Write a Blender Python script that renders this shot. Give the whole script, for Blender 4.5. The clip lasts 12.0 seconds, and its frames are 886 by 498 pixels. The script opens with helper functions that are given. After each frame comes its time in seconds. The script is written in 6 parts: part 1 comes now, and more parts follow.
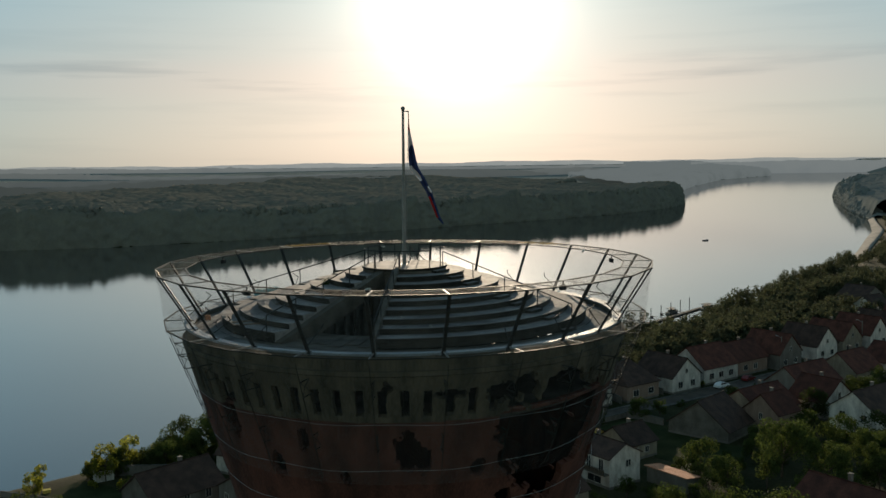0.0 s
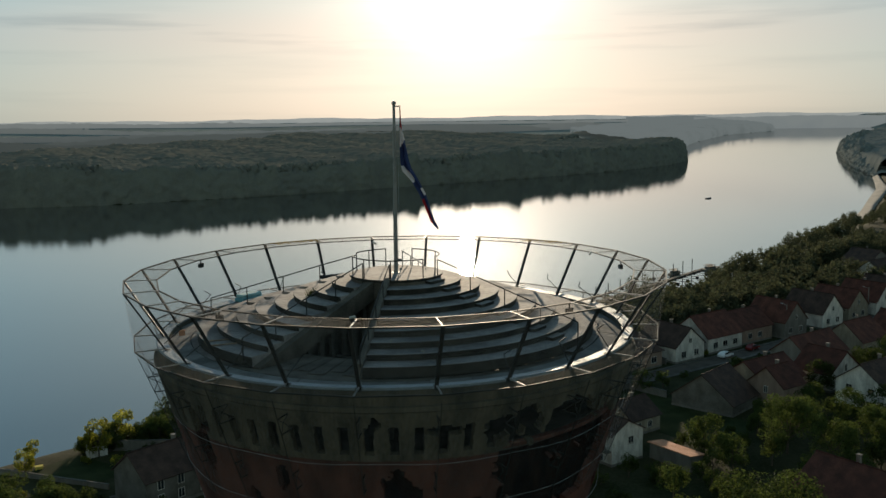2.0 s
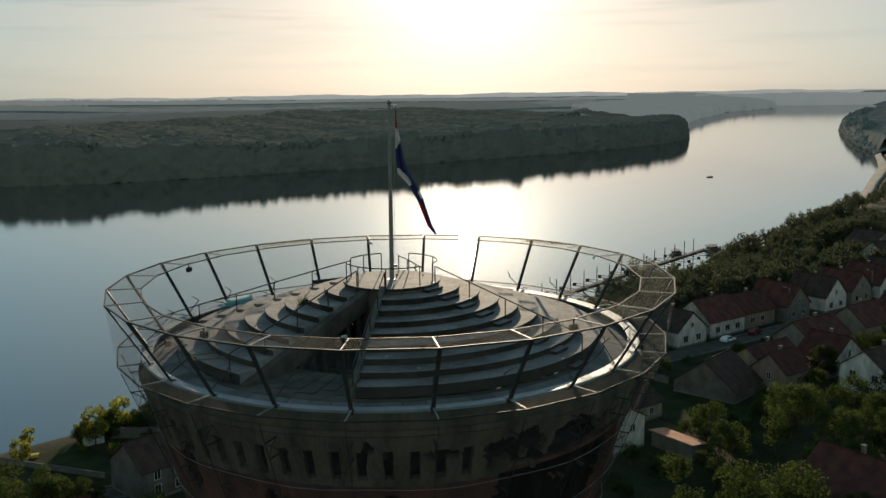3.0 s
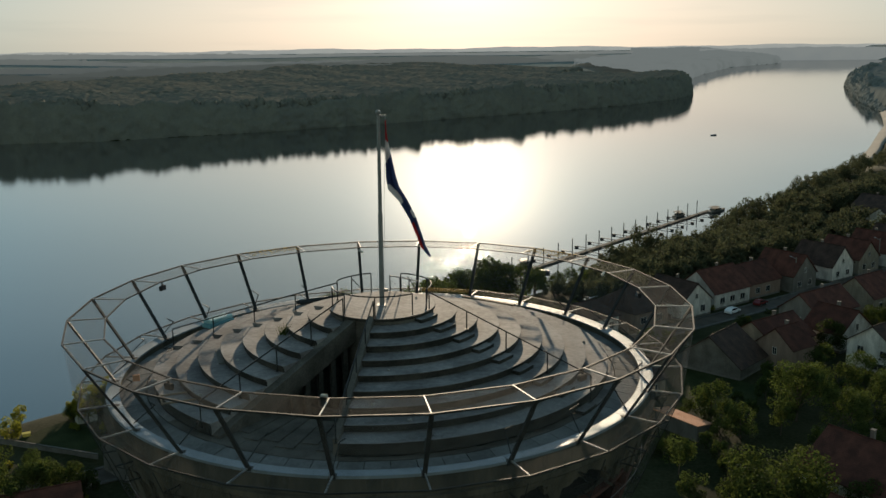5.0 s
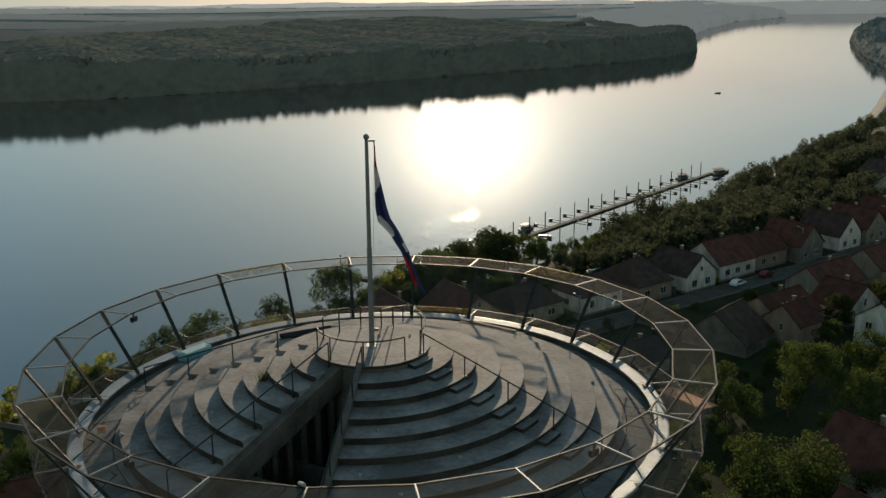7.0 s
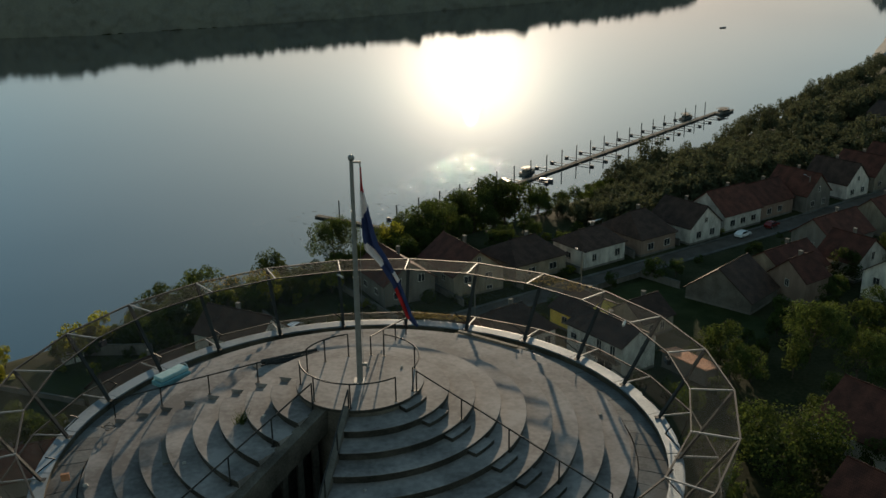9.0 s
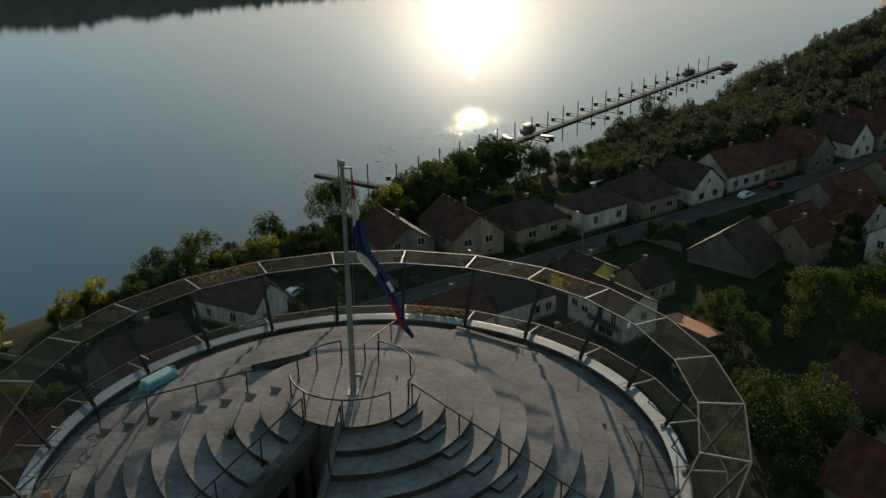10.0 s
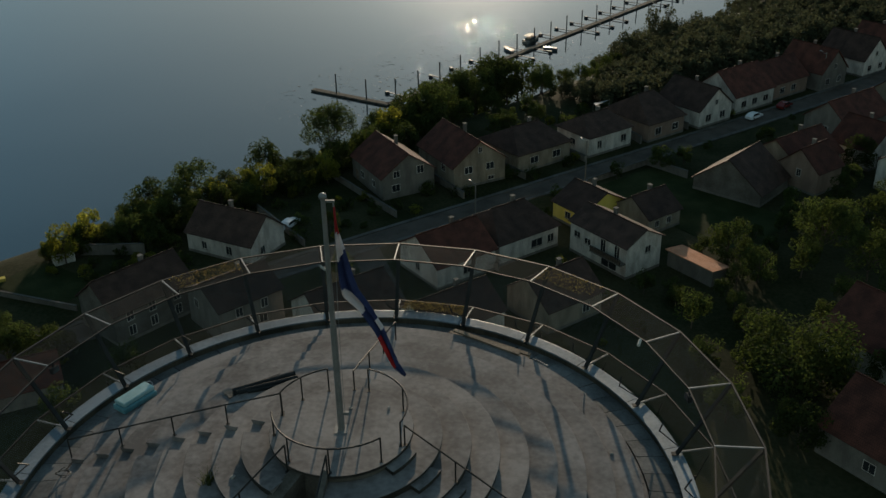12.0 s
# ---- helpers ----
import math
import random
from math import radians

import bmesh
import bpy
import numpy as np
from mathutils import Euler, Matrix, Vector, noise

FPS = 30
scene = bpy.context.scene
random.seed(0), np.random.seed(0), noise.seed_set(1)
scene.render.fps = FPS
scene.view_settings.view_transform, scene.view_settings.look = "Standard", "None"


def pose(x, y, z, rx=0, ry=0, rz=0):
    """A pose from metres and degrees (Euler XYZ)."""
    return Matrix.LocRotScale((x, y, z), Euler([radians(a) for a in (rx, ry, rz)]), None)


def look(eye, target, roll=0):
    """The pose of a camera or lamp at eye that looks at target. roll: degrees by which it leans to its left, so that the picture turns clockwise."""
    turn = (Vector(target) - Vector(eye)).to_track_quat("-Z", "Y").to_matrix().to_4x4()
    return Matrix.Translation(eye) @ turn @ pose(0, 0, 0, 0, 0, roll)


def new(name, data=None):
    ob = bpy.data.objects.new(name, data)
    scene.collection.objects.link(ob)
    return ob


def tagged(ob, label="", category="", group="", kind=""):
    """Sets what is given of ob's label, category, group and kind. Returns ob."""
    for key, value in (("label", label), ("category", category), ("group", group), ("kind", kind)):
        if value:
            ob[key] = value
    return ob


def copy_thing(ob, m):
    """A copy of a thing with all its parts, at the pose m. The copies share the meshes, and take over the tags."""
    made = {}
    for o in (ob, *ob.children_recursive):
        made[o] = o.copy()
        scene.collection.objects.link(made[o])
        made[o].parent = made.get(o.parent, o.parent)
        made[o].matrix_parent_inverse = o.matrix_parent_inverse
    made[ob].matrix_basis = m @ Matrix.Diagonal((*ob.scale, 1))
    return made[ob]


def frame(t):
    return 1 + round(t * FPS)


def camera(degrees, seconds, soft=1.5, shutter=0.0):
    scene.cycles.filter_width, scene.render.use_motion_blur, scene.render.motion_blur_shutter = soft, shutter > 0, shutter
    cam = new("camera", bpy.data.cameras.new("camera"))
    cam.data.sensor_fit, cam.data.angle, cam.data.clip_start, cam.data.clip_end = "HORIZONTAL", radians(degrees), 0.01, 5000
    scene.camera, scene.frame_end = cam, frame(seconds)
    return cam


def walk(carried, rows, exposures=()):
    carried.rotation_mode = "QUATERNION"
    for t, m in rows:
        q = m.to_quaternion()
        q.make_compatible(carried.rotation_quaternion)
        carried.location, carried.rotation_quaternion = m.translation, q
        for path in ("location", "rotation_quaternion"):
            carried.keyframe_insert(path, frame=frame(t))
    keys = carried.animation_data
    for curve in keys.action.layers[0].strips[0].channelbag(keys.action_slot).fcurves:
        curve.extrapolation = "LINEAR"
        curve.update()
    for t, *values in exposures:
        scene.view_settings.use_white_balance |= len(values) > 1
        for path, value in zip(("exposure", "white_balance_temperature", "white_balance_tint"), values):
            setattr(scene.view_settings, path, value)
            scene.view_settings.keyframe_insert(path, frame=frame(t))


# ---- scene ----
cam = camera(49.5, 12.0)
METRES, EYE, TILT, LEAN, TURN = 34.0, 82.5, -5.45, 0.75, 0.0
ROWS = [
    (0.0, 0.0, 0.0, 0.0, 0.0, 0.0, -0.0),
    (0.5, 0.0033, 0.0321, 0.022, 0.02, -0.68, -0.02),
    (1.0, 0.0056, 0.0707, 0.0434, 0.05, -1.36, -0.03),
    (1.5, 0.0082, 0.1061, 0.0646, 0.08, -2.01, -0.03),
    (2.0, 0.0105, 0.141, 0.0856, 0.08, -2.69, -0.04),
    (2.5, 0.0129, 0.1772, 0.1065, 0.11, -3.37, -0.05),
    (3.0, 0.0147, 0.2134, 0.1276, 0.12, -4.06, -0.06),
    (5.0, 0.0231, 0.3563, 0.2146, 0.2, -6.73, -0.12),
    (5.5, 0.025, 0.3916, 0.2362, 0.22, -7.39, -0.12),
    (6.0, 0.0266, 0.4277, 0.2581, 0.24, -8.06, -0.1),
    (6.5, 0.028, 0.4632, 0.2802, 0.26, -8.72, -0.1),
    (7.0, 0.0294, 0.4981, 0.3028, 0.27, -9.38, -0.11),
    (7.2, 0.0300, 0.5120, 0.3118, 0.27, -9.65, -0.10),
    (8.0, 0.0326, 0.5676, 0.3470, 0.28, -10.92, -0.07),
    (8.8, 0.0351, 0.6230, 0.3824, 0.29, -12.74, -0.03),
    (9.0, 0.0357, 0.6369, 0.3913, 0.29, -13.3, -0.02),
    (9.5, 0.0373, 0.6723, 0.4144, 0.29, -14.72, -0.0),
    (10.0, 0.0396, 0.7072, 0.4371, 0.3, -16.14, 0.07),
    (10.5, 0.0414, 0.7425, 0.4598, 0.28, -17.55, 0.14),
    (11.0, 0.0433, 0.7769, 0.4831, 0.29, -18.95, 0.21),
    (11.5, 0.0446, 0.8118, 0.5064, 0.3, -20.39, 0.23),
    (12.0, 0.0464, 0.8463, 0.53, 0.31, -21.86, 0.29),
]
walk(cam, [(t, pose(0, 0, EYE, TILT, LEAN, TURN) @ pose(METRES * x, METRES * y, METRES * z, 90 + pitch, roll, yaw)) for t, x, y, z, yaw, pitch, roll in ROWS],
     exposures=[(0.0, 0.13, 6350, 7), (2.5, 0.26, 6380, 6), (6.5, 0.33, 6560, 7), (9.5, 0.16, 6480, 7), (12.0, -0.12, 6300, 7)])

# ---- light: low sun over the river, hazy sky ----
SUN_EL, SUN_AZ = 9.0, 1.25
world = bpy.data.worlds.new("world")
scene.world = world
world.use_nodes = True
wn, wl = world.node_tree.nodes, world.node_tree.links
wn.clear()
w_out = wn.new("ShaderNodeOutputWorld")
w_bg = wn.new("ShaderNodeBackground")
w_sky = wn.new("ShaderNodeTexSky")
w_sky.sky_type = "NISHITA"
w_sky.sun_disc = False
w_sky.sun_elevation, w_sky.sun_rotation = radians(SUN_EL), radians(SUN_AZ)
w_sky.altitude, w_sky.air_density, w_sky.dust_density, w_sky.ozone_density = 100, 1.0, 1.3, 1.2
w_bg.inputs[1].default_value = 0.205
# thin streaks of high cloud
w_co = wn.new("ShaderNodeTexCoord")
w_map = wn.new("ShaderNodeMapping")
w_map.inputs["Scale"].default_value = (2.6, 2.6, 40.0)
w_map.inputs["Location"].default_value = (0, 0, 0.8)
w_noise = wn.new("ShaderNodeTexNoise")
w_noise.inputs["Scale"].default_value = 1.6
w_noise.inputs["Detail"].default_value = 5.0
w_ramp = wn.new("ShaderNodeValToRGB")
w_ramp.color_ramp.elements[0].position, w_ramp.color_ramp.elements[1].position = 0.50, 0.68
w_ramp.color_ramp.elements[0].color, w_ramp.color_ramp.elements[1].color = (1.03, 0.99, 0.985, 1), (0.80, 0.80, 0.825, 1)
w_mul = wn.new("ShaderNodeMix")
w_mul.data_type, w_mul.blend_type = "RGBA", "MULTIPLY"
wl.new(w_co.outputs["Generated"], w_map.inputs["Vector"])
wl.new(w_map.outputs[0], w_noise.inputs["Vector"])
# they lie mostly in one band
w_up, w_band = wn.new("ShaderNodeSeparateXYZ"), wn.new("ShaderNodeValToRGB")
for pos, v in ((0.105, 0.25), (0.092, 1.0), (0.070, 1.0)):
    w_band.color_ramp.elements.new(pos).color = (v, v, v, 1)
w_band.color_ramp.elements[0].position, w_band.color_ramp.elements[0].color = 0.055, (0.3, 0.3, 0.3, 1)
w_band.color_ramp.elements[-1].color = (0.25, 0.25, 0.25, 1)
wl.new(w_co.outputs["Generated"], w_up.inputs[0])
wl.new(w_up.outputs[2], w_band.inputs[0])
wl.new(w_noise.outputs[0], w_ramp.inputs[0])
w_haze = wn.new("ShaderNodeHueSaturation")
w_haze.inputs["Saturation"].default_value = 0.80
wl.new(w_sky.outputs[0], w_haze.inputs["Color"])
w_veil = wn.new("ShaderNodeGamma")          # haze evens the sky out
w_veil.inputs[1].default_value = 0.385
wl.new(w_haze.outputs[0], w_veil.inputs[0])
wl.new(w_veil.outputs[0], w_mul.inputs[6])
wl.new(w_ramp.outputs[0], w_mul.inputs[7])
wl.new(w_band.outputs[0], w_mul.inputs[0])
# bright haze round the sun
w_dot = wn.new("ShaderNodeVectorMath")
w_dot.operation = "DOT_PRODUCT"
w_dot.inputs[1].default_value = (math.sin(radians(SUN_AZ)) * math.cos(radians(SUN_EL)), math.cos(radians(SUN_AZ)) * math.cos(radians(SUN_EL)), math.sin(radians(SUN_EL)))
w_pow = wn.new("ShaderNodeMath")
w_pow.operation = "POWER"
w_pow.inputs[1].default_value = 108.0
w_max = wn.new("ShaderNodeMath")
w_max.operation = "MAXIMUM"
w_max.inputs[1].default_value = 0.0
w_glow = wn.new("ShaderNodeMix")
w_glow.data_type, w_glow.blend_type = "RGBA", "ADD"
w_glow.inputs[7].default_value = (1.98, 1.56, 1.28, 1)
wl.new(w_co.outputs["Generated"], w_dot.inputs[0])
wl.new(w_dot.outputs["Value"], w_max.inputs[0])
wl.new(w_max.outputs[0], w_pow.inputs[0])
wl.new(w_pow.outputs[0], w_glow.inputs[0])
# the sky turns bluer away from the sun
w_away = wn.new("ShaderNodeMapRange")
w_away.inputs[1].default_value, w_away.inputs[2].default_value, w_away.inputs[3].default_value, w_away.inputs[4].default_value = 0.985, 0.79, 0.0, 1.0
w_blue = wn.new("ShaderNodeMix")
w_blue.data_type, w_blue.blend_type = "RGBA", "MULTIPLY"
w_blue.inputs[7].default_value = (0.76, 1.14, 1.34, 1)
wl.new(w_dot.outputs["Value"], w_away.inputs[0])
wl.new(w_away.outputs[0], w_blue.inputs[0])
wl.new(w_mul.outputs[2], w_blue.inputs[6])
# and brighter, warmer opposite it, added as fill for faces turned from the sun
w_far, w_fill = wn.new("ShaderNodeMapRange"), wn.new("ShaderNodeMix")
w_far.inputs[1].default_value, w_far.inputs[2].default_value, w_far.inputs[3].default_value, w_far.inputs[4].default_value = 0.72, -0.35, 0.0, 1.0
w_fill.data_type, w_fill.blend_type = "RGBA", "MULTIPLY"
w_fill.inputs[7].default_value = (1.80, 1.27, 0.92, 1)
wl.new(w_dot.outputs["Value"], w_far.inputs[0])
wl.new(w_far.outputs[0], w_fill.inputs[0])
wl.new(w_blue.outputs[2], w_fill.inputs[6])
# rosy haze low over the land, bluer overhead
w_sep, w_low, w_rose = wn.new("ShaderNodeSeparateXYZ"), wn.new("ShaderNodeValToRGB"), wn.new("ShaderNodeMix")
w_rose.data_type, w_rose.blend_type = "RGBA", "MULTIPLY"
w_rose.inputs[0].default_value = 1.0
w_low.color_ramp.elements[0].position, w_low.color_ramp.elements[0].color = 0.0, (0.845, 0.805, 0.81, 1)
w_low.color_ramp.elements[1].position, w_low.color_ramp.elements[1].color = 0.85, (0.37, 0.49, 0.59, 1)
w_low.color_ramp.elements.new(0.38).color = (0.74, 0.96, 1.10, 1)
w_mid = w_low.color_ramp.elements.new(0.16)
w_mid.color = (0.82, 0.94, 1.0, 1)
w_low.color_ramp.elements.new(0.08).color = (0.89, 0.875, 0.89, 1)
wl.new(w_co.outputs["Generated"], w_sep.inputs[0])
wl.new(w_sep.outputs[2], w_low.inputs[0])
wl.new(w_fill.outputs[2], w_glow.inputs[6])
wl.new(w_glow.outputs[2], w_rose.inputs[6])
wl.new(w_low.outputs[0], w_rose.inputs[7])
w_core, w_disc = wn.new("ShaderNodeMath"), wn.new("ShaderNodeMix")
w_core.operation, w_core.inputs[1].default_value = "POWER", 430.0
w_disc.data_type, w_disc.blend_type = "RGBA", "ADD"
w_disc.inputs[7].default_value = (7.8, 6.1, 4.5, 1)
wl.new(w_max.outputs[0], w_core.inputs[0])
wl.new(w_core.outputs[0], w_disc.inputs[0])
wl.new(w_rose.outputs[2], w_disc.inputs[6])
wl.new(w_disc.outputs[2], w_bg.inputs[0])
wl.new(w_bg.outputs[0], w_out.inputs[0])

sun = new("sun", bpy.data.lights.new("sun", "SUN"))
sun.data.energy, sun.data.angle, sun.data.color = 4.2, radians(0.6), (1.0, 0.79, 0.56)
_e, _a = radians(SUN_EL), radians(SUN_AZ)
sun.matrix_world = look((math.sin(_a) * math.cos(_e) * 100, math.cos(_a) * math.cos(_e) * 100, math.sin(_e) * 100), (0, 0, 0))

# ---- materials ----
def mat(name, c1, c2=None, rough=0.8, scale=1.0, metal=0.0, bump=0.2, fine=12.0, spec=None, trans=None, rand=0.0, stretch=1.0):
    """Two-scale procedural surface: c1/c2 patches of about 1/scale m, finer grain, bump."""
    m = bpy.data.materials.new(name)
    m.use_nodes = True
    n, l = m.node_tree.nodes, m.node_tree.links
    b = n["Principled BSDF"]
    b.inputs["Roughness"].default_value, b.inputs["Metallic"].default_value = rough, metal
    b.inputs["Specular IOR Level"].default_value = spec if spec is not None else (0.5 if metal or rough < 0.5 else 0.2)
    co = n.new("ShaderNodeTexCoord")
    n1, n2, run = n.new("ShaderNodeTexNoise"), n.new("ShaderNodeTexNoise"), n.new("ShaderNodeMapping")
    run.inputs["Scale"].default_value = (1.0, 1.0, stretch)      # below 1: stains run down the wall
    l.new(co.outputs["Object"], run.inputs["Vector"])
    for t, s, d in ((n1, scale, 4.0), (n2, scale * fine, 3.0)):
        t.inputs["Scale"].default_value, t.inputs["Detail"].default_value = s, d
        l.new(run.outputs[0], t.inputs["Vector"])
    add = n.new("ShaderNodeMath")
    add.operation = "MULTIPLY_ADD"
    add.inputs[1].default_value = 0.45
    l.new(n2.outputs[0], add.inputs[0])
    l.new(n1.outputs[0], add.inputs[2])
    sub = n.new("ShaderNodeMath")
    sub.operation = "SUBTRACT"
    sub.inputs[1].default_value = 0.225
    l.new(add.outputs[0], sub.inputs[0])
    ramp = n.new("ShaderNodeValToRGB")
    ramp.color_ramp.elements[0].position, ramp.color_ramp.elements[1].position = 0.33, 0.67
    ramp.color_ramp.elements[0].color = (*c1, 1)
    ramp.color_ramp.elements[1].color = (*(c2 or [v * 1.35 for v in c1]), 1)
    l.new(sub.outputs[0], ramp.inputs[0])
    col = ramp.outputs[0]
    if rand:
        oi, hsv = n.new("ShaderNodeObjectInfo"), n.new("ShaderNodeHueSaturation")
        mr = n.new("ShaderNodeMapRange")
        mr.inputs[3].default_value, mr.inputs[4].default_value = 1 - rand, 1 + rand
        l.new(oi.outputs["Random"], mr.inputs[0])
        l.new(mr.outputs[0], hsv.inputs["Value"])
        l.new(col, hsv.inputs["Color"])
        col = hsv.outputs[0]
    l.new(col, b.inputs["Base Color"])
    if bump:
        bp = n.new("ShaderNodeBump")
        bp.inputs["Strength"].default_value, bp.inputs["Distance"].default_value = bump, 0.05 / max(scale, 0.05) ** 0.5
        l.new(add.outputs[0], bp.inputs["Height"])
        l.new(bp.outputs[0], b.inputs["Normal"])
    if trans:
        tr, mx = n.new("ShaderNodeBsdfTranslucent"), n.new("ShaderNodeMixShader")
        hs = n.new("ShaderNodeHueSaturation")
        hs.inputs["Value"].default_value, hs.inputs["Saturation"].default_value = 1.5, 1.15
        l.new(col, hs.inputs["Color"])
        l.new(hs.outputs[0], tr.inputs[0])
        mx.inputs[0].default_value = trans
        l.new(b.outputs[0], mx.inputs[1])
        l.new(tr.outputs[0], mx.inputs[2])
        l.new(mx.outputs[0], n["Material Output"].inputs[0])
    return m


def mesh_mat(name, colour, cover, pitch):
    """Wire mesh: diagonal strands, clear between."""
    m = bpy.data.materials.new(name)
    m.use_nodes = True
    n, l = m.node_tree.nodes, m.node_tree.links
    b = n["Principled BSDF"]
    b.inputs["Base Color"].default_value, b.inputs["Roughness"].default_value, b.inputs["Metallic"].default_value = (*colour, 1), 0.8, 0.0
    b.inputs["Specular IOR Level"].default_value = 0.08
    co = n.new("ShaderNodeTexCoord")
    facs = []
    for rz in (32, -32):
        mp, wv = n.new("ShaderNodeMapping"), n.new("ShaderNodeTexWave")
        mp.inputs["Rotation"].default_value = (0, 0, radians(rz))
        wv.inputs["Scale"].default_value = 0.314 / pitch
        l.new(co.outputs["UV"], mp.inputs[0])
        l.new(mp.outputs[0], wv.inputs["Vector"])
        gt = n.new("ShaderNodeMath")
        gt.operation = "GREATER_THAN"
        gt.inputs[1].default_value = 0.5 + 0.5 * math.cos(math.pi * cover)
        l.new(wv.outputs[1], gt.inputs[0])
        facs.append(gt)
    mxm = n.new("ShaderNodeMath")
    mxm.operation = "MAXIMUM"
    l.new(facs[0].outputs[0], mxm.inputs[0])
    l.new(facs[1].outputs[0], mxm.inputs[1])
    tr, mx = n.new("ShaderNodeBsdfTransparent"), n.new("ShaderNodeMixShader")
    l.new(mxm.outputs[0], mx.inputs[0])
    l.new(tr.outputs[0], mx.inputs[1])
    l.new(b.outputs[0], mx.inputs[2])
    l.new(mx.outputs[0], n["Material Output"].inputs[0])
    return m


def tile_mat(name, c1, c2):
    """Clay roof tiles: courses along the slope by UV, patchy weathering."""
    m = mat(name, c1, c2, 0.85, 0.6, bump=0.3, rand=0.15)
    n, l = m.node_tree.nodes, m.node_tree.links
    co, br = n.new("ShaderNodeTexCoord"), n.new("ShaderNodeTexBrick")
    br.inputs["Scale"].default_value = 1.0
    br.inputs["Brick Width"].default_value, br.inputs["Row Height"].default_value, br.inputs["Mortar Size"].default_value = 0.25, 0.35, 0.03
    br.inputs["Color1"].default_value, br.inputs["Color2"].default_value, br.inputs["Mortar"].default_value = (1, 1, 1, 1), (0.78, 0.78, 0.78, 1), (0.45, 0.45, 0.45, 1)
    l.new(co.outputs["UV"], br.inputs["Vector"])
    b = n["Principled BSDF"]
    src = b.inputs["Base Color"].links[0].from_socket
    mu = n.new("ShaderNodeMix")
    mu.data_type, mu.blend_type = "RGBA", "MULTIPLY"
    mu.inputs[0].default_value = 0.7
    l.new(src, mu.inputs[6])
    l.new(br.outputs[0], mu.inputs[7])
    l.new(mu.outputs[2], b.inputs["Base Color"])
    return m


def water_mat():
    m = bpy.data.materials.new("river water")
    m.use_nodes = True
    n, l = m.node_tree.nodes, m.node_tree.links
    b = n["Principled BSDF"]
    b.inputs["Base Color"].default_value = (0.022, 0.040, 0.047, 1)
    b.inputs["Roughness"].default_value = 1.0
    b.inputs["Specular IOR Level"].default_value = 0.0
    co = n.new("ShaderNodeTexCoord")
    n1, n2, n3 = (n.new("ShaderNodeTexNoise") for _ in range(3))
    for t, s, d in ((n1, 1.9, 3.0), (n2, 0.12, 2.0), (n3, 0.02, 3.0)):
        t.inputs["Scale"].default_value, t.inputs["Detail"].default_value = s, d
        l.new(co.outputs["Object"], t.inputs["Vector"])
    b1, b2 = n.new("ShaderNodeBump"), n.new("ShaderNodeBump")
    # ripples near the bank and the pier, calm further out
    dot, mr, mul = n.new("ShaderNodeVectorMath"), n.new("ShaderNodeMapRange"), n.new("ShaderNodeMath")
    dot.operation, mul.operation = "DOT_PRODUCT", "MULTIPLY"
    dot.inputs[1].default_value = (0.777, -0.63, 0)
    mr.inputs[1].default_value, mr.inputs[2].default_value, mr.inputs[3].default_value, mr.inputs[4].default_value = -266, -240, 0.0, 1.0
    l.new(co.outputs["Object"], dot.inputs[0])
    l.new(dot.outputs["Value"], mr.inputs[0])
    l.new(mr.outputs[0], mul.inputs[0])
    dot2, mr2 = n.new("ShaderNodeVectorMath"), n.new("ShaderNodeMapRange")
    dot2.operation = "DOT_PRODUCT"
    dot2.inputs[1].default_value = (0.63, 0.777, 0)
    mr2.inputs[1].default_value, mr2.inputs[2].default_value, mr2.inputs[3].default_value, mr2.inputs[4].default_value = 200, 226, 0.0, 1.0
    l.new(co.outputs["Object"], dot2.inputs[0])
    l.new(dot2.outputs["Value"], mr2.inputs[0])
    l.new(mr2.outputs[0], mul.inputs[1])
    gust, calm = n.new("ShaderNodeTexNoise"), n.new("ShaderNodeMapRange")
    gust.inputs["Scale"].default_value, gust.inputs["Detail"].default_value = 0.13, 5.0
    calm.inputs[1].default_value, calm.inputs[2].default_value, calm.inputs[3].default_value, calm.inputs[4].default_value = 0.34, 0.50, 0.0, 1.0
    l.new(co.outputs["Object"], gust.inputs["Vector"])
    l.new(gust.outputs[0], calm.inputs[0])
    # short crests that flash one by one
    crest, rise, both = n.new("ShaderNodeTexNoise"), n.new("ShaderNodeMapRange"), n.new("ShaderNodeMath")
    crest.inputs["Scale"].default_value, crest.inputs["Detail"].default_value = 0.6, 3.0
    rise.inputs[1].default_value, rise.inputs[2].default_value, rise.inputs[3].default_value, rise.inputs[4].default_value = 0.610, 0.645, 0.0, 1.0
    both.operation = "MULTIPLY"
    l.new(co.outputs["Object"], crest.inputs["Vector"])
    l.new(crest.outputs[0], rise.inputs[0])
    l.new(calm.outputs[0], both.inputs[0])
    l.new(rise.outputs[0], both.inputs[1])
    patch = n.new("ShaderNodeMath")
    patch.operation = "MULTIPLY"
    l.new(mul.outputs[0], patch.inputs[0])
    l.new(both.outputs[0], patch.inputs[1])
    mr3, fade = n.new("ShaderNodeMapRange"), n.new("ShaderNodeMath")
    mr3.inputs[1].default_value, mr3.inputs[2].default_value, mr3.inputs[3].default_value, mr3.inputs[4].default_value = 300, 342, 1.0, 0.0
    fade.operation = "MULTIPLY"
    l.new(dot2.outputs["Value"], mr3.inputs[0])
    l.new(patch.outputs[0], fade.inputs[0])
    l.new(mr3.outputs[0], fade.inputs[1])
    l.new(fade.outputs[0], b1.inputs["Strength"])
    b1.inputs["Distance"].default_value = 0.72
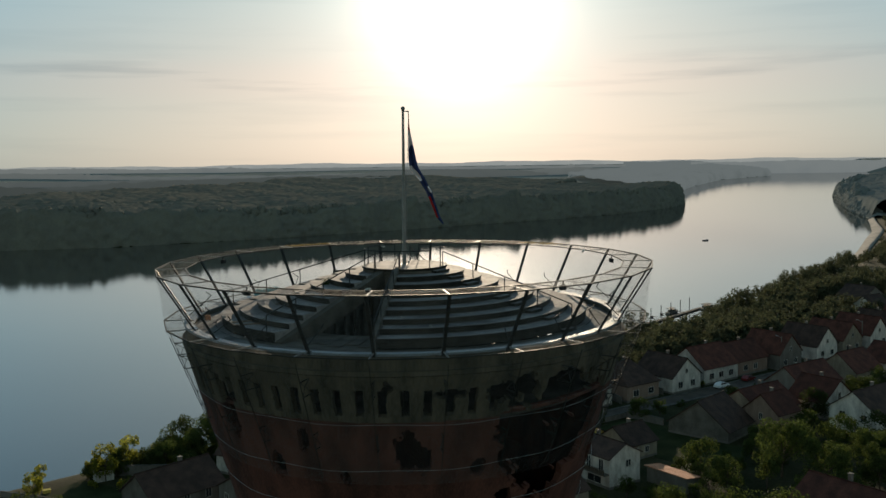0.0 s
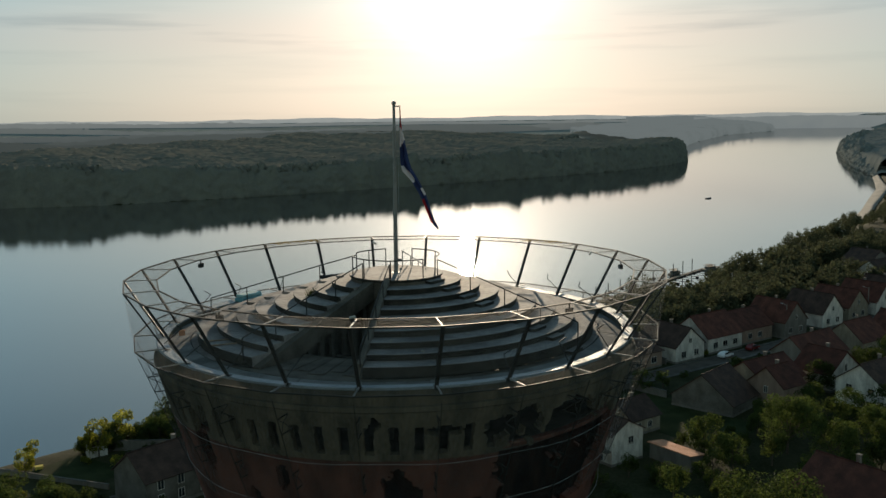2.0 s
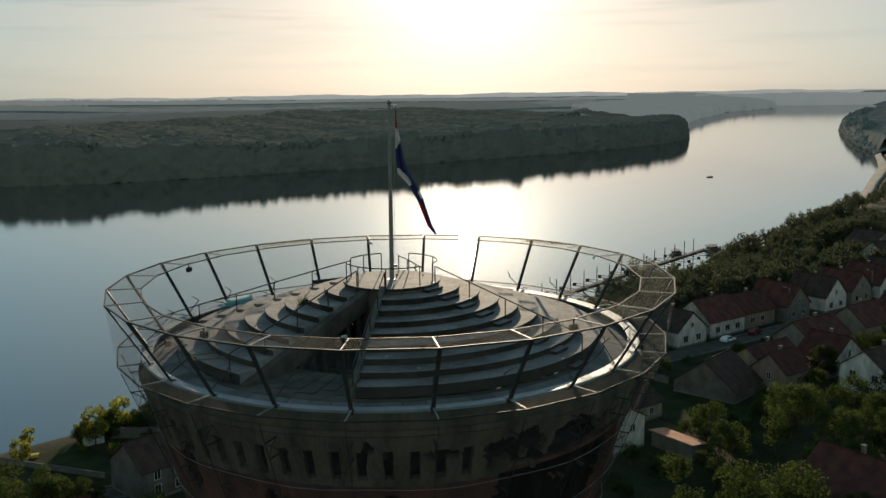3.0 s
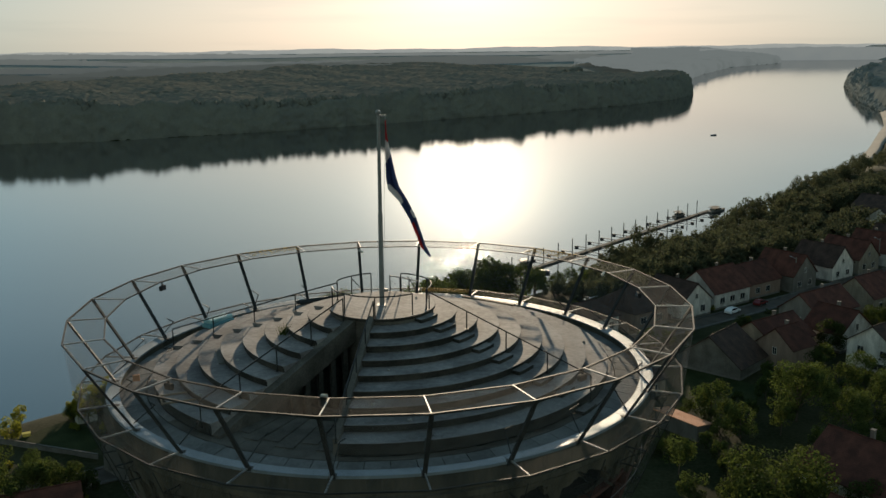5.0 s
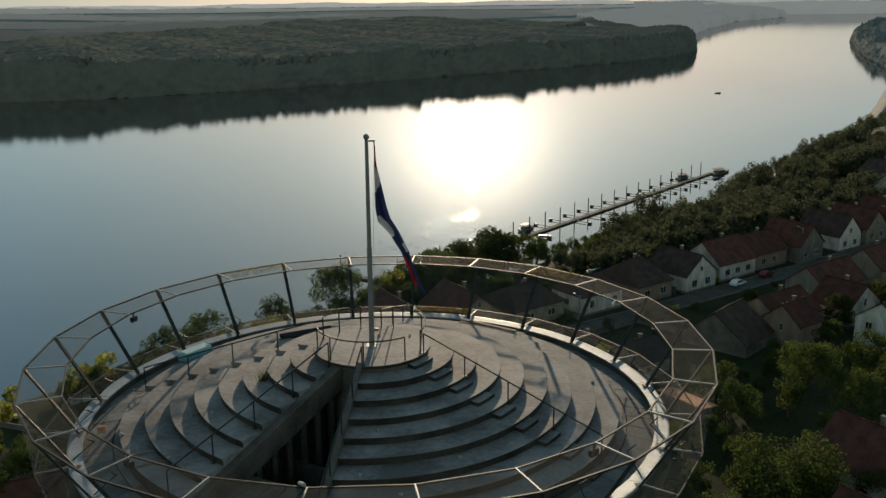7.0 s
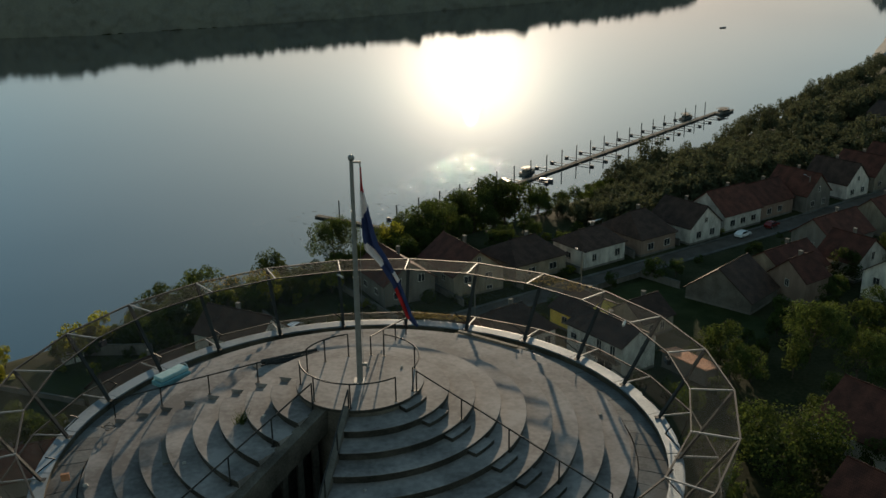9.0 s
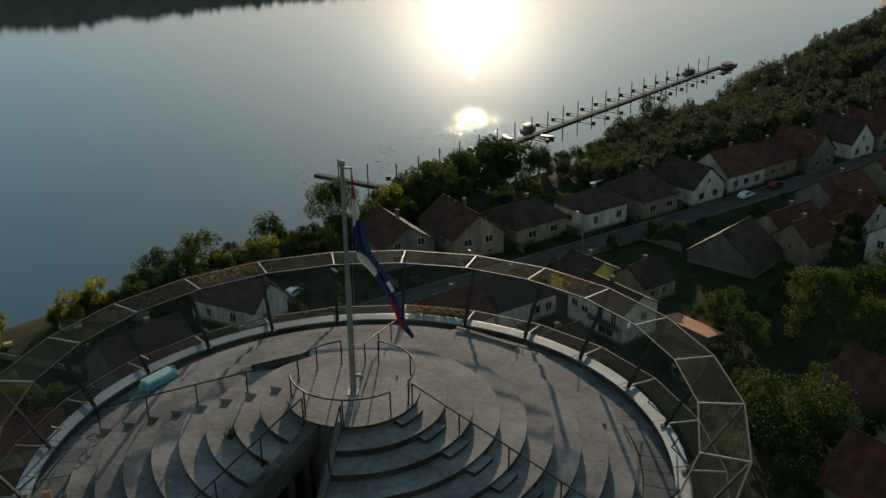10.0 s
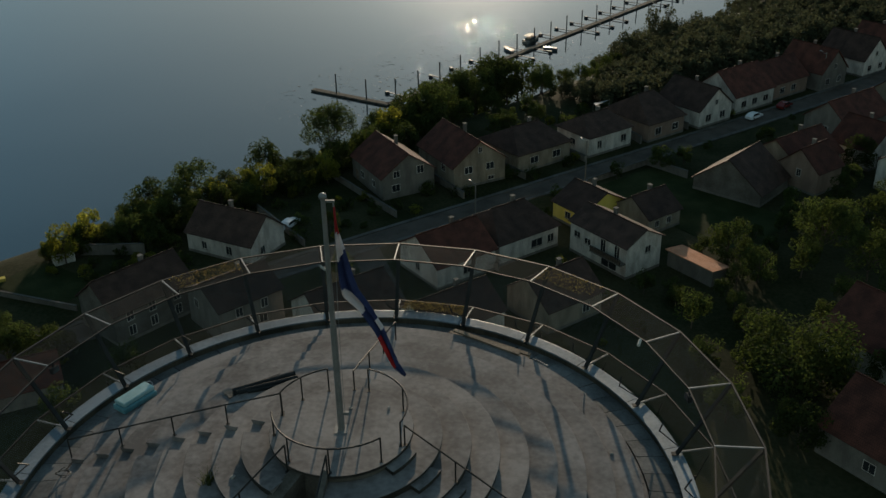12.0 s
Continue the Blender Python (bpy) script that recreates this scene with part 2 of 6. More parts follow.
    b2.inputs["Strength"].default_value, b2.inputs["Distance"].default_value = 0.012, 0.25
    l.new(n1.outputs[0], b1.inputs["Height"])
    l.new(n2.outputs[0], b2.inputs["Height"])
    l.new(b2.outputs[0], b1.inputs["Normal"])
    l.new(b1.outputs[0], b.inputs["Normal"])
    # mirror gloss over the murky body, stronger towards grazing view
    gl, fr, inv, sq, out, mx = n.new("ShaderNodeBsdfGlossy"), n.new("ShaderNodeFresnel"), n.new("ShaderNodeMath"), n.new("ShaderNodeMath"), n.new("ShaderNodeMath"), n.new("ShaderNodeMixShader")
    gl.distribution = "BECKMANN"
    gl.inputs["Roughness"].default_value = 0.08
    fr.inputs["IOR"].default_value = 1.33
    inv.operation, sq.operation, out.operation = "SUBTRACT", "POWER", "SUBTRACT"
    inv.inputs[0].default_value = out.inputs[0].default_value = 1.0
    sq.inputs[1].default_value = 2.5
    for q in (gl, fr):
        l.new(b1.outputs[0], q.inputs["Normal"])
    l.new(fr.outputs[0], inv.inputs[1])
    l.new(inv.outputs[0], sq.inputs[0])
    l.new(sq.outputs[0], out.inputs[1])
    l.new(out.outputs[0], mx.inputs[0])
    l.new(b.outputs[0], mx.inputs[1])
    l.new(gl.outputs[0], mx.inputs[2])
    l.new(mx.outputs[0], n["Material Output"].inputs[0])
    return m


M_CONC = mat("weathered concrete", (0.20, 0.185, 0.17), (0.40, 0.37, 0.33), 0.85, 0.7, bump=0.25)
M_CONC_D = mat("dark concrete", (0.035, 0.035, 0.031), (0.105, 0.10, 0.09), 0.9, 0.5, bump=0.4)
M_WALL = mat("sooty brown plaster", (0.043, 0.039, 0.029), (0.130, 0.108, 0.075), 0.9, 0.8, bump=0.4, stretch=0.22)
M_BRICK = mat("sooty red brick render", (0.046, 0.021, 0.016), (0.125, 0.050, 0.036), 0.9, 0.7, bump=0.5, fine=20, stretch=0.3)
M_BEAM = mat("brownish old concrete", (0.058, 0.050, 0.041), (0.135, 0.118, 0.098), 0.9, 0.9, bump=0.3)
M_SLAB = mat("grey border slabs", (0.10, 0.098, 0.095), (0.20, 0.195, 0.185), 0.85, 0.6, bump=0.2, rand=0.18)
# darker than the deck, for the upright faces of steps, platform and blocks
M_RISER = mat("dark riser concrete", (0.020, 0.019, 0.016), (0.062, 0.055, 0.046), 0.9, 0.8, bump=0.3)
M_DECK = mat("roof screed", (0.118, 0.105, 0.099), (0.276, 0.248, 0.232), 0.8, 0.45, bump=0.15, fine=10)
M_SHEET = mat("galvanised sheet", (0.15, 0.18, 0.20), (0.26, 0.295, 0.32), 0.5, 0.5, metal=0.25, bump=0.1, spec=0.4)
M_STEEL = mat("dark painted steel", (0.012, 0.012, 0.011), (0.030, 0.029, 0.026), 0.6, 2.0, metal=0.0, bump=0.05, spec=0.25)
M_GALV = mat("galvanised steel", (0.20, 0.20, 0.20), (0.34, 0.34, 0.33), 0.55, 2.0, metal=0.4, bump=0.05)
M_MESH = mesh_mat("expanded metal mesh", (0.043, 0.039, 0.030), 0.105, 0.07)
M_NET = mesh_mat("safety net", (0.12, 0.125, 0.13), 0.07, 0.08)
M_POLE = mat("grey pole", (0.17, 0.165, 0.155), (0.26, 0.25, 0.235), 0.5, 1.0, metal=0.3, bump=0.05)
M_WHITE = mat("white paint", (0.33, 0.30, 0.262), (0.60, 0.553, 0.49), 0.7, 0.8, bump=0.1, rand=0.1, stretch=0.35)
M_CREAM = mat("cream render", (0.17, 0.138, 0.102), (0.29, 0.243, 0.182), 0.85, 0.8, bump=0.15, rand=0.1, stretch=0.35)
M_PEACH = mat("peach render", (0.20, 0.136, 0.102), (0.27, 0.188, 0.143), 0.85, 0.8, bump=0.15, stretch=0.35)
M_YELL = mat("yellow render", (0.60, 0.46, 0.08), (0.72, 0.56, 0.14), 0.85, 0.8, bump=0.15, stretch=0.35)
M_GREY = mat("grey render", (0.125, 0.112, 0.096), (0.19, 0.172, 0.148), 0.9, 0.8, bump=0.2, rand=0.1, stretch=0.35)
M_DARKW = mat("sooty brown render", (0.085, 0.075, 0.062), (0.15, 0.135, 0.115), 0.9, 0.4, bump=0.2)
M_TILE = tile_mat("red clay tiles", (0.060, 0.023, 0.016), (0.120, 0.043, 0.028))
M_TILE_D = tile_mat("brown weathered tiles", (0.041, 0.026, 0.020), (0.082, 0.048, 0.036))
M_TILE_O = tile_mat("orange clay tiles", (0.60, 0.25, 0.125), (0.74, 0.36, 0.21))
M_WOOD = mat("weathered timber", (0.14, 0.10, 0.07), (0.28, 0.21, 0.15), 0.8, 1.5, bump=0.3)
M_PIER = mat("grey weathered decking", (0.055, 0.050, 0.043), (0.115, 0.105, 0.090), 0.9, 1.2, bump=0.3, spec=0.08)
M_ASPH = mat("asphalt", (0.056, 0.046, 0.037), (0.094, 0.078, 0.064), 0.9, 0.3, bump=0.2)
M_PAVE = mat("pavement concrete", (0.06, 0.056, 0.05), (0.12, 0.112, 0.10), 0.9, 0.4, bump=0.2)
M_GRASS = mat("grass and earth", (0.018, 0.022, 0.008), (0.052, 0.050, 0.026), 0.95, 0.09, bump=0.6, fine=20, spec=0.05)
M_LAWN = mat("mown lawn", (0.019, 0.026, 0.009), (0.036, 0.044, 0.017), 0.95, 0.25, bump=0.5, fine=20, spec=0.05)
# distance haze is lifted into the far fields' colour
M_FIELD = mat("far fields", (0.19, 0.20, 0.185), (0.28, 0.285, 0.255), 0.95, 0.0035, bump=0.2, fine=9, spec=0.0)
M_SAND = mat("sandy bank", (0.17, 0.155, 0.13), (0.26, 0.235, 0.20), 0.9, 0.1, bump=0.2)
M_LEAF = mat("leaves", (0.025, 0.034, 0.012), (0.070, 0.088, 0.027), 0.75, 0.5, bump=0.0, spec=0.04, trans=0.44, rand=0.25)
# greyer than the garden leaves, with some haze mixed into the colour
M_LEAF_B = mat("bank leaves", (0.038, 0.041, 0.025), (0.071, 0.077, 0.043), 0.75, 0.5, bump=0.0, spec=0.04, trans=0.36, rand=0.25)
# yellower, brighter leaf copy with the low sun's tint painted in
M_LEAF_Y = mat("yellow-green leaves", (0.085, 0.092, 0.018), (0.20, 0.195, 0.048), 0.75, 0.5, bump=0.0, spec=0.04, trans=0.62, rand=0.2)
# haze painted into both canopies: paler and greyer than near leaves
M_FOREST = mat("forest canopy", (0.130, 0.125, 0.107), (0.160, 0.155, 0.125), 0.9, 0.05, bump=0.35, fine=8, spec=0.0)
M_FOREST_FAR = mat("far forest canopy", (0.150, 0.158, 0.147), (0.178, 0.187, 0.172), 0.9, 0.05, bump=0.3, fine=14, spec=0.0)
M_BARK = mat("bark", (0.05, 0.038, 0.028), (0.12, 0.09, 0.065), 0.9, 3.0, bump=0.5)
M_GLASS = mat("window glass", (0.02, 0.022, 0.025), (0.03, 0.032, 0.035), 0.08, 1.0, bump=0.0, spec=0.6)
M_RED = mat("red cloth", (0.27, 0.018, 0.02), (0.38, 0.035, 0.035), 0.8, 2.0, bump=0.1, trans=0.25)
M_BLUE = mat("blue cloth", (0.022, 0.030, 0.085), (0.042, 0.054, 0.13), 0.8, 2.0, bump=0.1, trans=0.25)
M_CLOTHW = mat("white cloth", (0.40, 0.39, 0.40), (0.52, 0.51, 0.52), 0.8, 2.0, bump=0.1, trans=0.25)
M_TEAL = mat("pale teal foam board", (0.26, 0.42, 0.42), (0.40, 0.56, 0.55), 0.7, 2.0, bump=0.1)
M_TEAL_D = mat("blue-teal foam board", (0.10, 0.24, 0.27), (0.17, 0.34, 0.37), 0.7, 2.0, bump=0.1)
M_CARW = mat("white car paint", (0.70, 0.70, 0.70), (0.76, 0.76, 0.76), 0.25, 1.0, bump=0.0)
M_CARR = mat("red car paint", (0.13, 0.018, 0.016), (0.17, 0.024, 0.02), 0.25, 1.0, bump=0.0)
M_CARD = mat("dark car paint", (0.04, 0.045, 0.055), (0.06, 0.065, 0.075), 0.25, 1.0, bump=0.0)
M_RUBBER = mat("rubber", (0.02, 0.02, 0.02), (0.035, 0.035, 0.035), 0.8, 3.0, bump=0.1)
M_STRAW = mat("dry leaves", (0.13, 0.095, 0.04), (0.32, 0.24, 0.10), 0.9, 3.0, bump=0.0, trans=0.4)
M_WATER = water_mat()


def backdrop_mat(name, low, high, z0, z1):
    """Far distance: its haze painted as plain glow, mottled like tree tops."""
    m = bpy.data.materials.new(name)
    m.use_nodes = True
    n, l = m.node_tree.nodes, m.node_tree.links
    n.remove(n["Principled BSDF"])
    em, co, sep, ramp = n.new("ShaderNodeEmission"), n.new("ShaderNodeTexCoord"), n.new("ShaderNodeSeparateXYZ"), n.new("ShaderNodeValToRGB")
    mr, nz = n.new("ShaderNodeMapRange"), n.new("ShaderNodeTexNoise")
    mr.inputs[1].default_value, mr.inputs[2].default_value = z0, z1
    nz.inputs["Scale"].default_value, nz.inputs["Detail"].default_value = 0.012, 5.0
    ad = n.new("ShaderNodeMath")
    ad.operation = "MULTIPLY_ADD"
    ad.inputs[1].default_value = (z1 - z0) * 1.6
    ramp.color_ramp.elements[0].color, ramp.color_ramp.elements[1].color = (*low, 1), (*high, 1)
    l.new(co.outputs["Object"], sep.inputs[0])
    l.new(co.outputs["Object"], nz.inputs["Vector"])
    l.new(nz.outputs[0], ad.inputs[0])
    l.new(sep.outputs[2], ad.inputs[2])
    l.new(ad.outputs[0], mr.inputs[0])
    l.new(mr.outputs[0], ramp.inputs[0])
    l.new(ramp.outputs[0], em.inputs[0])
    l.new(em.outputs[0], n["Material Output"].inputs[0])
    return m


# emission stands in for distance haze on horizon and bend forest
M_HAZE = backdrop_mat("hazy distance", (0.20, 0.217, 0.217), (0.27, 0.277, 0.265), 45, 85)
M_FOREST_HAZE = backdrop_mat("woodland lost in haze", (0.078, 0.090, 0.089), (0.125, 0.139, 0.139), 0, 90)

# ---- building helpers ----
def rad(d):
    return d * math.pi / 180


def pol(r, az, z=0.0):
    return Vector((r * math.cos(rad(az)), r * math.sin(rad(az)), z))


def thing(name, loc=(0, 0, 0), rz=0.0, label="", category="", group="", kind=""):
    ob = new(name)
    ob.empty_display_size = 0.2
    ob.matrix_world = pose(*loc, 0, 0, rz)
    return tagged(ob, label, category, group, kind)


def to_mesh(name, bm, material, smooth=False):
    me = bpy.data.meshes.new(name)
    bmesh.ops.recalc_face_normals(bm, faces=bm.faces[:])
    if smooth:
        for f in bm.faces:
            f.smooth = True
    bm.to_mesh(me)
    bm.free()
    for m in material if isinstance(material, (list, tuple)) else [material]:
        me.materials.append(m)
    return me


def part(name, bm, material, parent, label="", smooth=False):
    ob = new(name, to_mesh(name, bm, material, smooth))
    ob.parent = parent
    return tagged(ob, label)


def solo(name, bm, material, label, category, group="", kind="", m=None, smooth=False):
    ob = new(name, to_mesh(name, bm, material, smooth))
    if m is not None:
        ob.matrix_world = m
    return tagged(ob, label, category, group, kind)


def stuff_mesh(name, verts, faces, material, label, category, kind="stuff", smooth=False, parent=None):
    me = bpy.data.meshes.new(name)
    me.from_pydata(verts, [], faces)
    if smooth:
        me.polygons.foreach_set("use_smooth", [True] * len(me.polygons))
    me.materials.append(material)
    ob = new(name, me)
    ob.parent = parent
    return tagged(ob, label, category, "", kind)


def box(bm, lo, hi, m=None, bevel=0.0):
    vs = [bm.verts.new((x, y, z)) for x in (lo[0], hi[0]) for y in (lo[1], hi[1]) for z in (lo[2], hi[2])]
    fs = [bm.faces.new([vs[i] for i in q]) for q in ((0, 1, 3, 2), (4, 6, 7, 5), (0, 4, 5, 1), (2, 3, 7, 6), (0, 2, 6, 4), (1, 5, 7, 3))]
    if bevel:
        es = {e for f in fs for e in f.edges}
        out = bmesh.ops.bevel(bm, geom=list(es), offset=bevel, segments=1, affect="EDGES")
        vs = list({v for f in out["faces"] for v in f.verts} | {v for v in vs if v.is_valid})
    if m is not None:
        for v in vs:
            v.co = m @ v.co
    return vs


def bar(bm, p, q, w, h=None, round_=0, up=(0, 0, 1)):
    """A bar from p to q: square w x h, or round with round_ sides and diameter w."""
    p, q = Vector(p), Vector(q)
    d = (q - p)
    d.normalize()
    up = Vector(up)
    if abs(d.dot(up)) > 0.98:
        up = Vector((1, 0, 0))
    s = d.cross(up).normalized()
    u = s.cross(d)
    h = h or w
    if round_:
        ring = [(math.cos(2 * math.pi * i / round_) * w / 2, math.sin(2 * math.pi * i / round_) * w / 2) for i in range(round_)]
    else:
        ring = [(-w / 2, -h / 2), (w / 2, -h / 2), (w / 2, h / 2), (-w / 2, h / 2)]
    a = [bm.verts.new(p + s * x + u * y) for x, y in ring]
    b = [bm.verts.new(q + s * x + u * y) for x, y in ring]
    n = len(ring)
    for i in range(n):
        bm.faces.new((a[i], a[(i + 1) % n], b[(i + 1) % n], b[i]))
    bm.faces.new(a[::-1])
    bm.faces.new(b)


def tube(bm, pts, d, sides=6):
    """A round tube through points, joints mitred."""
    pts = [Vector(p) for p in pts]
    rings = []
    for i, p in enumerate(pts):
        t = (pts[min(i + 1, len(pts) - 1)] - pts[max(i - 1, 0)]).normalized()
        ref = Vector((0, 0, 1)) if abs(t.z) < 0.95 else Vector((1, 0, 0))
        s = t.cross(ref).normalized()
        u = s.cross(t)
        rings.append([bm.verts.new(p + (s * math.cos(2 * math.pi * k / sides) + u * math.sin(2 * math.pi * k / sides)) * d / 2) for k in range(sides)])
    for a, b in zip(rings, rings[1:]):
        for k in range(sides):
            bm.faces.new((a[k], a[(k + 1) % sides], b[(k + 1) % sides], b[k]))
    bm.faces.new(rings[0][::-1])
    bm.faces.new(rings[-1])


def sector(bm, az0, az1, prof, step=3.0):
    """A closed profile [(r, z)...] swept from az0 to az1 degrees; ends capped unless it is a full turn."""
    n = max(1, int(round((az1 - az0) / step)))
    full = abs(az1 - az0 - 360) < 1e-6
    rings = [[bm.verts.new(pol(r, az0 + (az1 - az0) * i / n, z)) for r, z in prof] for i in range(n if full else n + 1)]
    k = len(prof)
    for i in range(n):
        a, b = rings[i], rings[(i + 1) % len(rings)]
        for j in range(k):
            bm.faces.new((a[j], b[j], b[(j + 1) % k], a[(j + 1) % k]))
    if not full:
        bm.faces.new(rings[0])
        bm.faces.new(rings[-1][::-1])


def hash01(*k):
    return random.Random(repr(k)).random()

# ---- land and river ----
NEAR = np.array([(-4000, -900), (-1500, -200), (-400, 20), (-180, 128), (-94, 205), (-30, 258), (12, 297), (60, 352), (115, 428), (168, 498), (240, 600), (312, 728), (363, 829), (446, 993), (520, 1170),
                 (577, 1372), (735, 1815), (975, 2300), (1700, 3706), (1800, 5200)], float)
FAR = np.array([(-4000, 560), (-1400, 790), (-800, 860), (-432, 900), (-327, 920), (-180, 1005), (-57, 1098), (106, 1225), (247, 1350), (345, 1478), (402, 1600), (432, 1760), (500, 2060), (643, 2473), (897, 3086),
                (1200, 3520), (1290, 3900), (1330, 5200)], float)


def line_dist(px, py, line):
    """Distance to a polyline, positive on the right of its direction."""
    best = np.full(px.shape, 1e12)
    sgn = np.zeros(px.shape)
    for (x0, y0), (x1, y1) in zip(line[:-1], line[1:]):
        dx, dy = x1 - x0, y1 - y0
        t = np.clip(((px - x0) * dx + (py - y0) * dy) / (dx * dx + dy * dy), 0, 1)
        ex, ey = px - x0 - t * dx, py - y0 - t * dy
        d = np.hypot(ex, ey)
        c = dx * (py - y0) - dy * (px - x0)
        m = d < best
        best = np.where(m, d, best)
        sgn = np.where(m, np.where(c < 0, 1.0, -1.0), sgn)
    return best * sgn


def sstep(a, b, x):
    t = np.clip((x - a) / (b - a), 0, 1)
    return t * t * (3 - 2 * t)


def land_z(px, py):
    px, py = np.asarray(px, float), np.asarray(py, float)
    dn = line_dist(px, py, NEAR)
    df = -line_dist(px, py, FAR)
    near = -3 + 4.5 * sstep(-3, 4, dn) + 24.5 * sstep(4, 46, dn) * (1 - 0.75 * sstep(620, 760, py)) + 10 * sstep(40, 160, dn) * sstep(1050, 1300, py)
    far = -3 + 4.5 * sstep(-3, 4, df)
    rise = 36.0 * sstep(2600, 4990, np.hypot(px, py)) * np.clip(np.maximum(dn, df) / 200, 0, 1)
    wob = 0.35 * np.sin(px * 0.11 + 1) * np.sin(py * 0.09) * sstep(5, 25, dn) * (1 - sstep(35, 60, dn))
    return np.where(dn > df, near, far) + rise + wob


def grid_lines(parts):
    out = []
    for a, b, s in parts:
        out += list(np.arange(a, b, s))
    return np.array(out + [parts[-1][1]], float)


gx = grid_lines([(-4800, -1200, 120), (-1200, -200, 25), (-200, 220, 5), (220, 620, 12), (620, 1700, 30), (1700, 4800, 120)])
gy = grid_lines([(-900, 60, 40), (60, 520, 5), (520, 1300, 14), (1300, 2600, 30), (2600, 4960, 80)])
GX, GY = np.meshgrid(gx, gy)
GZZ = land_z(GX, GY)
nx, ny = len(gx), len(gy)
verts = np.stack([GX.ravel(), GY.ravel(), GZZ.ravel()], 1).tolist()
faces = [(j * nx + i, j * nx + i + 1, (j + 1) * nx + i + 1, (j + 1) * nx + i) for j in range(ny - 1) for i in range(nx - 1)]
ground = stuff_mesh("ground", verts, faces, M_GRASS, "grassy river banks, gardens and far fields", "ground", "structure", smooth=True)
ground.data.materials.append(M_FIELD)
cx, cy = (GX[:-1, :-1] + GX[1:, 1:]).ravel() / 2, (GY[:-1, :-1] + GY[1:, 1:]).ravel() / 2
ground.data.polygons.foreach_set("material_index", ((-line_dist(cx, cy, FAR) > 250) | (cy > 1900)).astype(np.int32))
bm = bmesh.new()
top = [(4900 * math.cos(rad(a * 0.5)), 4900 * math.sin(rad(a * 0.5))) for a in range(80, 281)]
lo = [bm.verts.new((x, y, -5)) for x, y in top]
hi = [bm.verts.new((x, y, 57 + 3 * math.sin(i * 0.23) + 2 * math.sin(i * 0.61 + 1) + 1.0 * math.sin(i * 1.9))) for i, (x, y) in enumerate(top)]
for i in range(200):
    bm.faces.new((lo[i], lo[i + 1], hi[i + 1], hi[i]))
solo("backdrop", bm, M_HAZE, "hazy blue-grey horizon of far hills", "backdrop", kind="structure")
bm = bmesh.new()
vs = [bm.verts.new(p) for p in ((-4900, -900, 0), (4900, -900, 0), (4900, 4980, 0), (-4900, 4980, 0))]
bm.faces.new(vs)
solo("water", bm, M_WATER, "calm wide river mirroring the sky", "river", kind="structure")


def gz(x, y):
    return float(land_z(np.array([x]), np.array([y]))[0])


# street frame: a along the street, b across it away from the river
TA, NB = Vector((0.812, 0.584, 0)), Vector((0.584, -0.812, 0))
STREET_DEG = math.degrees(math.atan2(0.584, 0.812))


def ab(a, b, z=0.0):
    p = TA * a + NB * b
    return Vector((p.x, 180 + p.y, z))


def strip(name, pts, width, z, material, label, category, th=0.06):
    bm = bmesh.new()
    rows = []
    for i, p in enumerate(pts):
        d = (pts[min(i + 1, len(pts) - 1)] - pts[max(i - 1, 0)]).normalized()
        s = Vector((-d.y, d.x, 0))
        rows.append([bm.verts.new((*(p + s * o).xy, gz(*(p + s * o).xy) + z + q)) for o, q in ((-width / 2, -0.3), (-width / 2, 0), (0, 0.03), (width / 2, 0), (width / 2, -0.3))])
    for a, b in zip(rows, rows[1:]):
        for k in range(4):
            bm.faces.new((a[k], a[k + 1], b[k + 1], b[k]))
    return solo(name, bm, material, label, category, kind="structure")


road_pts = [ab(a, -0.8 + 1.6 * math.sin(a * 0.02) * 0.6) for a in range(-120, 300, 8)]
strip("road", road_pts, 4.2, 0.06, M_ASPH, "narrow asphalt village street", "road")
for s in (-1, 1):
    strip("pavement", [p + NB * s * 2.6 for p in road_pts], 0.8, 0.16, M_PAVE, "raised concrete pavement along the street", "pavement")
strip("road", [ab(-16, -1) + (ab(-30, 40) - ab(-16, -1)) * t / 8 for t in range(9)], 4.6, 0.055, M_ASPH, "side lane leading to the tower", "road")

strip("lawn", [ab(38, 5.5 + 4 * i) for i in range(9)], 17.5, 0.05, M_LAWN, "mown green lawn between the houses", "lawn")
strip("lawn", [ab(-64.5 + 0.9 * i, -25.5 + 2.2 * i) for i in range(7)], 9.0, 0.05, M_LAWN, "small garden lawn above the river", "lawn")
strip("path", [ab(-12 - 0.05 * i, 20.5 + 1.3 * i) for i in range(9)], 2.6, 0.08, M_CONC, "pale concrete garden path", "path")

# sandy spit far down the near bank: a smooth slope from the water up to the grass
shore = np.array([(300, 706), (322, 750), (345, 793), (363, 829), (404, 911), (446, 993), (483, 1080), (520, 1170)], float)
rows = []
bm = bmesh.new()
for i in range(71):
    u = i / 10.0
    p = np.array([np.interp(u, range(8), shore[:, k]) for k in (0, 1)])
    d = np.array([np.interp(u + 0.1, range(8), shore[:, k]) - np.interp(u - 0.1, range(8), shore[:, k]) for k in (0, 1)])
    side = np.array([d[1], -d[0]]) / np.hypot(*d)
    wide = 8.0 + 1.5 * math.sin(u * 1.7) - 3.0 * abs(u - 3.5) / 3.5
    rows.append([bm.verts.new((*(p + side * o), z)) for o, z in ((-4, -0.5), (-1, 0.5), (wide * 0.4, 1.9), (wide * 0.75, 2.6), (wide, 2.9), (wide + 2, 1.0))])
for a, b in zip(rows, rows[1:]):
    for k in range(5):
        bm.faces.new((a[k], a[k + 1], b[k + 1], b[k]))
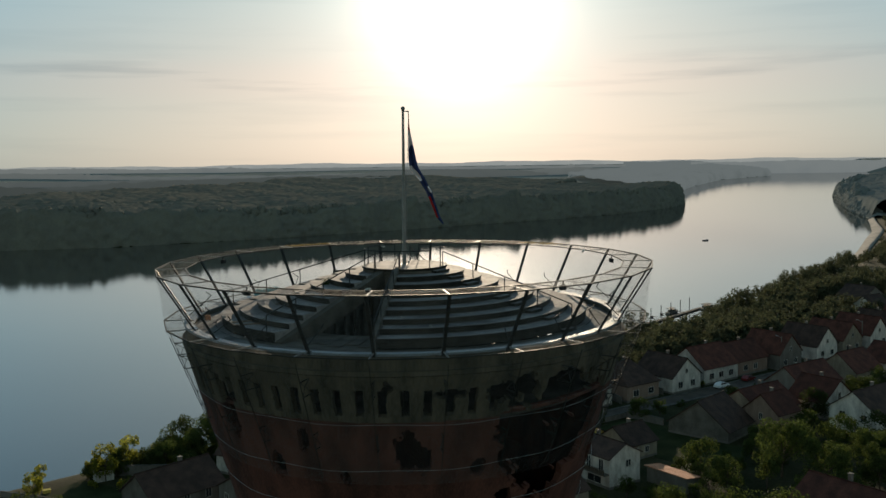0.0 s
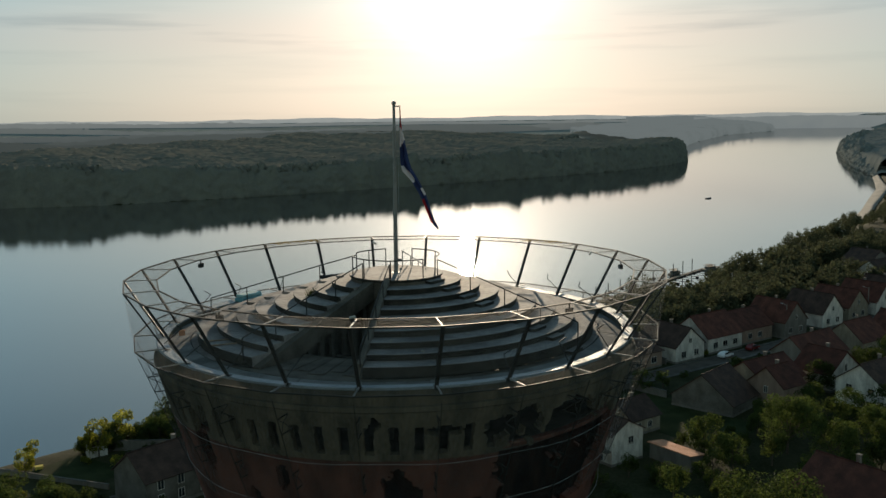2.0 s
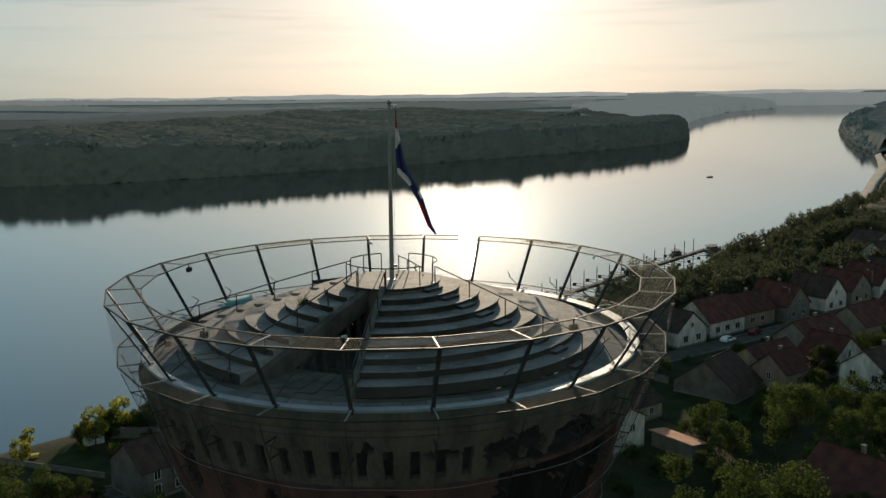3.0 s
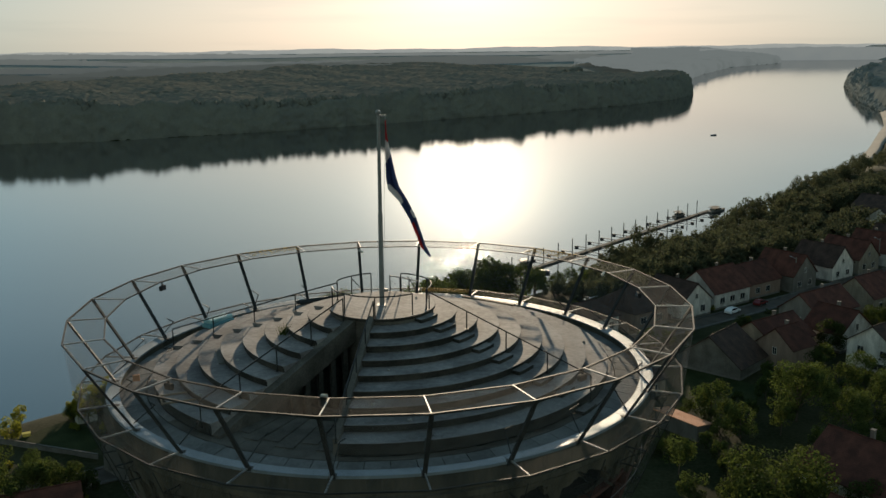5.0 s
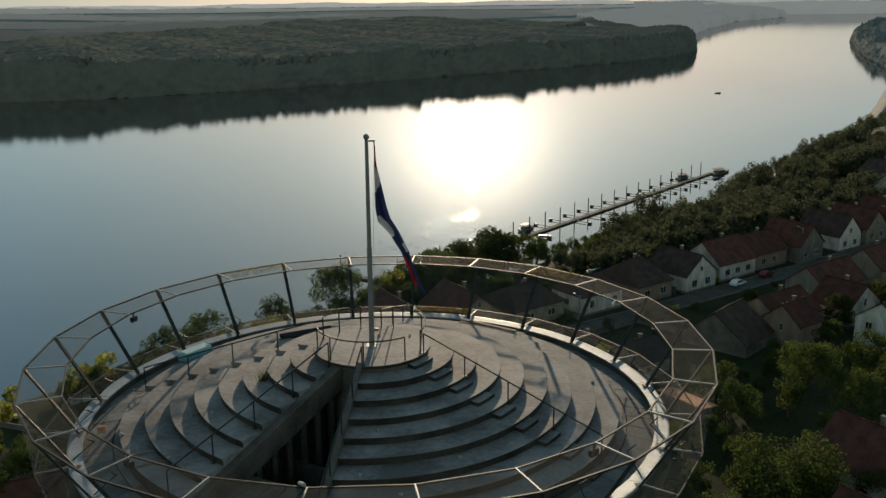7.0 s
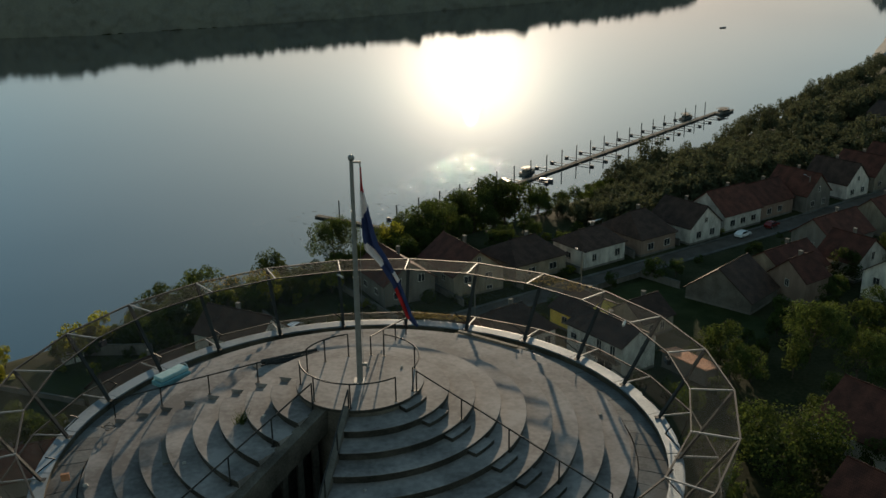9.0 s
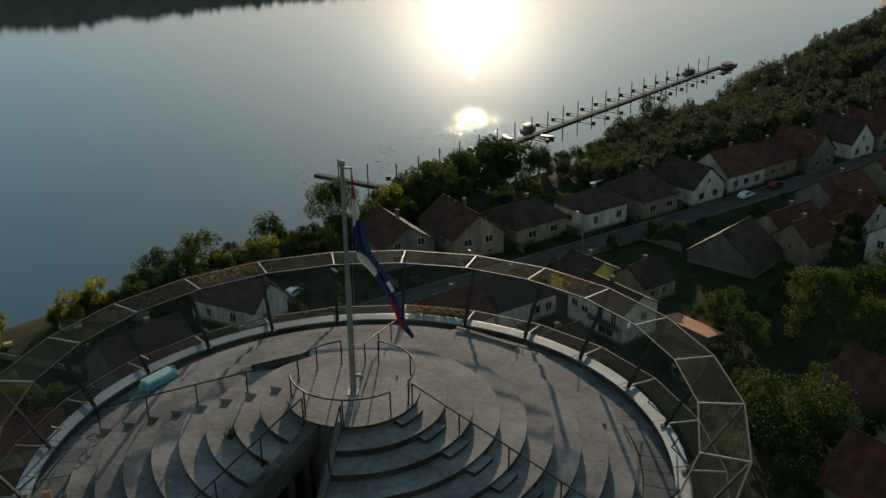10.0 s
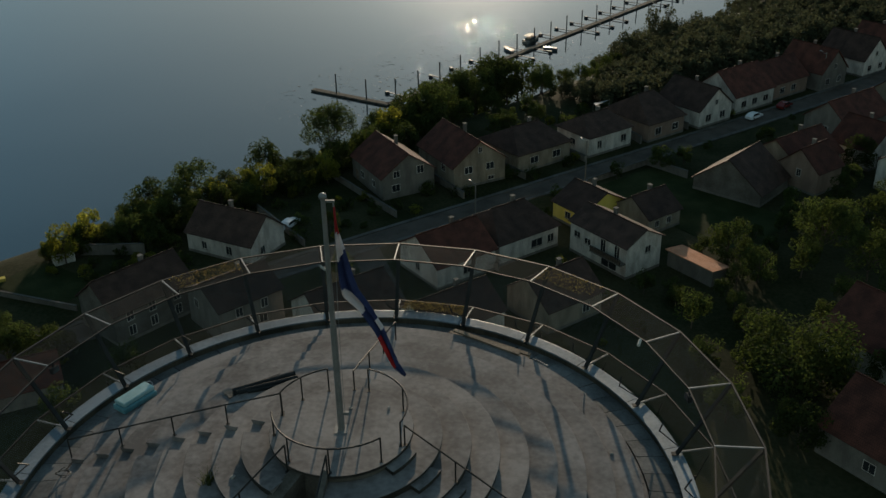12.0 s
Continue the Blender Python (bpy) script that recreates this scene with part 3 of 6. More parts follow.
solo("river_beach", bm, M_SAND, "pale sandy river beach", "beach", kind="structure", smooth=True)


# ---- woods seen from afar: closed canopies of domed crowns grown together ----
def crown_domes(u, v, cell, seed):
    """Height 0..1 of domed crowns round jittered points of a grid, and each crown's own random number."""
    best, own = np.full(u.shape, -1.0), np.zeros(u.shape)
    ci, cj = np.floor(u / cell), np.floor(v / cell)
    for di in (-1, 0, 1):
        for dj in (-1, 0, 1):
            i, j = ci + di, cj + dj
            h = [np.modf(np.abs(np.sin(i * a + j * b + seed) * 43758.5453))[0] for a, b in ((12.9898, 78.233), (39.346, 11.135), (73.156, 52.235))]
            d = np.hypot(u - (i + 0.2 + 0.6 * h[0]) * cell, v - (j + 0.2 + 0.6 * h[1]) * cell) / cell
            z = 1.0 - 0.95 * d ** 1.5 - 0.3 * h[2]
            own = np.where(z > best, h[2], own)
            best = np.maximum(best, z)
    return best, own


def canopy(name, x0, x1, y0, y1, grid, cell, test, height, label, material, seed, taper=0.0, lift=0.42):
    xs, ys = np.arange(x0, x1, grid), np.arange(y0, y1, grid)
    X, Y = np.meshgrid(xs, ys)
    g = np.random.default_rng(seed)
    X, Y = X + g.uniform(-0.3, 0.3, X.shape) * grid, Y + g.uniform(-0.3, 0.3, X.shape) * grid
    df, dn = -line_dist(X, Y, FAR), line_dist(X, Y, NEAR)
    inside = test(X, Y, df, dn)
    dome, own = crown_domes(X, Y, cell, seed)
    ease = sstep(0, taper, np.maximum(df, dn)) if taper else 1.0
    roll = 2.5 * np.sin(X * 0.013 + 1) * np.sin(Y * 0.011) + 1.8 * np.sin(X * 0.037 + Y * 0.021)
    Z = land_z(X, Y) + np.where(inside, ease * (height(X, Y) + roll + lift * cell * dome + 2.5 * (own - 0.5) + grid * g.uniform(-0.2, 0.2, X.shape)), -3.0)
    near = inside.copy()
    near[:-1] |= inside[1:]
    near[1:] |= inside[:-1]
    near[:, :-1] |= inside[:, 1:]
    near[:, 1:] |= inside[:, :-1]
    n = X.shape[1]
    I, J = np.meshgrid(np.arange(n - 1), np.arange(X.shape[0] - 1))
    keep = near[:-1, :-1] & near[1:, :-1] & near[:-1, 1:] & near[1:, 1:]
    q = (J * n + I)[keep]
    faces = np.stack([q, q + 1, q + n + 1, q + n], 1)
    used, faces = np.unique(faces, return_inverse=True)
    verts = np.stack([X.ravel(), Y.ravel(), Z.ravel()], 1)[used]
    return stuff_mesh(name, verts.tolist(), faces.reshape(-1, 4).tolist(), material, label, "forest", smooth=True)


def front_height(x):
    return 27.0 + 8 * sstep(-150, -420, x)


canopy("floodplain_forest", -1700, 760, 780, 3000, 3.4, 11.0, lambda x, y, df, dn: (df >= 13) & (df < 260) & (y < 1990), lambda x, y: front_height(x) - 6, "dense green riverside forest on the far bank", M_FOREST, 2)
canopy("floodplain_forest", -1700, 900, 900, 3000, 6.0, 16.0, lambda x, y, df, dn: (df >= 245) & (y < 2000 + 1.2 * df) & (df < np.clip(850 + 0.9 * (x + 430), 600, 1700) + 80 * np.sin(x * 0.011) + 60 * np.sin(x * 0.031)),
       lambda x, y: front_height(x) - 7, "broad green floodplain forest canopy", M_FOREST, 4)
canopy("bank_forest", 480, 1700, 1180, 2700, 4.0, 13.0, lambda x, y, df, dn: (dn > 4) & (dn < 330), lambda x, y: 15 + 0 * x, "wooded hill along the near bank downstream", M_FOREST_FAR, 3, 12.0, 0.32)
# the bend forest glows in haze tones instead of taking light
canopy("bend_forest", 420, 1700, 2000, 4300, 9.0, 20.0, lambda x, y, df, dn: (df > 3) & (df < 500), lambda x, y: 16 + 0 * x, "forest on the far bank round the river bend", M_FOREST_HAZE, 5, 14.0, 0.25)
def leafy_front(line, height, material, label, seed):
    """Leafy front of a wood over the water: bulging crowns, one above another; height: of its tops, by x."""
    g = np.random.default_rng(seed)
    pts = []
    for p, q in zip(line[:-1], line[1:]):
        n = max(1, int(np.hypot(*(q - p)) / 2.4))
        d = (q - p) / np.hypot(*(q - p))
        pts += [(*(p + (q - p) * i / n), -d[1], d[0]) for i in range(n)]
    pts = np.array(pts)
    rise = 14
    run = 2.4 * np.arange(len(pts))
    wide, tone = crown_domes(run, 0 * run, 9.0, 6.0)
    stand, _ = crown_domes(run, 0 * run, 41.0, 3.0)
    tip = height(pts[:, 0]) - 3.5 + 11.0 * stand + 3.0 * np.sin(run * 0.021) * np.sin(run * 0.0087) + 7.5 * wide + 9.0 * (tone - 0.5) * np.clip(wide + 0.3, 0, 1) + 7.0 * (tone > 0.9) * np.clip(wide, 0, 1)
    U = np.linspace(0, 1, rise)[None, :].repeat(len(pts), 0)
    bulge, _ = crown_domes(run[:, None] + 0 * U, tip[:, None] * U * 1.3, 8.0, 9.0)
    depth = 3.0 + 11.0 * U ** 2.2 - 5.5 * bulge + g.uniform(-0.9, 0.9, U.shape)
    depth[:, -1] += 12
    XX, YY = pts[:, :1] + pts[:, 2:3] * depth, pts[:, 1:2] + pts[:, 3:4] * depth
    ZZ = -0.8 + tip[:, None] * (0.985 * U) + g.uniform(-0.7, 0.7, U.shape) * (U > 0)
    ZZ[:, -1] -= 5
    verts = np.stack([XX.ravel(), YY.ravel(), ZZ.ravel()], 1)
    faces = [(i * rise + j, (i + 1) * rise + j, (i + 1) * rise + j + 1, i * rise + j + 1) for i in range(len(pts) - 1) for j in range(rise - 1)]
    stuff_mesh("forest_edge", verts.tolist(), faces, material, label, "forest", smooth=True)


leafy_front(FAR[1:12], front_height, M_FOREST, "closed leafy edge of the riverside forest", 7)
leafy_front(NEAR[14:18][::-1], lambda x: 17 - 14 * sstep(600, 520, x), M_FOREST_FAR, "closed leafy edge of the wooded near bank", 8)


def ball(sub):
    b = bmesh.new()
    bmesh.ops.create_icosphere(b, subdivisions=sub, radius=1.0)
    v, f = np.array([p.co[:] for p in b.verts]), np.array([[p.index for p in q.verts] for q in b.faces])
    b.free()
    return v, f


def rim_crowns(name, line, step, places, label, material, seed):
    """Lumpy crowns along a wood's edge; places: (inland least, most, height of the middle least, most, radius least, most) for each tree of a step."""
    V, F = ball(2 if step > 5.6 else 3)
    g = np.random.default_rng(seed)
    vs, fs = [], []
    for p, q in zip(line[:-1], line[1:]):
        size = float(np.hypot(*(q - p)))
        d = (q - p) / size
        for i in range(max(1, int(size / step))):
            for a0, a1, h0, h1, r0, r1 in places:
                o, r = g.uniform(a0, a1), g.uniform(r0, r1)
                c = p + (q - p) * ((i + g.random()) * step / size) + np.array([-d[1], d[0]]) * o
                k = 1 + 0.16 * np.sin(V @ g.uniform(-5, 5, 3) + g.uniform(0, 6)) + 0.15 * np.sin(V @ g.uniform(-9, 9, 3)) + 0.1 * np.sin(V @ g.uniform(-16, 16, 3)) + g.uniform(-0.06, 0.06, len(V))
                fs.append(F + len(vs) * len(V))
                vs.append(V * k[:, None] * np.array([r, r, r * g.uniform(1.0, 1.6)]) + np.array([c[0], c[1], g.uniform(h0, h1)]))
    stuff_mesh(name, np.concatenate(vs).tolist(), np.concatenate(fs).tolist(), material, label, "forest", smooth=True)


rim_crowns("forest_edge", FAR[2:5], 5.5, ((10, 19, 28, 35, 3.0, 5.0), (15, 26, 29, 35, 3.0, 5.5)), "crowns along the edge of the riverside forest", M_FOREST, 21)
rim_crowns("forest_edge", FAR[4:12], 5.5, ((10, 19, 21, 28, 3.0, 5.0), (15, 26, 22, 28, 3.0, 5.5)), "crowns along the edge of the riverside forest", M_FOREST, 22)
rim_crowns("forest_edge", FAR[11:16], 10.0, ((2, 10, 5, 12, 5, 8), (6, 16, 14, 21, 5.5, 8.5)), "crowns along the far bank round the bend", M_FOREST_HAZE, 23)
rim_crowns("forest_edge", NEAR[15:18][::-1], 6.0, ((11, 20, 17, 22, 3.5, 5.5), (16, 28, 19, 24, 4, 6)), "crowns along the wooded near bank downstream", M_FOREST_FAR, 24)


# ---- far woodland belts, haze painted into their glow, paler with distance ----
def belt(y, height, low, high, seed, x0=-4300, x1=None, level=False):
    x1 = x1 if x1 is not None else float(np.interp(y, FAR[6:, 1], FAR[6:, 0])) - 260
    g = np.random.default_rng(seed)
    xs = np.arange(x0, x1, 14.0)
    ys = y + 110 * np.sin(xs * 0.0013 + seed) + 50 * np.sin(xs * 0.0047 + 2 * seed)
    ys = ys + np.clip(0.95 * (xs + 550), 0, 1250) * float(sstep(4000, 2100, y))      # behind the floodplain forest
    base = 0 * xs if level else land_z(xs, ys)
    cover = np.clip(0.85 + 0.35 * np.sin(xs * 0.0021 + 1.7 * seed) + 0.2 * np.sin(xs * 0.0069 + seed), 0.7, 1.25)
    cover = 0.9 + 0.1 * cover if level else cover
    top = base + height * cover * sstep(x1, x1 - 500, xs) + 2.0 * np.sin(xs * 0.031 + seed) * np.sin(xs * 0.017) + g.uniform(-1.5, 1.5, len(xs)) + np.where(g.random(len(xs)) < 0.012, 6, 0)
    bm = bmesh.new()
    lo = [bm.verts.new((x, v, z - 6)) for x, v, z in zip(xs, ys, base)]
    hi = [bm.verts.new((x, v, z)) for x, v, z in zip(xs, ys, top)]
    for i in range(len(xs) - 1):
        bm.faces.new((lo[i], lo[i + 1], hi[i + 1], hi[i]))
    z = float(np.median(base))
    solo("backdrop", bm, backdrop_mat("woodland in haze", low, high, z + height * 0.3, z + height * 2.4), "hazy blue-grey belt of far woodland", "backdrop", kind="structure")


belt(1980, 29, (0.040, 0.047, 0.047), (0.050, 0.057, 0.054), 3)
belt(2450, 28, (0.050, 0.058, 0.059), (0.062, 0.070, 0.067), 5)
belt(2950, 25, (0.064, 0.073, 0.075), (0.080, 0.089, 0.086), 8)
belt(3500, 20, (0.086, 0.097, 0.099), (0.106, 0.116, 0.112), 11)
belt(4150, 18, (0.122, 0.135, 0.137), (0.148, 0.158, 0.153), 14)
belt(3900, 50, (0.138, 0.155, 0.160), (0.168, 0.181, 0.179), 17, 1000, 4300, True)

# ---- the water tower ----
TX, TY, GZ = -2.43, 58.26, 26.0
CX, CY = -2.30, 57.90                # the cage stands a little off the roof's centre
PLAT, RISE, NSTEP = 50.03, 0.312, 9
R0, TREAD = 2.566, 1.05
FLOOR = 46.96
PAR = 47.14
WELL_R, WELL_L = -95.5, 234.0        # the open stair passage lies between these bearings
tower = thing("water_tower", (TX, TY, GZ), label="war-damaged concrete and red brick water tower with stepped roof terrace", category="tower")


def cone_r(z):
    return 13.0 - 0.29 * (46.6 - z)


def wall_shell(z0, z1, dz, hole, material, name, label):
    """Conical wall with slots and shell holes really cut, 0.3 m thick."""
    bm = bmesh.new()
    naz = 720
    nz = max(1, round((z1 - z0) / dz))
    rnd = random.Random(5)
    grid = []
    for j in range(nz + 1):
        row = []
        for i in range(naz):
            z = z0 + (z1 - z0) * j / nz
            jit = 0.0 if j in (0, nz) else 0.035
            row.append(bm.verts.new(pol(cone_r(z) + rnd.uniform(-0.012, 0.012), (i + rnd.uniform(-jit, jit) * 4) * 0.5, z + rnd.uniform(-jit, jit) * 0.5)))
        grid.append(row)
    for j in range(nz):
        zc = z0 + (z1 - z0) * (j + 0.5) / nz
        for i in range(naz):
            if not hole((i + 0.5) * 0.5, zc):
                bm.faces.new((grid[j][i], grid[j][(i + 1) % naz], grid[j + 1][(i + 1) % naz], grid[j + 1][i]))
    for v in [v for v in bm.verts if not v.link_faces]:
        bm.verts.remove(v)
    ob = part(name, bm, material, tower, label)
    so = ob.modifiers.new("thickness", "SOLIDIFY")
    so.thickness, so.offset = 0.35, -1
    return ob


# shell holes: bearing, height, half-width in degrees, half-height
HOLES = [(-57, 42.0, 8.0, 2.3), (-45, 43.8, 7.0, 1.7), (-48, 40.2, 9.0, 1.9), (-36, 42.2, 6.0, 2.4), (-87.5, 42.2, 3.2, 1.1), (-84, 41.6, 2.2, 0.8), (-113, 42.6, 1.6, 0.7), (-78, 45.2, 4.0, 0.25), (-92, 45.6, 1.2, 0.35), (-66, 45.0, 4.5, 0.55),
         (-62, 42.9, 4.5, 1.2), (-60, 45.1, 3.6, 0.8), (-52, 43.6, 4.0, 1.5), (-48, 45.3, 3.5, 0.5), (-44, 41.5, 4.5, 1.6), (-70, 41.0, 2.0, 0.5), (-103, 40.6, 1.3, 0.4),
         (-122, 40.9, 2.2, 0.9), (-136, 43.5, 3.0, 1.4), (-81, 38.5, 3.5, 0.9), (-100, 37.4, 2.0, 0.8), (-62, 38.6, 3.0, 1.0), (-30, 43.0, 4.0, 1.6), (-20, 40.0, 4.0, 1.2),
         (40, 43.5, 5.0, 1.3), (75, 42.0, 4.0, 1.5), (110, 44.0, 5.0, 1.2), (128, 43.6, 4.0, 1.0)]


def in_hole(az, z):
    for a, h, wa, wh in HOLES:
        d = (az - a + 180) % 360 - 180
        e = (d / wa) ** 2 + ((z - h) / wh) ** 2
        if e < 1.0 + 0.75 * noise.noise((az * 0.35, z * 1.7, a)) + 0.4 * noise.noise((az * 1.1, z * 5.0, a)):
            return True
    return False


def slot(az, z):
    return (az - 1.0) % 5.0 < 2.0 and 44.0 < z < 45.5


wall_shell(43.75, 46.15, 0.10, lambda az, z: slot(az, z) or in_hole(az, z), M_WALL, "slotted_wall", "sooty brown wall with a row of slot windows")
wall_shell(33.0, 43.75, 0.125, in_hole, M_BRICK, "brick_wall", "dark red shell-pocked brick wall")
bm = bmesh.new()
sector(bm, 0, 360, [(cone_r(44) + 0.02, 43.66), (cone_r(44) + 0.10, 43.70), (cone_r(44) + 0.10, 43.86), (cone_r(44) - 0.2, 43.9)], 3)
part("string_course", bm, M_BRICK, tower)
bm = bmesh.new()
sector(bm, 0, 360, [(5.0, 25.0), (cone_r(33.0), 33.0), (cone_r(33.0) - 0.4, 33.0), (4.6, 25.2)], 5)
part("lower_cone", bm, M_BRICK, tower)
bm = bmesh.new()
sector(bm, 0, 360, [(4.9, -0.5), (4.9, 25.3), (4.4, 25.3), (4.4, -0.5)], 6)
part("shaft", bm, M_BRICK, tower)
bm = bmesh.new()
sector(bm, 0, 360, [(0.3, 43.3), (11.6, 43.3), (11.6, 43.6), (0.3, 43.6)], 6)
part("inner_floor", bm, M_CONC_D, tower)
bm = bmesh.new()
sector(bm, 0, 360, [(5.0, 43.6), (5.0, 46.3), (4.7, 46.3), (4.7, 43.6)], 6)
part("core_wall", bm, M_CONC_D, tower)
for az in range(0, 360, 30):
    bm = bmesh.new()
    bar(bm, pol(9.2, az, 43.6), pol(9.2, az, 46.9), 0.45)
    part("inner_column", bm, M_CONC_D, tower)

# parapet, gutter and coping sheets
bm = bmesh.new()
sector(bm, 0, 360, [(12.54, 46.1), (13.00, 46.1), (13.04, PAR - 0.03), (12.54, PAR - 0.03)], 3)
part("parapet", bm, M_WALL, tower, "stained concrete parapet ring")
bm = bmesh.new()
sector(bm, 0, 360, [(12.88, 46.05), (13.24, 46.12), (13.24, 46.32), (13.0, 46.34)], 3)
part("cornice", bm, M_WALL, tower)
for i in range(24):
    bm = bmesh.new()
    a0 = 9.9 + 15 * i
    dz = 0.02 * (hash01("cop", i) - 0.5)
    sector(bm, a0 + 0.08, a0 + 14.92, [(12.49, PAR - 0.07), (12.49, PAR + 0.0 + dz), (13.02, PAR + 0.045 + dz), (13.09, PAR + 0.04 + dz), (13.10, PAR - 0.07), (13.08, PAR - 0.07),
                                       (13.07, PAR + 0.015 + dz), (13.02, PAR + 0.02 + dz), (12.505, PAR - 0.024 + dz), (12.505, PAR - 0.07)], 3)
    part("coping_sheet", bm, M_SHEET, tower, "bright galvanised coping sheet" if i == 0 else "")
bm = bmesh.new()
sector(bm, WELL_R, WELL_L, [(R0 + TREAD * 8 - 0.05, FLOOR - 0.42), (12.57, FLOOR - 0.42), (12.57, FLOOR - 0.24), (11.31, FLOOR - 0.22), (11.29, FLOOR - 0.02), (R0 + TREAD * 8 - 0.05, FLOOR - 0.02)], 3)
sector(bm, WELL_L, 360 + WELL_R, [(7.6, FLOOR - 0.42), (12.57, FLOOR - 0.42), (12.57, FLOOR - 0.24), (11.31, FLOOR - 0.22), (11.29, FLOOR - 0.02), (7.6, FLOOR - 0.02)], 3)
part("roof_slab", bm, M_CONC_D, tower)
for i in range(48):
    a0, a1 = WELL_R + 360 / 48 * i, WELL_R + 360 / 48 * (i + 1)
    dz = 0.012 * hash01("panel", i)
    rin = R0 + TREAD * 8 - 0.03 if a0 < WELL_L - 1 else 7.65
    bm = bmesh.new()
    sector(bm, a0 + 0.06, a1 - 0.06, [(rin, FLOOR - 0.03), (11.28, FLOOR - 0.03), (11.28, FLOOR - 0.008 + dz), (rin, FLOOR - 0.008 + dz)], 3.75)
    # panels away from the sun are darker: shade painted into their colour
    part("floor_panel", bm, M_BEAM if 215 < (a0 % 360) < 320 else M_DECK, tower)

for i in range(72):
    a0, dz, dr = 5 * i, 0.016 * hash01("edge", i), 0.05 * hash01("edger", i)
    bm = bmesh.new()
    sector(bm, a0 + 0.09, a0 + 4.91, [(11.31 + dr, FLOOR - 0.20), (12.535, FLOOR - 0.24), (12.535, FLOOR - 0.18 + dz), (11.31 + dr, FLOOR - 0.02 + dz)], 2.5)
    part("border_slab", bm, M_SLAB, tower)

# terraces: closed rings, with a stair cut along the one rail
for k in range(1, NSTEP):
    z, ro, ri = PLAT - RISE * k, R0 + TREAD * k, R0 + TREAD * (k - 1) - 0.04
    bm = bmesh.new()
    full = [(ri, z - RISE - 0.2), (ro - 0.02, z - RISE - 0.2), (ro - 0.02, z - 0.09), (ro + 0.03, z - 0.08), (ro + 0.03, z - 0.012), (ro + 0.018, z), (ri, z)]
    half = [(ri, z - RISE - 0.2), (ro - 0.02, z - RISE - 0.2), (ro - 0.02, z - RISE * 0.62), (ro - 0.55, z - RISE * 0.62), (ro - 0.55, z), (ri, z)]
    dc = math.degrees(0.75 / ro)
    CUT = 180 - math.degrees(math.asin((0.92 + 0.07 * (ro - 2.5)) / ro))
    sector(bm, WELL_R, CUT, full, 3)
    sector(bm, CUT, CUT + dc, half, 3)
    sector(bm, CUT + dc, WELL_L, full, 3)
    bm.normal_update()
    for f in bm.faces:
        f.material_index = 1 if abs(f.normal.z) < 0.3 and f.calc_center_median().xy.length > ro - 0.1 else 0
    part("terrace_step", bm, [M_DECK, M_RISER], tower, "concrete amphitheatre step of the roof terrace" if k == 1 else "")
bm = bmesh.new()
prof = [(0.0, PLAT - 0.16), (R0 - 0.03, PLAT - 0.16), (R0 - 0.03, PLAT - 0.10), (R0 + 0.04, PLAT - 0.09), (R0 + 0.04, PLAT - 0.012), (R0 + 0.028, PLAT), (0.0, PLAT)]
n = 96
rim = [[bm.verts.new(pol(r, 360 * i / n, z)) for r, z in prof[1:-1]] for i in range(n)]
for i in range(n):
    for j in range(len(prof) - 3):
        bm.faces.new((rim[i][j], rim[(i + 1) % n][j], rim[(i + 1) % n][j + 1], rim[i][j + 1]))
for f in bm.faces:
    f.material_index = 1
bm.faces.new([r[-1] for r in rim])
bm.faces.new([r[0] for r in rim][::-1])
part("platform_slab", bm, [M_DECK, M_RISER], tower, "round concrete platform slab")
bm = bmesh.new()
sector(bm, WELL_L - 4, 360 + WELL_R + 4, [(2.05, 46.9), (2.45, 46.9), (2.45, PLAT - 0.155), (2.05, PLAT - 0.155)], 3)
sector(bm, WELL_R, WELL_L, [(2.05, PLAT - RISE - 0.3), (2.52, PLAT - RISE - 0.3), (2.52, PLAT - 0.155), (2.05, PLAT - 0.155)], 3)
part("platform_wall", bm, M_BEAM, tower)

# half-height blocks beside the rail that runs down towards the camera side
RP, RD = Vector((2.33, -0.98, 0)), Vector((0.824, -0.566, 0))
for k in range(0, NSTEP):
    ro, z = R0 + TREAD * k, PLAT - RISE * (k + 1)
    if k == NSTEP - 1:
        z = FLOOR
    s = 0.0
    while (RP + RD * s).length < ro:
        s += 0.02
    q = RP + RD * s
    a1 = math.degrees(math.atan2(q.y, q.x))
    bm = bmesh.new()
    sector(bm, a1 - math.degrees(1.15 / ro), a1, [(ro - 0.02, z - 0.02), (ro + 0.40, z - 0.02), (ro + 0.40, z + RISE / 2), (ro - 0.02, z + RISE / 2)], 3)
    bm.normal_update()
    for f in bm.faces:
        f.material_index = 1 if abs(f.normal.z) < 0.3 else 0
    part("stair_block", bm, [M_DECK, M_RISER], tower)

# passage walls
def slope_z(r):
    return PLAT - RISE * max(0.0, (r - R0) / TREAD)


bm = bmesh.new()
for a, b in ((2.45, 10.9),):
    pa, pb = pol(a, WELL_R), pol(b, WELL_R)
    side = pol(1, WELL_R - 90)
    v = []
    for o in (-0.02, 0.22):
        for p, r in ((pa, a), (pb, b)):
            v.append([bm.verts.new(p + side * o + Vector((0, 0, 46.0))), bm.verts.new(p + side * o + Vector((0, 0, slope_z(r) + 0.12)))])
    bm.faces.new((v[0][0], v[0][1], v[1][1], v[1][0]))
    bm.faces.new((v[2][0], v[3][0], v[3][1], v[2][1]))
    bm.faces.new((v[0][1], v[2][1], v[3][1], v[1][1]))
    bm.faces.new((v[0][0], v[1][0], v[3][0], v[2][0]))
    bm.faces.new((v[1][0], v[1][1], v[3][1], v[3][0]))
    bm.faces.new((v[0][0], v[2][0], v[2][1], v[0][1]))
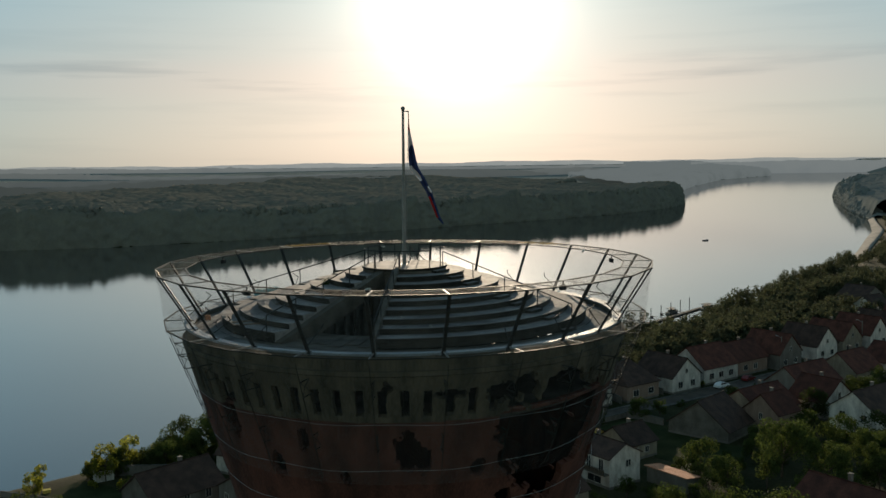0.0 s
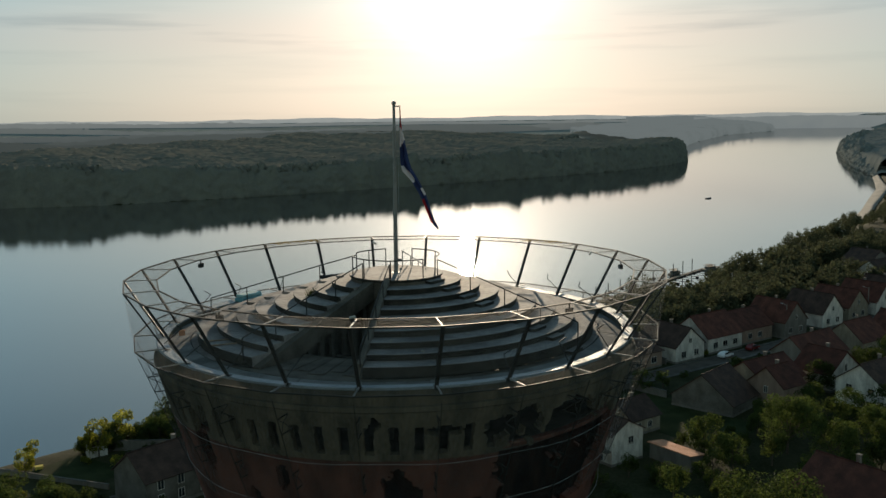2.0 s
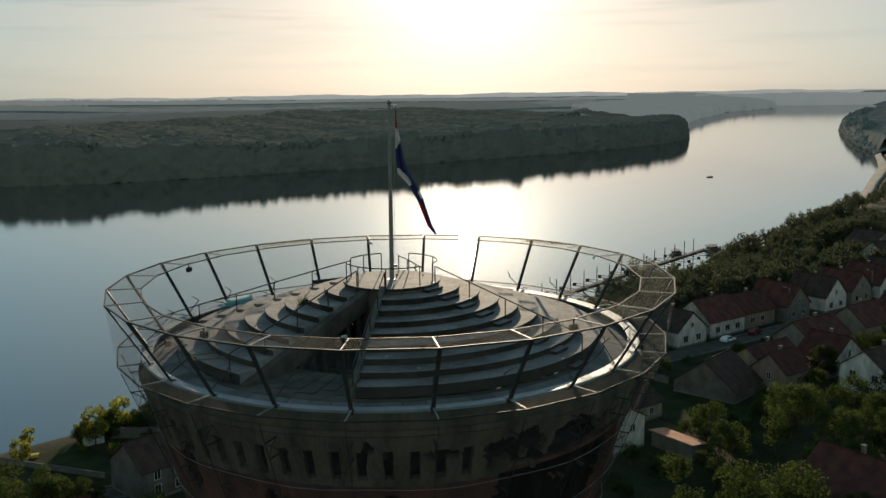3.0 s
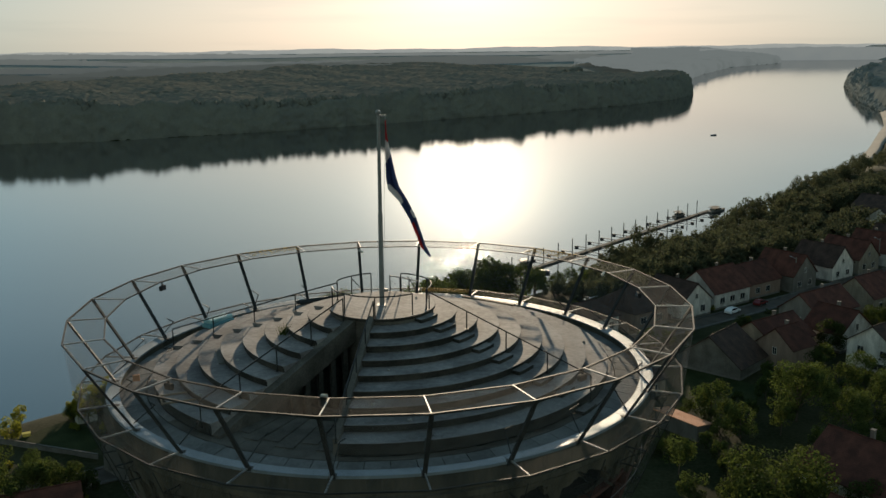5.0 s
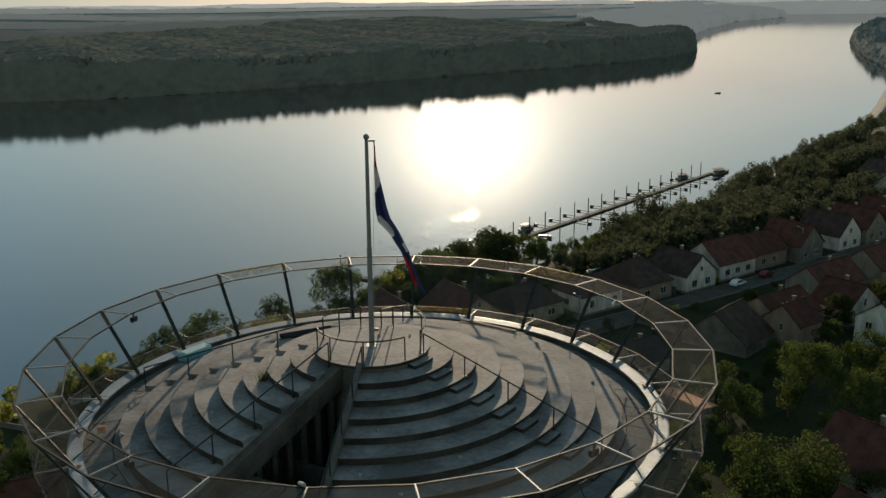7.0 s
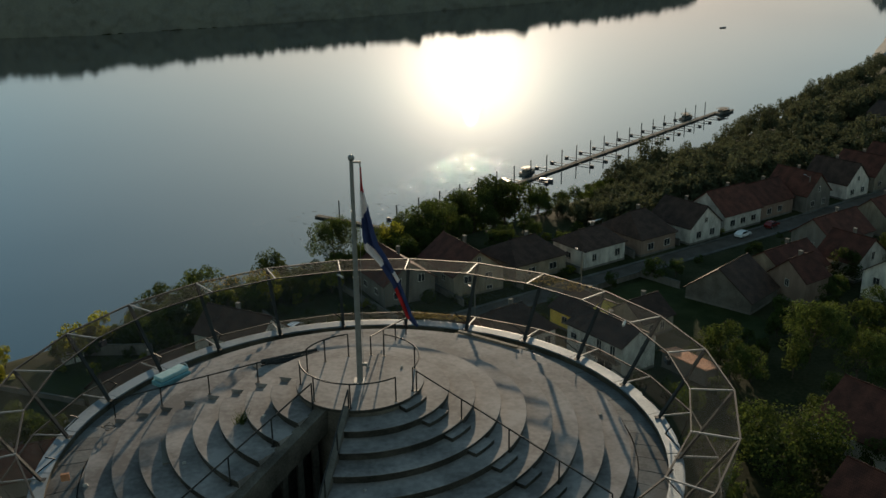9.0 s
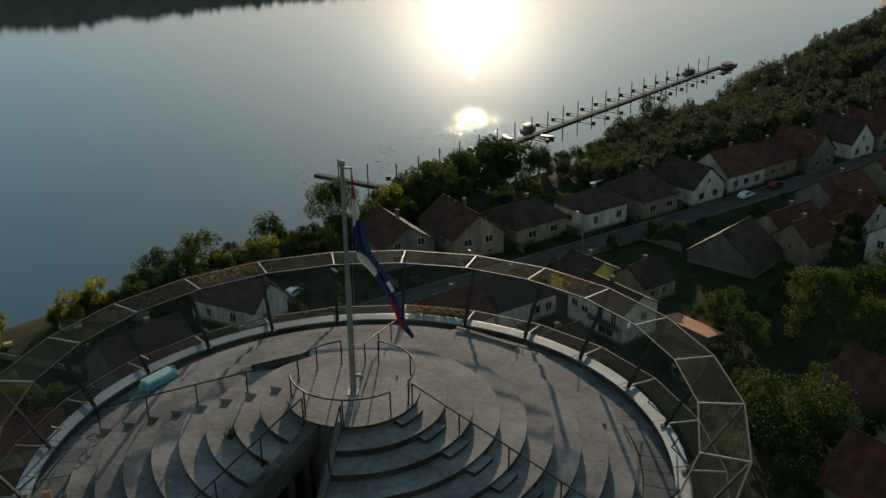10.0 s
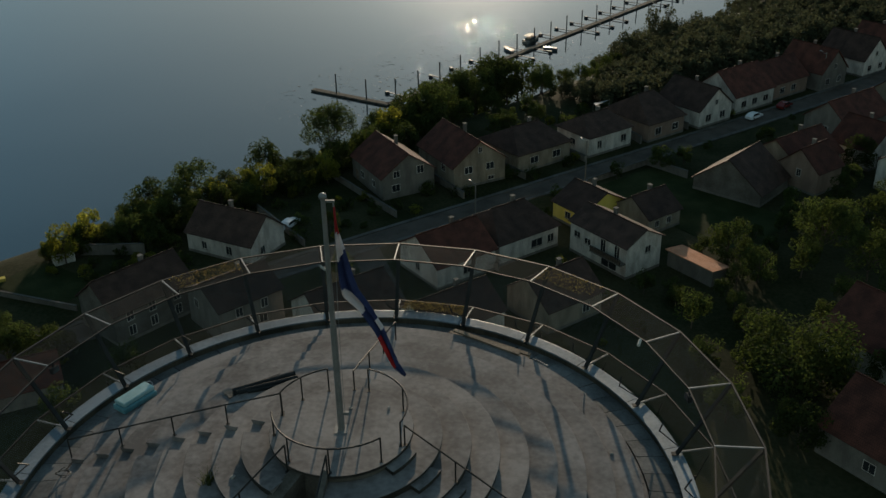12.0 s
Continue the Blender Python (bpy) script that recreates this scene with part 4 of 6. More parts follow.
part("passage_wall", bm, M_BEAM, tower)
bm = bmesh.new()
side = pol(1, WELL_L + 90)
v = []
for o in (-0.10, 0.42):
    for r, top in ((2.45, PLAT - 0.12), (10.9, FLOOR + 0.10)):
        p = pol(r, WELL_L) + side * o
        v.append([bm.verts.new(p + Vector((0, 0, top - 1.0))), bm.verts.new(p + Vector((0, 0, top)))])
for q in ((v[0][0], v[0][1], v[1][1], v[1][0]), (v[2][0], v[3][0], v[3][1], v[2][1]), (v[0][1], v[2][1], v[3][1], v[1][1]), (v[0][0], v[1][0], v[3][0], v[2][0]),
          (v[1][0], v[1][1], v[3][1], v[3][0]), (v[0][0], v[2][0], v[2][1], v[0][1])):
    bm.faces.new(q)
part("sloped_beam", bm, M_BEAM, tower, "sloping concrete beam beside the stair passage")
# columns in the dark concrete: the passage's gloom put into their colour
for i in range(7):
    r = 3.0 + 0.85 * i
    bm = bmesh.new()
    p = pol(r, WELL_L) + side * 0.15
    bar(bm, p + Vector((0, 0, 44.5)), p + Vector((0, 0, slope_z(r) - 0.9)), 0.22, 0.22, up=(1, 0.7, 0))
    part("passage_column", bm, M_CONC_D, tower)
# added behind the columns so that no light shows through
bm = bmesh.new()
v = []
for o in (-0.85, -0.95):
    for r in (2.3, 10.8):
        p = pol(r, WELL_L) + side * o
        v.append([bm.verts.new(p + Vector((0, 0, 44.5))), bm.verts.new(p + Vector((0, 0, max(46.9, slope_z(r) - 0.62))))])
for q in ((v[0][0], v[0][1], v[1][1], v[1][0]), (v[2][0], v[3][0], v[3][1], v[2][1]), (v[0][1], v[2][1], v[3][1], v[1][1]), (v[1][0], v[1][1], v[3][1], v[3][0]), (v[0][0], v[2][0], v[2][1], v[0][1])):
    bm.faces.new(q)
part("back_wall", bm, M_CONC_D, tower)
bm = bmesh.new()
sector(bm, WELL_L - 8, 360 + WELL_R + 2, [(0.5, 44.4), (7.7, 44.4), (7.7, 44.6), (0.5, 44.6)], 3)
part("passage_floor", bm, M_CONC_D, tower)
for i, (a0, a1) in enumerate(((236, 240), (240.4, 244.5), (245, 249.2), (249.6, 254), (254.4, 258.5), (259, 263))):
    bm = bmesh.new()
    sector(bm, a0, a1, [(7.65, FLOOR + 0.003), (10.6 - hash01("pl", i), FLOOR + 0.003), (10.6 - hash01("pl", i), FLOOR + 0.05), (7.65, FLOOR + 0.05)], 4)
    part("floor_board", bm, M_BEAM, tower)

# ---- safety cage round the roof ----
cage = thing("safety_cage", (CX, CY, GZ), label="dark steel safety cage with wire mesh canopy round the roof", category="fence")
AZ = [9.9 + 15 * i + 0.8 * max(0.0, -math.cos(rad(9.9 + 15 * i))) for i in range(24)]
RB, RT, RI, RL, ZT, ZL = 12.70, 14.68, 12.98, 14.3, 50.25, 47.25


def uv_quad(bm, pts):
    uv = bm.loops.layers.uv.verify()
    vs = [bm.verts.new(p) for p in pts]
    f = bm.faces.new(vs)
    w, h = (vs[1].co - vs[0].co).length, (vs[3].co - vs[0].co).length
    for lp, c in zip(f.loops, ((0, 0), (w, 0), (w, h), (0, h))):
        lp[uv].uv = c


for i, a in enumerate(AZ):
    b = AZ[(i + 1) % 24]
    bm = bmesh.new()
    bar(bm, pol(RB, a, PAR - 0.12), pol(RT, a, ZT), 0.085, 0.17, up=pol(1, a + 90))
    box(bm, (-0.11, -0.11, 0), (0.11, 0.11, 0.02), Matrix.Translation(pol(RB, a, PAR + 0.05)))
    post = part("post", bm, M_STEEL, cage)
    bm = bmesh.new()
    bar(bm, pol(RT, a, ZT), pol(RT, b, ZT), 0.07)
    part("outer_rail", bm, M_STEEL, cage)
    bm = bmesh.new()
    bar(bm, pol(RI, a, ZT), pol(RI, b, ZT), 0.06)
    part("inner_rail", bm, M_STEEL, cage)
    bm = bmesh.new()
    bar(bm, pol(RI - 0.03, a, ZT + 0.005), pol(RT, a, ZT + 0.005), 0.055)
    part("cross_bar", bm, M_GALV, cage)
    bm = bmesh.new()
    bar(bm, pol(RL, a, ZL), pol(RL, b, ZL), 0.06)
    part("lower_rail", bm, M_STEEL, cage)
    bm = bmesh.new()
    bar(bm, pol(12.9, a, ZL), pol(RL, a, ZL), 0.06)
    part("bracket", bm, M_GALV, cage)
    bm = bmesh.new()
    uv_quad(bm, [pol(RI, a, ZT + 0.03), pol(RI, b, ZT + 0.03), pol(RT, b, ZT + 0.03), pol(RT, a, ZT + 0.03)])
    part("canopy_mesh", bm, M_MESH, cage, "wire mesh canopy panel" if i == 0 else "")
    bm = bmesh.new()
    uv_quad(bm, [pol(13.3, a, ZL + 0.03), pol(13.3, b, ZL + 0.03), pol(RL, b, ZL + 0.03), pol(RL, a, ZL + 0.03)])
    part("ledge_mesh", bm, M_MESH, cage)
    bm = bmesh.new()
    uv_quad(bm, [pol(RL, a, ZL), pol(RL, b, ZL), pol(RT, b, ZT), pol(RT, a, ZT)])
    part("side_net", bm, M_NET, cage, "fine safety net" if i == 0 else "")
    bm = bmesh.new()
    uv_quad(bm, [pol(11.55, a, 40.3), pol(11.55, b, 40.3), pol(RL, b, ZL), pol(RL, a, ZL)])
    part("hanging_net", bm, M_NET, cage)
    # short lamp brackets leaning in over the coping
    s = 0.5 + 1.2 * hash01("rod", i)
    r1, z1 = 12.2 - 0.2 * hash01("rods", i), PAR + 0.95 + 0.2 * hash01("rodz", i)
    bm = bmesh.new()
    tube(bm, [pol(RB + 0.15, a, PAR + 0.38), pol(r1, a + s, z1)], 0.05, 5)
    arm = part("lamp_bracket", bm, M_STEEL, cage)
    bm = bmesh.new()
    bar(bm, pol(r1 - 0.02, a + s, z1 - 0.02), pol(r1 + 0.26, a + s + 1.2, z1 + 0.24), 0.05, 0.04)
    part("lamp_bar", bm, M_STEEL, arm)
for z, tilt in ((43.6, 0.0), (41.3, 0.25), (38.9, 0.1), (36.6, 0.3)):
    bm = bmesh.new()
    pts = [pol(cone_r(z) + 0.35, i * 6, z + tilt * math.sin(rad(i * 6 + 40)) + 0.05 * math.sin(i * 1.3)) for i in range(61)]
    tube(bm, pts, 0.022, 5)
    part("cable_ring", bm, M_GALV, cage)
for z0, z1 in ((46.2, 44.6), (44.2, 43.0), (40.9, 38.6), (37.8, 34.0)):
    bm = bmesh.new()
    tube(bm, [pol(cone_r(z) + 0.12, -95.3 + 0.2 * math.sin(z), z) for z in (z0, (z0 + z1) / 2, z1)], 0.17, 8)
    part("drain_pipe", bm, M_BEAM, tower, "broken length of old drain pipe" if z0 > 46 else "")
# outriggers that hold the hanging net off the wall
for i, a in enumerate(AZ):
    bm = bmesh.new()
    off = lambda z: 11.55 + (RL - 11.55) * (z - 40.3) / (ZL - 40.3)
    for z in (45.9, 45.1, 43.0, 42.2):
        bar(bm, pol(cone_r(z) - 0.05, a, z), pol(off(z), a, z), 0.05)
    for hi, lo in ((45.9, 45.1), (43.0, 42.2)):
        tube(bm, [pol(cone_r(hi), a, hi), pol((cone_r(hi) + off(hi)) / 2, a, (hi + lo) / 2 + 0.1), pol(off(lo), a, lo)], 0.04, 5)
        tube(bm, [pol(cone_r(lo), a, lo), pol((cone_r(lo) + off(lo)) / 2, a, (hi + lo) / 2 - 0.05), pol(off(hi), a, hi)], 0.04, 5)
    bar(bm, pol(off(46.9), a, 46.9), pol(off(40.5), a, 40.5), 0.03)
    part("net_outrigger", bm, M_STEEL, cage)


# ---- handrails ----
def handrail(name, label, pts, posts, curve=False):
    t = thing("handrail", (TX, TY, GZ), label=label, category="handrail", group="handrails of the roof terrace")
    bm = bmesh.new()
    tube(bm, pts, 0.065, 8)
    part("top_rail", bm, M_STEEL, t)
    for lo, hi in posts:
        bm = bmesh.new()
        bar(bm, lo, hi, 0.06, round_=8)
        box(bm, (-0.07, -0.07, 0), (0.07, 0.07, 0.012), Matrix.Translation(Vector(lo)))
        part("post", bm, M_STEEL, t)
    return t


def step_z(r):
    return PLAT if r <= R0 else max(FLOOR, PLAT - RISE * math.ceil((r - R0) / TREAD - 1e-6))


def arc_rail(az0, az1, posts, h=1.02):
    pts = [pol(2.42, az0 + (az1 - az0) * i / 20, PLAT + h) for i in range(21)]
    handrail("handrail", "curved dark steel handrail on the round platform", pts, [(pol(2.42, a, PLAT), pol(2.42, a, PLAT + h)) for a in posts])


arc_rail(-25, 70, (-25, 25, 70))
arc_rail(107, 160, (107, 133, 160))
arc_rail(188, 310, (188, 227, 266, 310))


def line_rail(p, d, length, gap, first=0.0):
    p, d = Vector(p), Vector(d).normalized()
    n = int(length / gap)
    pts, posts = [], []
    for i in range(n + 1):
        q = p + d * (first + gap * i)
        zb = step_z(q.length)
        zt = slope_z(q.length) + 0.86
        zt = max(zt, FLOOR + 0.9)
        posts.append(((q.x, q.y, zb), (q.x, q.y, zt)))
        pts.append((q.x, q.y, zt))
    handrail("handrail", "straight dark steel handrail down the terrace steps", pts, posts)


line_rail(RP, RD, 8.9, 2.15, 0.0)
line_rail((-2.3, 1.0, 0), (-0.997, 0.072, 0), 8.8, 2.15, 0.0)
line_rail(pol(2.5, 229), pol(1, 231.5), 8.4, 2.1, 0.1)
line_rail(pol(2.45, -95.0), pol(1, -96.2), 8.4, 2.1, 0.1)
line_rail(pol(2.3, 84), pol(1, 80), 6.9, 2.27, 0.1)

# ---- flagpole and flag ----
LEANING = pose(TX, TY - 0.06, GZ + PLAT, 2.4, 0.45, 0)
pole = thing("flagpole", (TX, TY - 0.06, GZ + PLAT), label="tall grey metal flagpole standing on the round platform", category="flagpole")
pole.matrix_world = LEANING
bm = bmesh.new()
for z0, z1, d0, d1 in ((0, 4.6, 0.25, 0.22), (4.6, 9.32, 0.19, 0.15)):
    rings = [[bm.verts.new((math.cos(rad(30 * i)) * d / 2, math.sin(rad(30 * i)) * d / 2, z)) for i in range(12)] for z, d in ((z0, d0), (z1, d1))]
    for i in range(12):
        bm.faces.new((rings[0][i], rings[0][(i + 1) % 12], rings[1][(i + 1) % 12], rings[1][i]))
    bm.faces.new(rings[1])
part("shaft", bm, M_POLE, pole, smooth=False)
bm = bmesh.new()
bmesh.ops.create_uvsphere(bm, u_segments=12, v_segments=8, radius=0.13, matrix=Matrix.Translation((0, 0, 9.40)))
part("finial", bm, M_POLE, pole, smooth=True)
bm = bmesh.new()
bar(bm, (0, 0, 9.24), (0.36, 0, 9.24), 0.07)
bar(bm, (0.32, 0, 9.24), (0.32, 0, 9.04), 0.05)
part("arm", bm, M_POLE, pole)
bm = bmesh.new()
box(bm, (-0.24, -0.24, 0), (0.24, 0.24, 0.03))
part("base_plate", bm, M_POLE, pole)
bm = bmesh.new()
box(bm, (0.10, -0.06, 0.69), (0.32, 0.06, 0.82), bevel=0.01)
part("cleat_box", bm, M_POLE, pole)
bm = bmesh.new()
tube(bm, [(0.32, 0, 9.02), (0.2, -0.02, 5), (0.17, -0.02, 0.8)], 0.015, 4)
part("halyard", bm, M_GALV, pole)

bm = bmesh.new()
NU, NV = 70, 18
DROP = (0.0, 0.14, 0.29, 0.42, 0.50, 0.58, 0.71, 0.93, 1.0)
LEFT = (0.32, 0.29, 0.28, 0.30, 0.38, 0.86, 1.36, 1.96, 2.36)
RIGHT = (0.34, 0.40, 0.57, 0.74, 0.90, 1.24, 1.69, 2.14, 2.40)
cloth = []
for i in range(NU + 1):
    u = i / NU
    x0, x1 = float(np.interp(u, DROP, LEFT)), float(np.interp(u, DROP, RIGHT))
    row = []
    for j in range(NV + 1):
        v = j / NV
        fold = math.sin(v * 11 + 4.0 * u + 1.2 * math.sin(6 * u))
        row.append(bm.verts.new((x0 + (x1 - x0) * v + 0.02 * fold, 0.14 * fold * (0.25 + (x1 - x0)) + 0.25 * math.sin(3.1 * u) * (v - 0.5) + 0.10 * math.sin(5 * u),
                                 8.92 - 6.55 * u - 0.22 * (x1 - x0) * (0.5 - v) + 0.02 * fold)))
    cloth.append(row)
for i in range(NU):
    u = (i + 0.5) / NU
    for j in range(NV):
        v = (j + 0.5) / NV
        f = bm.faces.new((cloth[i][j], cloth[i][j + 1], cloth[i + 1][j + 1], cloth[i + 1][j]))
        # red head, white legs, blue body with white and red showing where it is folded back
        if u < 0.135 + 0.02 * v:
            k = 0
        elif u < 0.31 - 0.05 * v:
            k = 1
        elif 0.46 < u < 0.60 and v < 0.62 - 3.5 * abs(u - 0.54):
            k = 1
        elif 0.66 < u < 0.72 and v > 0.74:
            k = 1
        elif 0.74 < u < 0.94 and v < 0.46:
            k = 0
        else:
            k = 2
        f.material_index = k
flag = solo("flag", bm, [M_RED, M_CLOTHW, M_BLUE], "red, white and blue flag hanging limp from the pole", "flag", m=LEANING @ pose(0, 0, 0.12), smooth=True)
so = flag.modifiers.new("thickness", "SOLIDIFY")
so.thickness = 0.006

# ---- houses ----
def quad_uv(bm, pts, mi=0):
    uv = bm.loops.layers.uv.verify()
    f = bm.faces.new([bm.verts.new(p) for p in pts])
    f.material_index = mi
    o = Vector(pts[0])
    e = (Vector(pts[1]) - o).normalized()
    g = (f.normal if f.normal.length else Vector((0, 0, 1)))
    nrm = (Vector(pts[1]) - o).cross(Vector(pts[2]) - o).normalized()
    w = nrm.cross(e)
    for lp, p in zip(f.loops, pts):
        d = Vector(p) - o
        lp[uv].uv = (d.dot(e), d.dot(w))
    return f


def slab(bm, pts, th):
    """A roof plane with thickness: pts in order, top face given."""
    top = [Vector(p) for p in pts]
    nrm = (top[1] - top[0]).cross(top[2] - top[0]).normalized()
    if nrm.z < 0:
        top = top[::-1]
        nrm = -nrm
    low = [p - nrm * th for p in top]
    quad_uv(bm, top)
    quad_uv(bm, low[::-1])
    n = len(top)
    for i in range(n):
        quad_uv(bm, [top[i], low[i], low[(i + 1) % n], top[(i + 1) % n]])


def window(parent, m, w, h, shutter=False):
    """Window in a wall; m: its middle, x along the wall, -y outwards."""
    bm = bmesh.new()
    t = 0.07
    for lo, hi in (((-w / 2 - t, -0.06, -h / 2 - t), (-w / 2, 0.03, h / 2 + t)), ((w / 2, -0.06, -h / 2 - t), (w / 2 + t, 0.03, h / 2 + t)), ((-w / 2, -0.06, h / 2), (w / 2, 0.03, h / 2 + t)),
                   ((-w / 2, -0.06, -h / 2 - t), (w / 2, 0.03, -h / 2)), ((-0.03, -0.05, -h / 2), (0.03, 0.03, h / 2))):
        box(bm, lo, hi, m)
    win = part("window", bm, M_WHITE, parent)
    bm = bmesh.new()
    box(bm, (-w / 2, -0.02, -h / 2), (w / 2, 0.02, h / 2), m)
    part("pane", bm, M_GLASS, win)
    bm = bmesh.new()
    box(bm, (-w / 2 - 0.1, -0.16, -h / 2 - t - 0.05), (w / 2 + 0.1, 0.0, -h / 2 - t), m)
    part("sill", bm, M_GREY, win)


PLOTS = []


def house(a, b, wa, wb, eave, ridge, axis, wall, roof, label, hip=0.0, wins=(), chim=((0.3, 0.2),), door=None, base=26.0, over=0.45, turn=0.0, at=None, name="house", plinth=True):
    """A house centred on (a, b) in the street frame; axis 'a' or 'b': the ridge's line. wins: (side, along, height, w, h)."""
    c = at if at is not None else ab(a, b)
    PLOTS.append((a, b, max(wa, wb) / 2))
    g = base
    h = thing(name, (c.x, c.y, g), STREET_DEG + turn, label, "house" if name == "house" else name, "village houses" if name == "house" else "")
    e, r = eave - g, ridge - g
    X, Y = wa / 2, wb / 2
    bm = bmesh.new()
    if axis == "a":
        gab = [((-X, -Y), (-X, Y)), ((X, -Y), (X, Y))]
    else:
        gab = [((-X, -Y), (X, -Y)), ((-X, Y), (X, Y))]
    box(bm, (-X, -Y, -1.5), (X, Y, e))
    if hip <= 0:
        for p, q in gab:
            mx, my = (p[0] + q[0]) / 2, (p[1] + q[1]) / 2
            k = 0.3
            ix, iy = (k if mx < 0 else -k, 0) if axis == "a" else (0, k if my < 0 else -k)
            v = [bm.verts.new(t) for t in ((*p, e), (*q, e), (mx, my, r - 0.05), (p[0] + ix, p[1] + iy, e), (q[0] + ix, q[1] + iy, e), (mx + ix, my + iy, r - 0.05))]
            bm.faces.new(v[:3])
            bm.faces.new(v[3:])
            bm.faces.new((v[0], v[2], v[5], v[3]))
            bm.faces.new((v[1], v[4], v[5], v[2]))
    part("wall", bm, wall, h)
    if plinth:
        bm = bmesh.new()
        box(bm, (-X - 0.04, -Y - 0.04, -1.5), (X + 0.04, Y + 0.04, 0.45))
        part("plinth", bm, M_GREY, h)
    sl = (r - e) / (Y if axis == "a" else X)
    ze = e - over * sl + 0.08
    bm = bmesh.new()
    r += 0.08
    if axis == "a":
        XO = X + over * (0.7 if hip <= 0 else 1)
        YO = Y + over
        hx = hip * X
        slab(bm, [(-XO, -YO, ze), (XO, -YO, ze), (X + over * 0.7 - hx if hip else XO, 0, r), (-(X + over * 0.7 - hx) if hip else -XO, 0, r)], 0.16)
        slab(bm, [(-XO, YO, ze), (XO, YO, ze), (X + over * 0.7 - hx if hip else XO, 0, r), (-(X + over * 0.7 - hx) if hip else -XO, 0, r)], 0.16)
        if hip:
            for s in (-1, 1):
                slab(bm, [(s * XO, -YO, ze), (s * XO, YO, ze), (s * (X + over * 0.7 - hx), 0, r)], 0.16)
        rid = ((-XO + (hx if hip else 0), 0, r + 0.03), (XO - (hx if hip else 0), 0, r + 0.03))
    else:
        YO = Y + over * (0.7 if hip <= 0 else 1)
        XO = X + over
        hy = hip * Y
        yy = Y + over * 0.7 - hy if hip else YO
        for s in (-1, 1):
            slab(bm, [(s * XO, -YO, ze), (s * XO, YO, ze), (0, yy, r), (0, -yy, r)], 0.16)
        if hip:
            for s in (-1, 1):
                slab(bm, [(-XO, s * YO, ze), (XO, s * YO, ze), (0, s * yy, r)], 0.16)
        rid = ((0, -yy, r + 0.03), (0, yy, r + 0.03))
    ro = part("roof", bm, roof, h)
    bm = bmesh.new()
    bar(bm, *rid, 0.24, 0.14, round_=8)
    part("ridge_tiles", bm, roof, ro)
    for u, v in chim:
        bm = bmesh.new()
        cx, cy = (u * X, v * Y)
        zr = r - abs(cy if axis == "a" else cx) * sl
        box(bm, (cx - 0.28, cy - 0.28, zr - 0.6), (cx + 0.28, cy + 0.28, max(zr + 0.9, r + 0.45)))
        box(bm, (cx - 0.36, cy - 0.36, max(zr + 0.9, r + 0.45)), (cx + 0.36, cy + 0.36, max(zr + 0.9, r + 0.45) + 0.1))
        part("chimney", bm, M_GREY, ro)
    for side, al, zc, w, hh in wins:
        # local y runs towards the river (+), away from it (-); f: the face turned from the river
        if side == "f":
            m = pose(al, -Y, zc)
        elif side == "k":
            m = pose(al, Y, zc, 0, 0, 180)
        elif side == "l":
            m = pose(-X, al, zc, 0, 0, -90)
        else:
            m = pose(X, al, zc, 0, 0, 90)
        window(h, m, w, hh)
    if door:
        side, al = door
        m = {"f": pose(al, -Y, 0), "l": pose(-X, al, 0, 0, 0, -90), "r": pose(X, al, 0, 0, 0, 90)}[side]
        bm = bmesh.new()
        box(bm, (-0.5, -0.05, 0.15), (0.5, 0.03, 2.2), m)
        dr = part("door", bm, M_WOOD, h)
        bm = bmesh.new()
        box(bm, (0.34, -0.10, 1.05), (0.42, -0.05, 1.25), m)
        part("handle", bm, M_GALV, dr)
    return h


# local x: along the street, local y: towards the river
house(-33, -12.5, 8.6, 13, 29.7, 33.1, "b", M_WHITE, M_TILE_D, "white house with brown tiled gable roof and bare gable", turn=27, wins=(("l", -2.0, 1.8, 1.1, 1.4), ("l", 3.0, 1.8, 0.9, 1.2), ("f", -1.5, 1.7, 1.0, 1.2)))
house(2, -19.5, 10.5, 13.5, 30.4, 34.0, "b", M_GREY, M_TILE, "grey rendered house with red roof and front balcony", turn=-7, wins=(("f", -2.6, 1.9, 1.5, 1.3), ("f", 2.4, 4.6, 1.3, 1.4), ("f", -2.4, 4.5, 1.2, 1.2), ("l", -3, 2.0, 1.3, 1.2), ("l", 2, 2.0, 1.3, 1.2)), door=("l", 4.5))
house(15, -15.5, 11, 14, 30.6, 34.6, "b", M_CREAM, M_TILE, "cream house with red gable roof facing the street", turn=-7, wins=(("f", -2.4, 3.4, 1.6, 1.3), ("f", 2.2, 3.4, 1.6, 1.3), ("f", 0.1, 6.9, 0.7, 1.0), ("f", 2.4, 1.0, 1.2, 0.7), ("l", -3, 3.2, 1.2, 1.2)))
house(29.5, -14, 13, 12, 29.9, 33.0, "a", M_CREAM, M_TILE_D, "low cream house under a brown hipped roof", hip=0.55, wins=(("f", -2.6, 2.0, 1.9, 1.3), ("f", 3.0, 2.0, 1.9, 1.3)))
house(44.8, -10.5, 11.5, 9.5, 30.3, 33.0, "a", M_WHITE, M_TILE_D, "white house with brown hipped roof and terrace", hip=0.5, wins=(("f", -3.0, 2.3, 1.1, 1.4), ("f", 3.6, 2.2, 1.3, 1.4), ("l", 0, 2.2, 1.4, 1.2)), door=("l", 2.6))
house(59.5, -11, 10.5, 13, 30.0, 34.0, "a", M_PEACH, M_TILE_D, "peach house with a large dark hipped roof", hip=0.6, wins=(("f", -2.4, 1.9, 1.7, 1.4), ("f", 2.6, 1.9, 1.7, 1.4)))
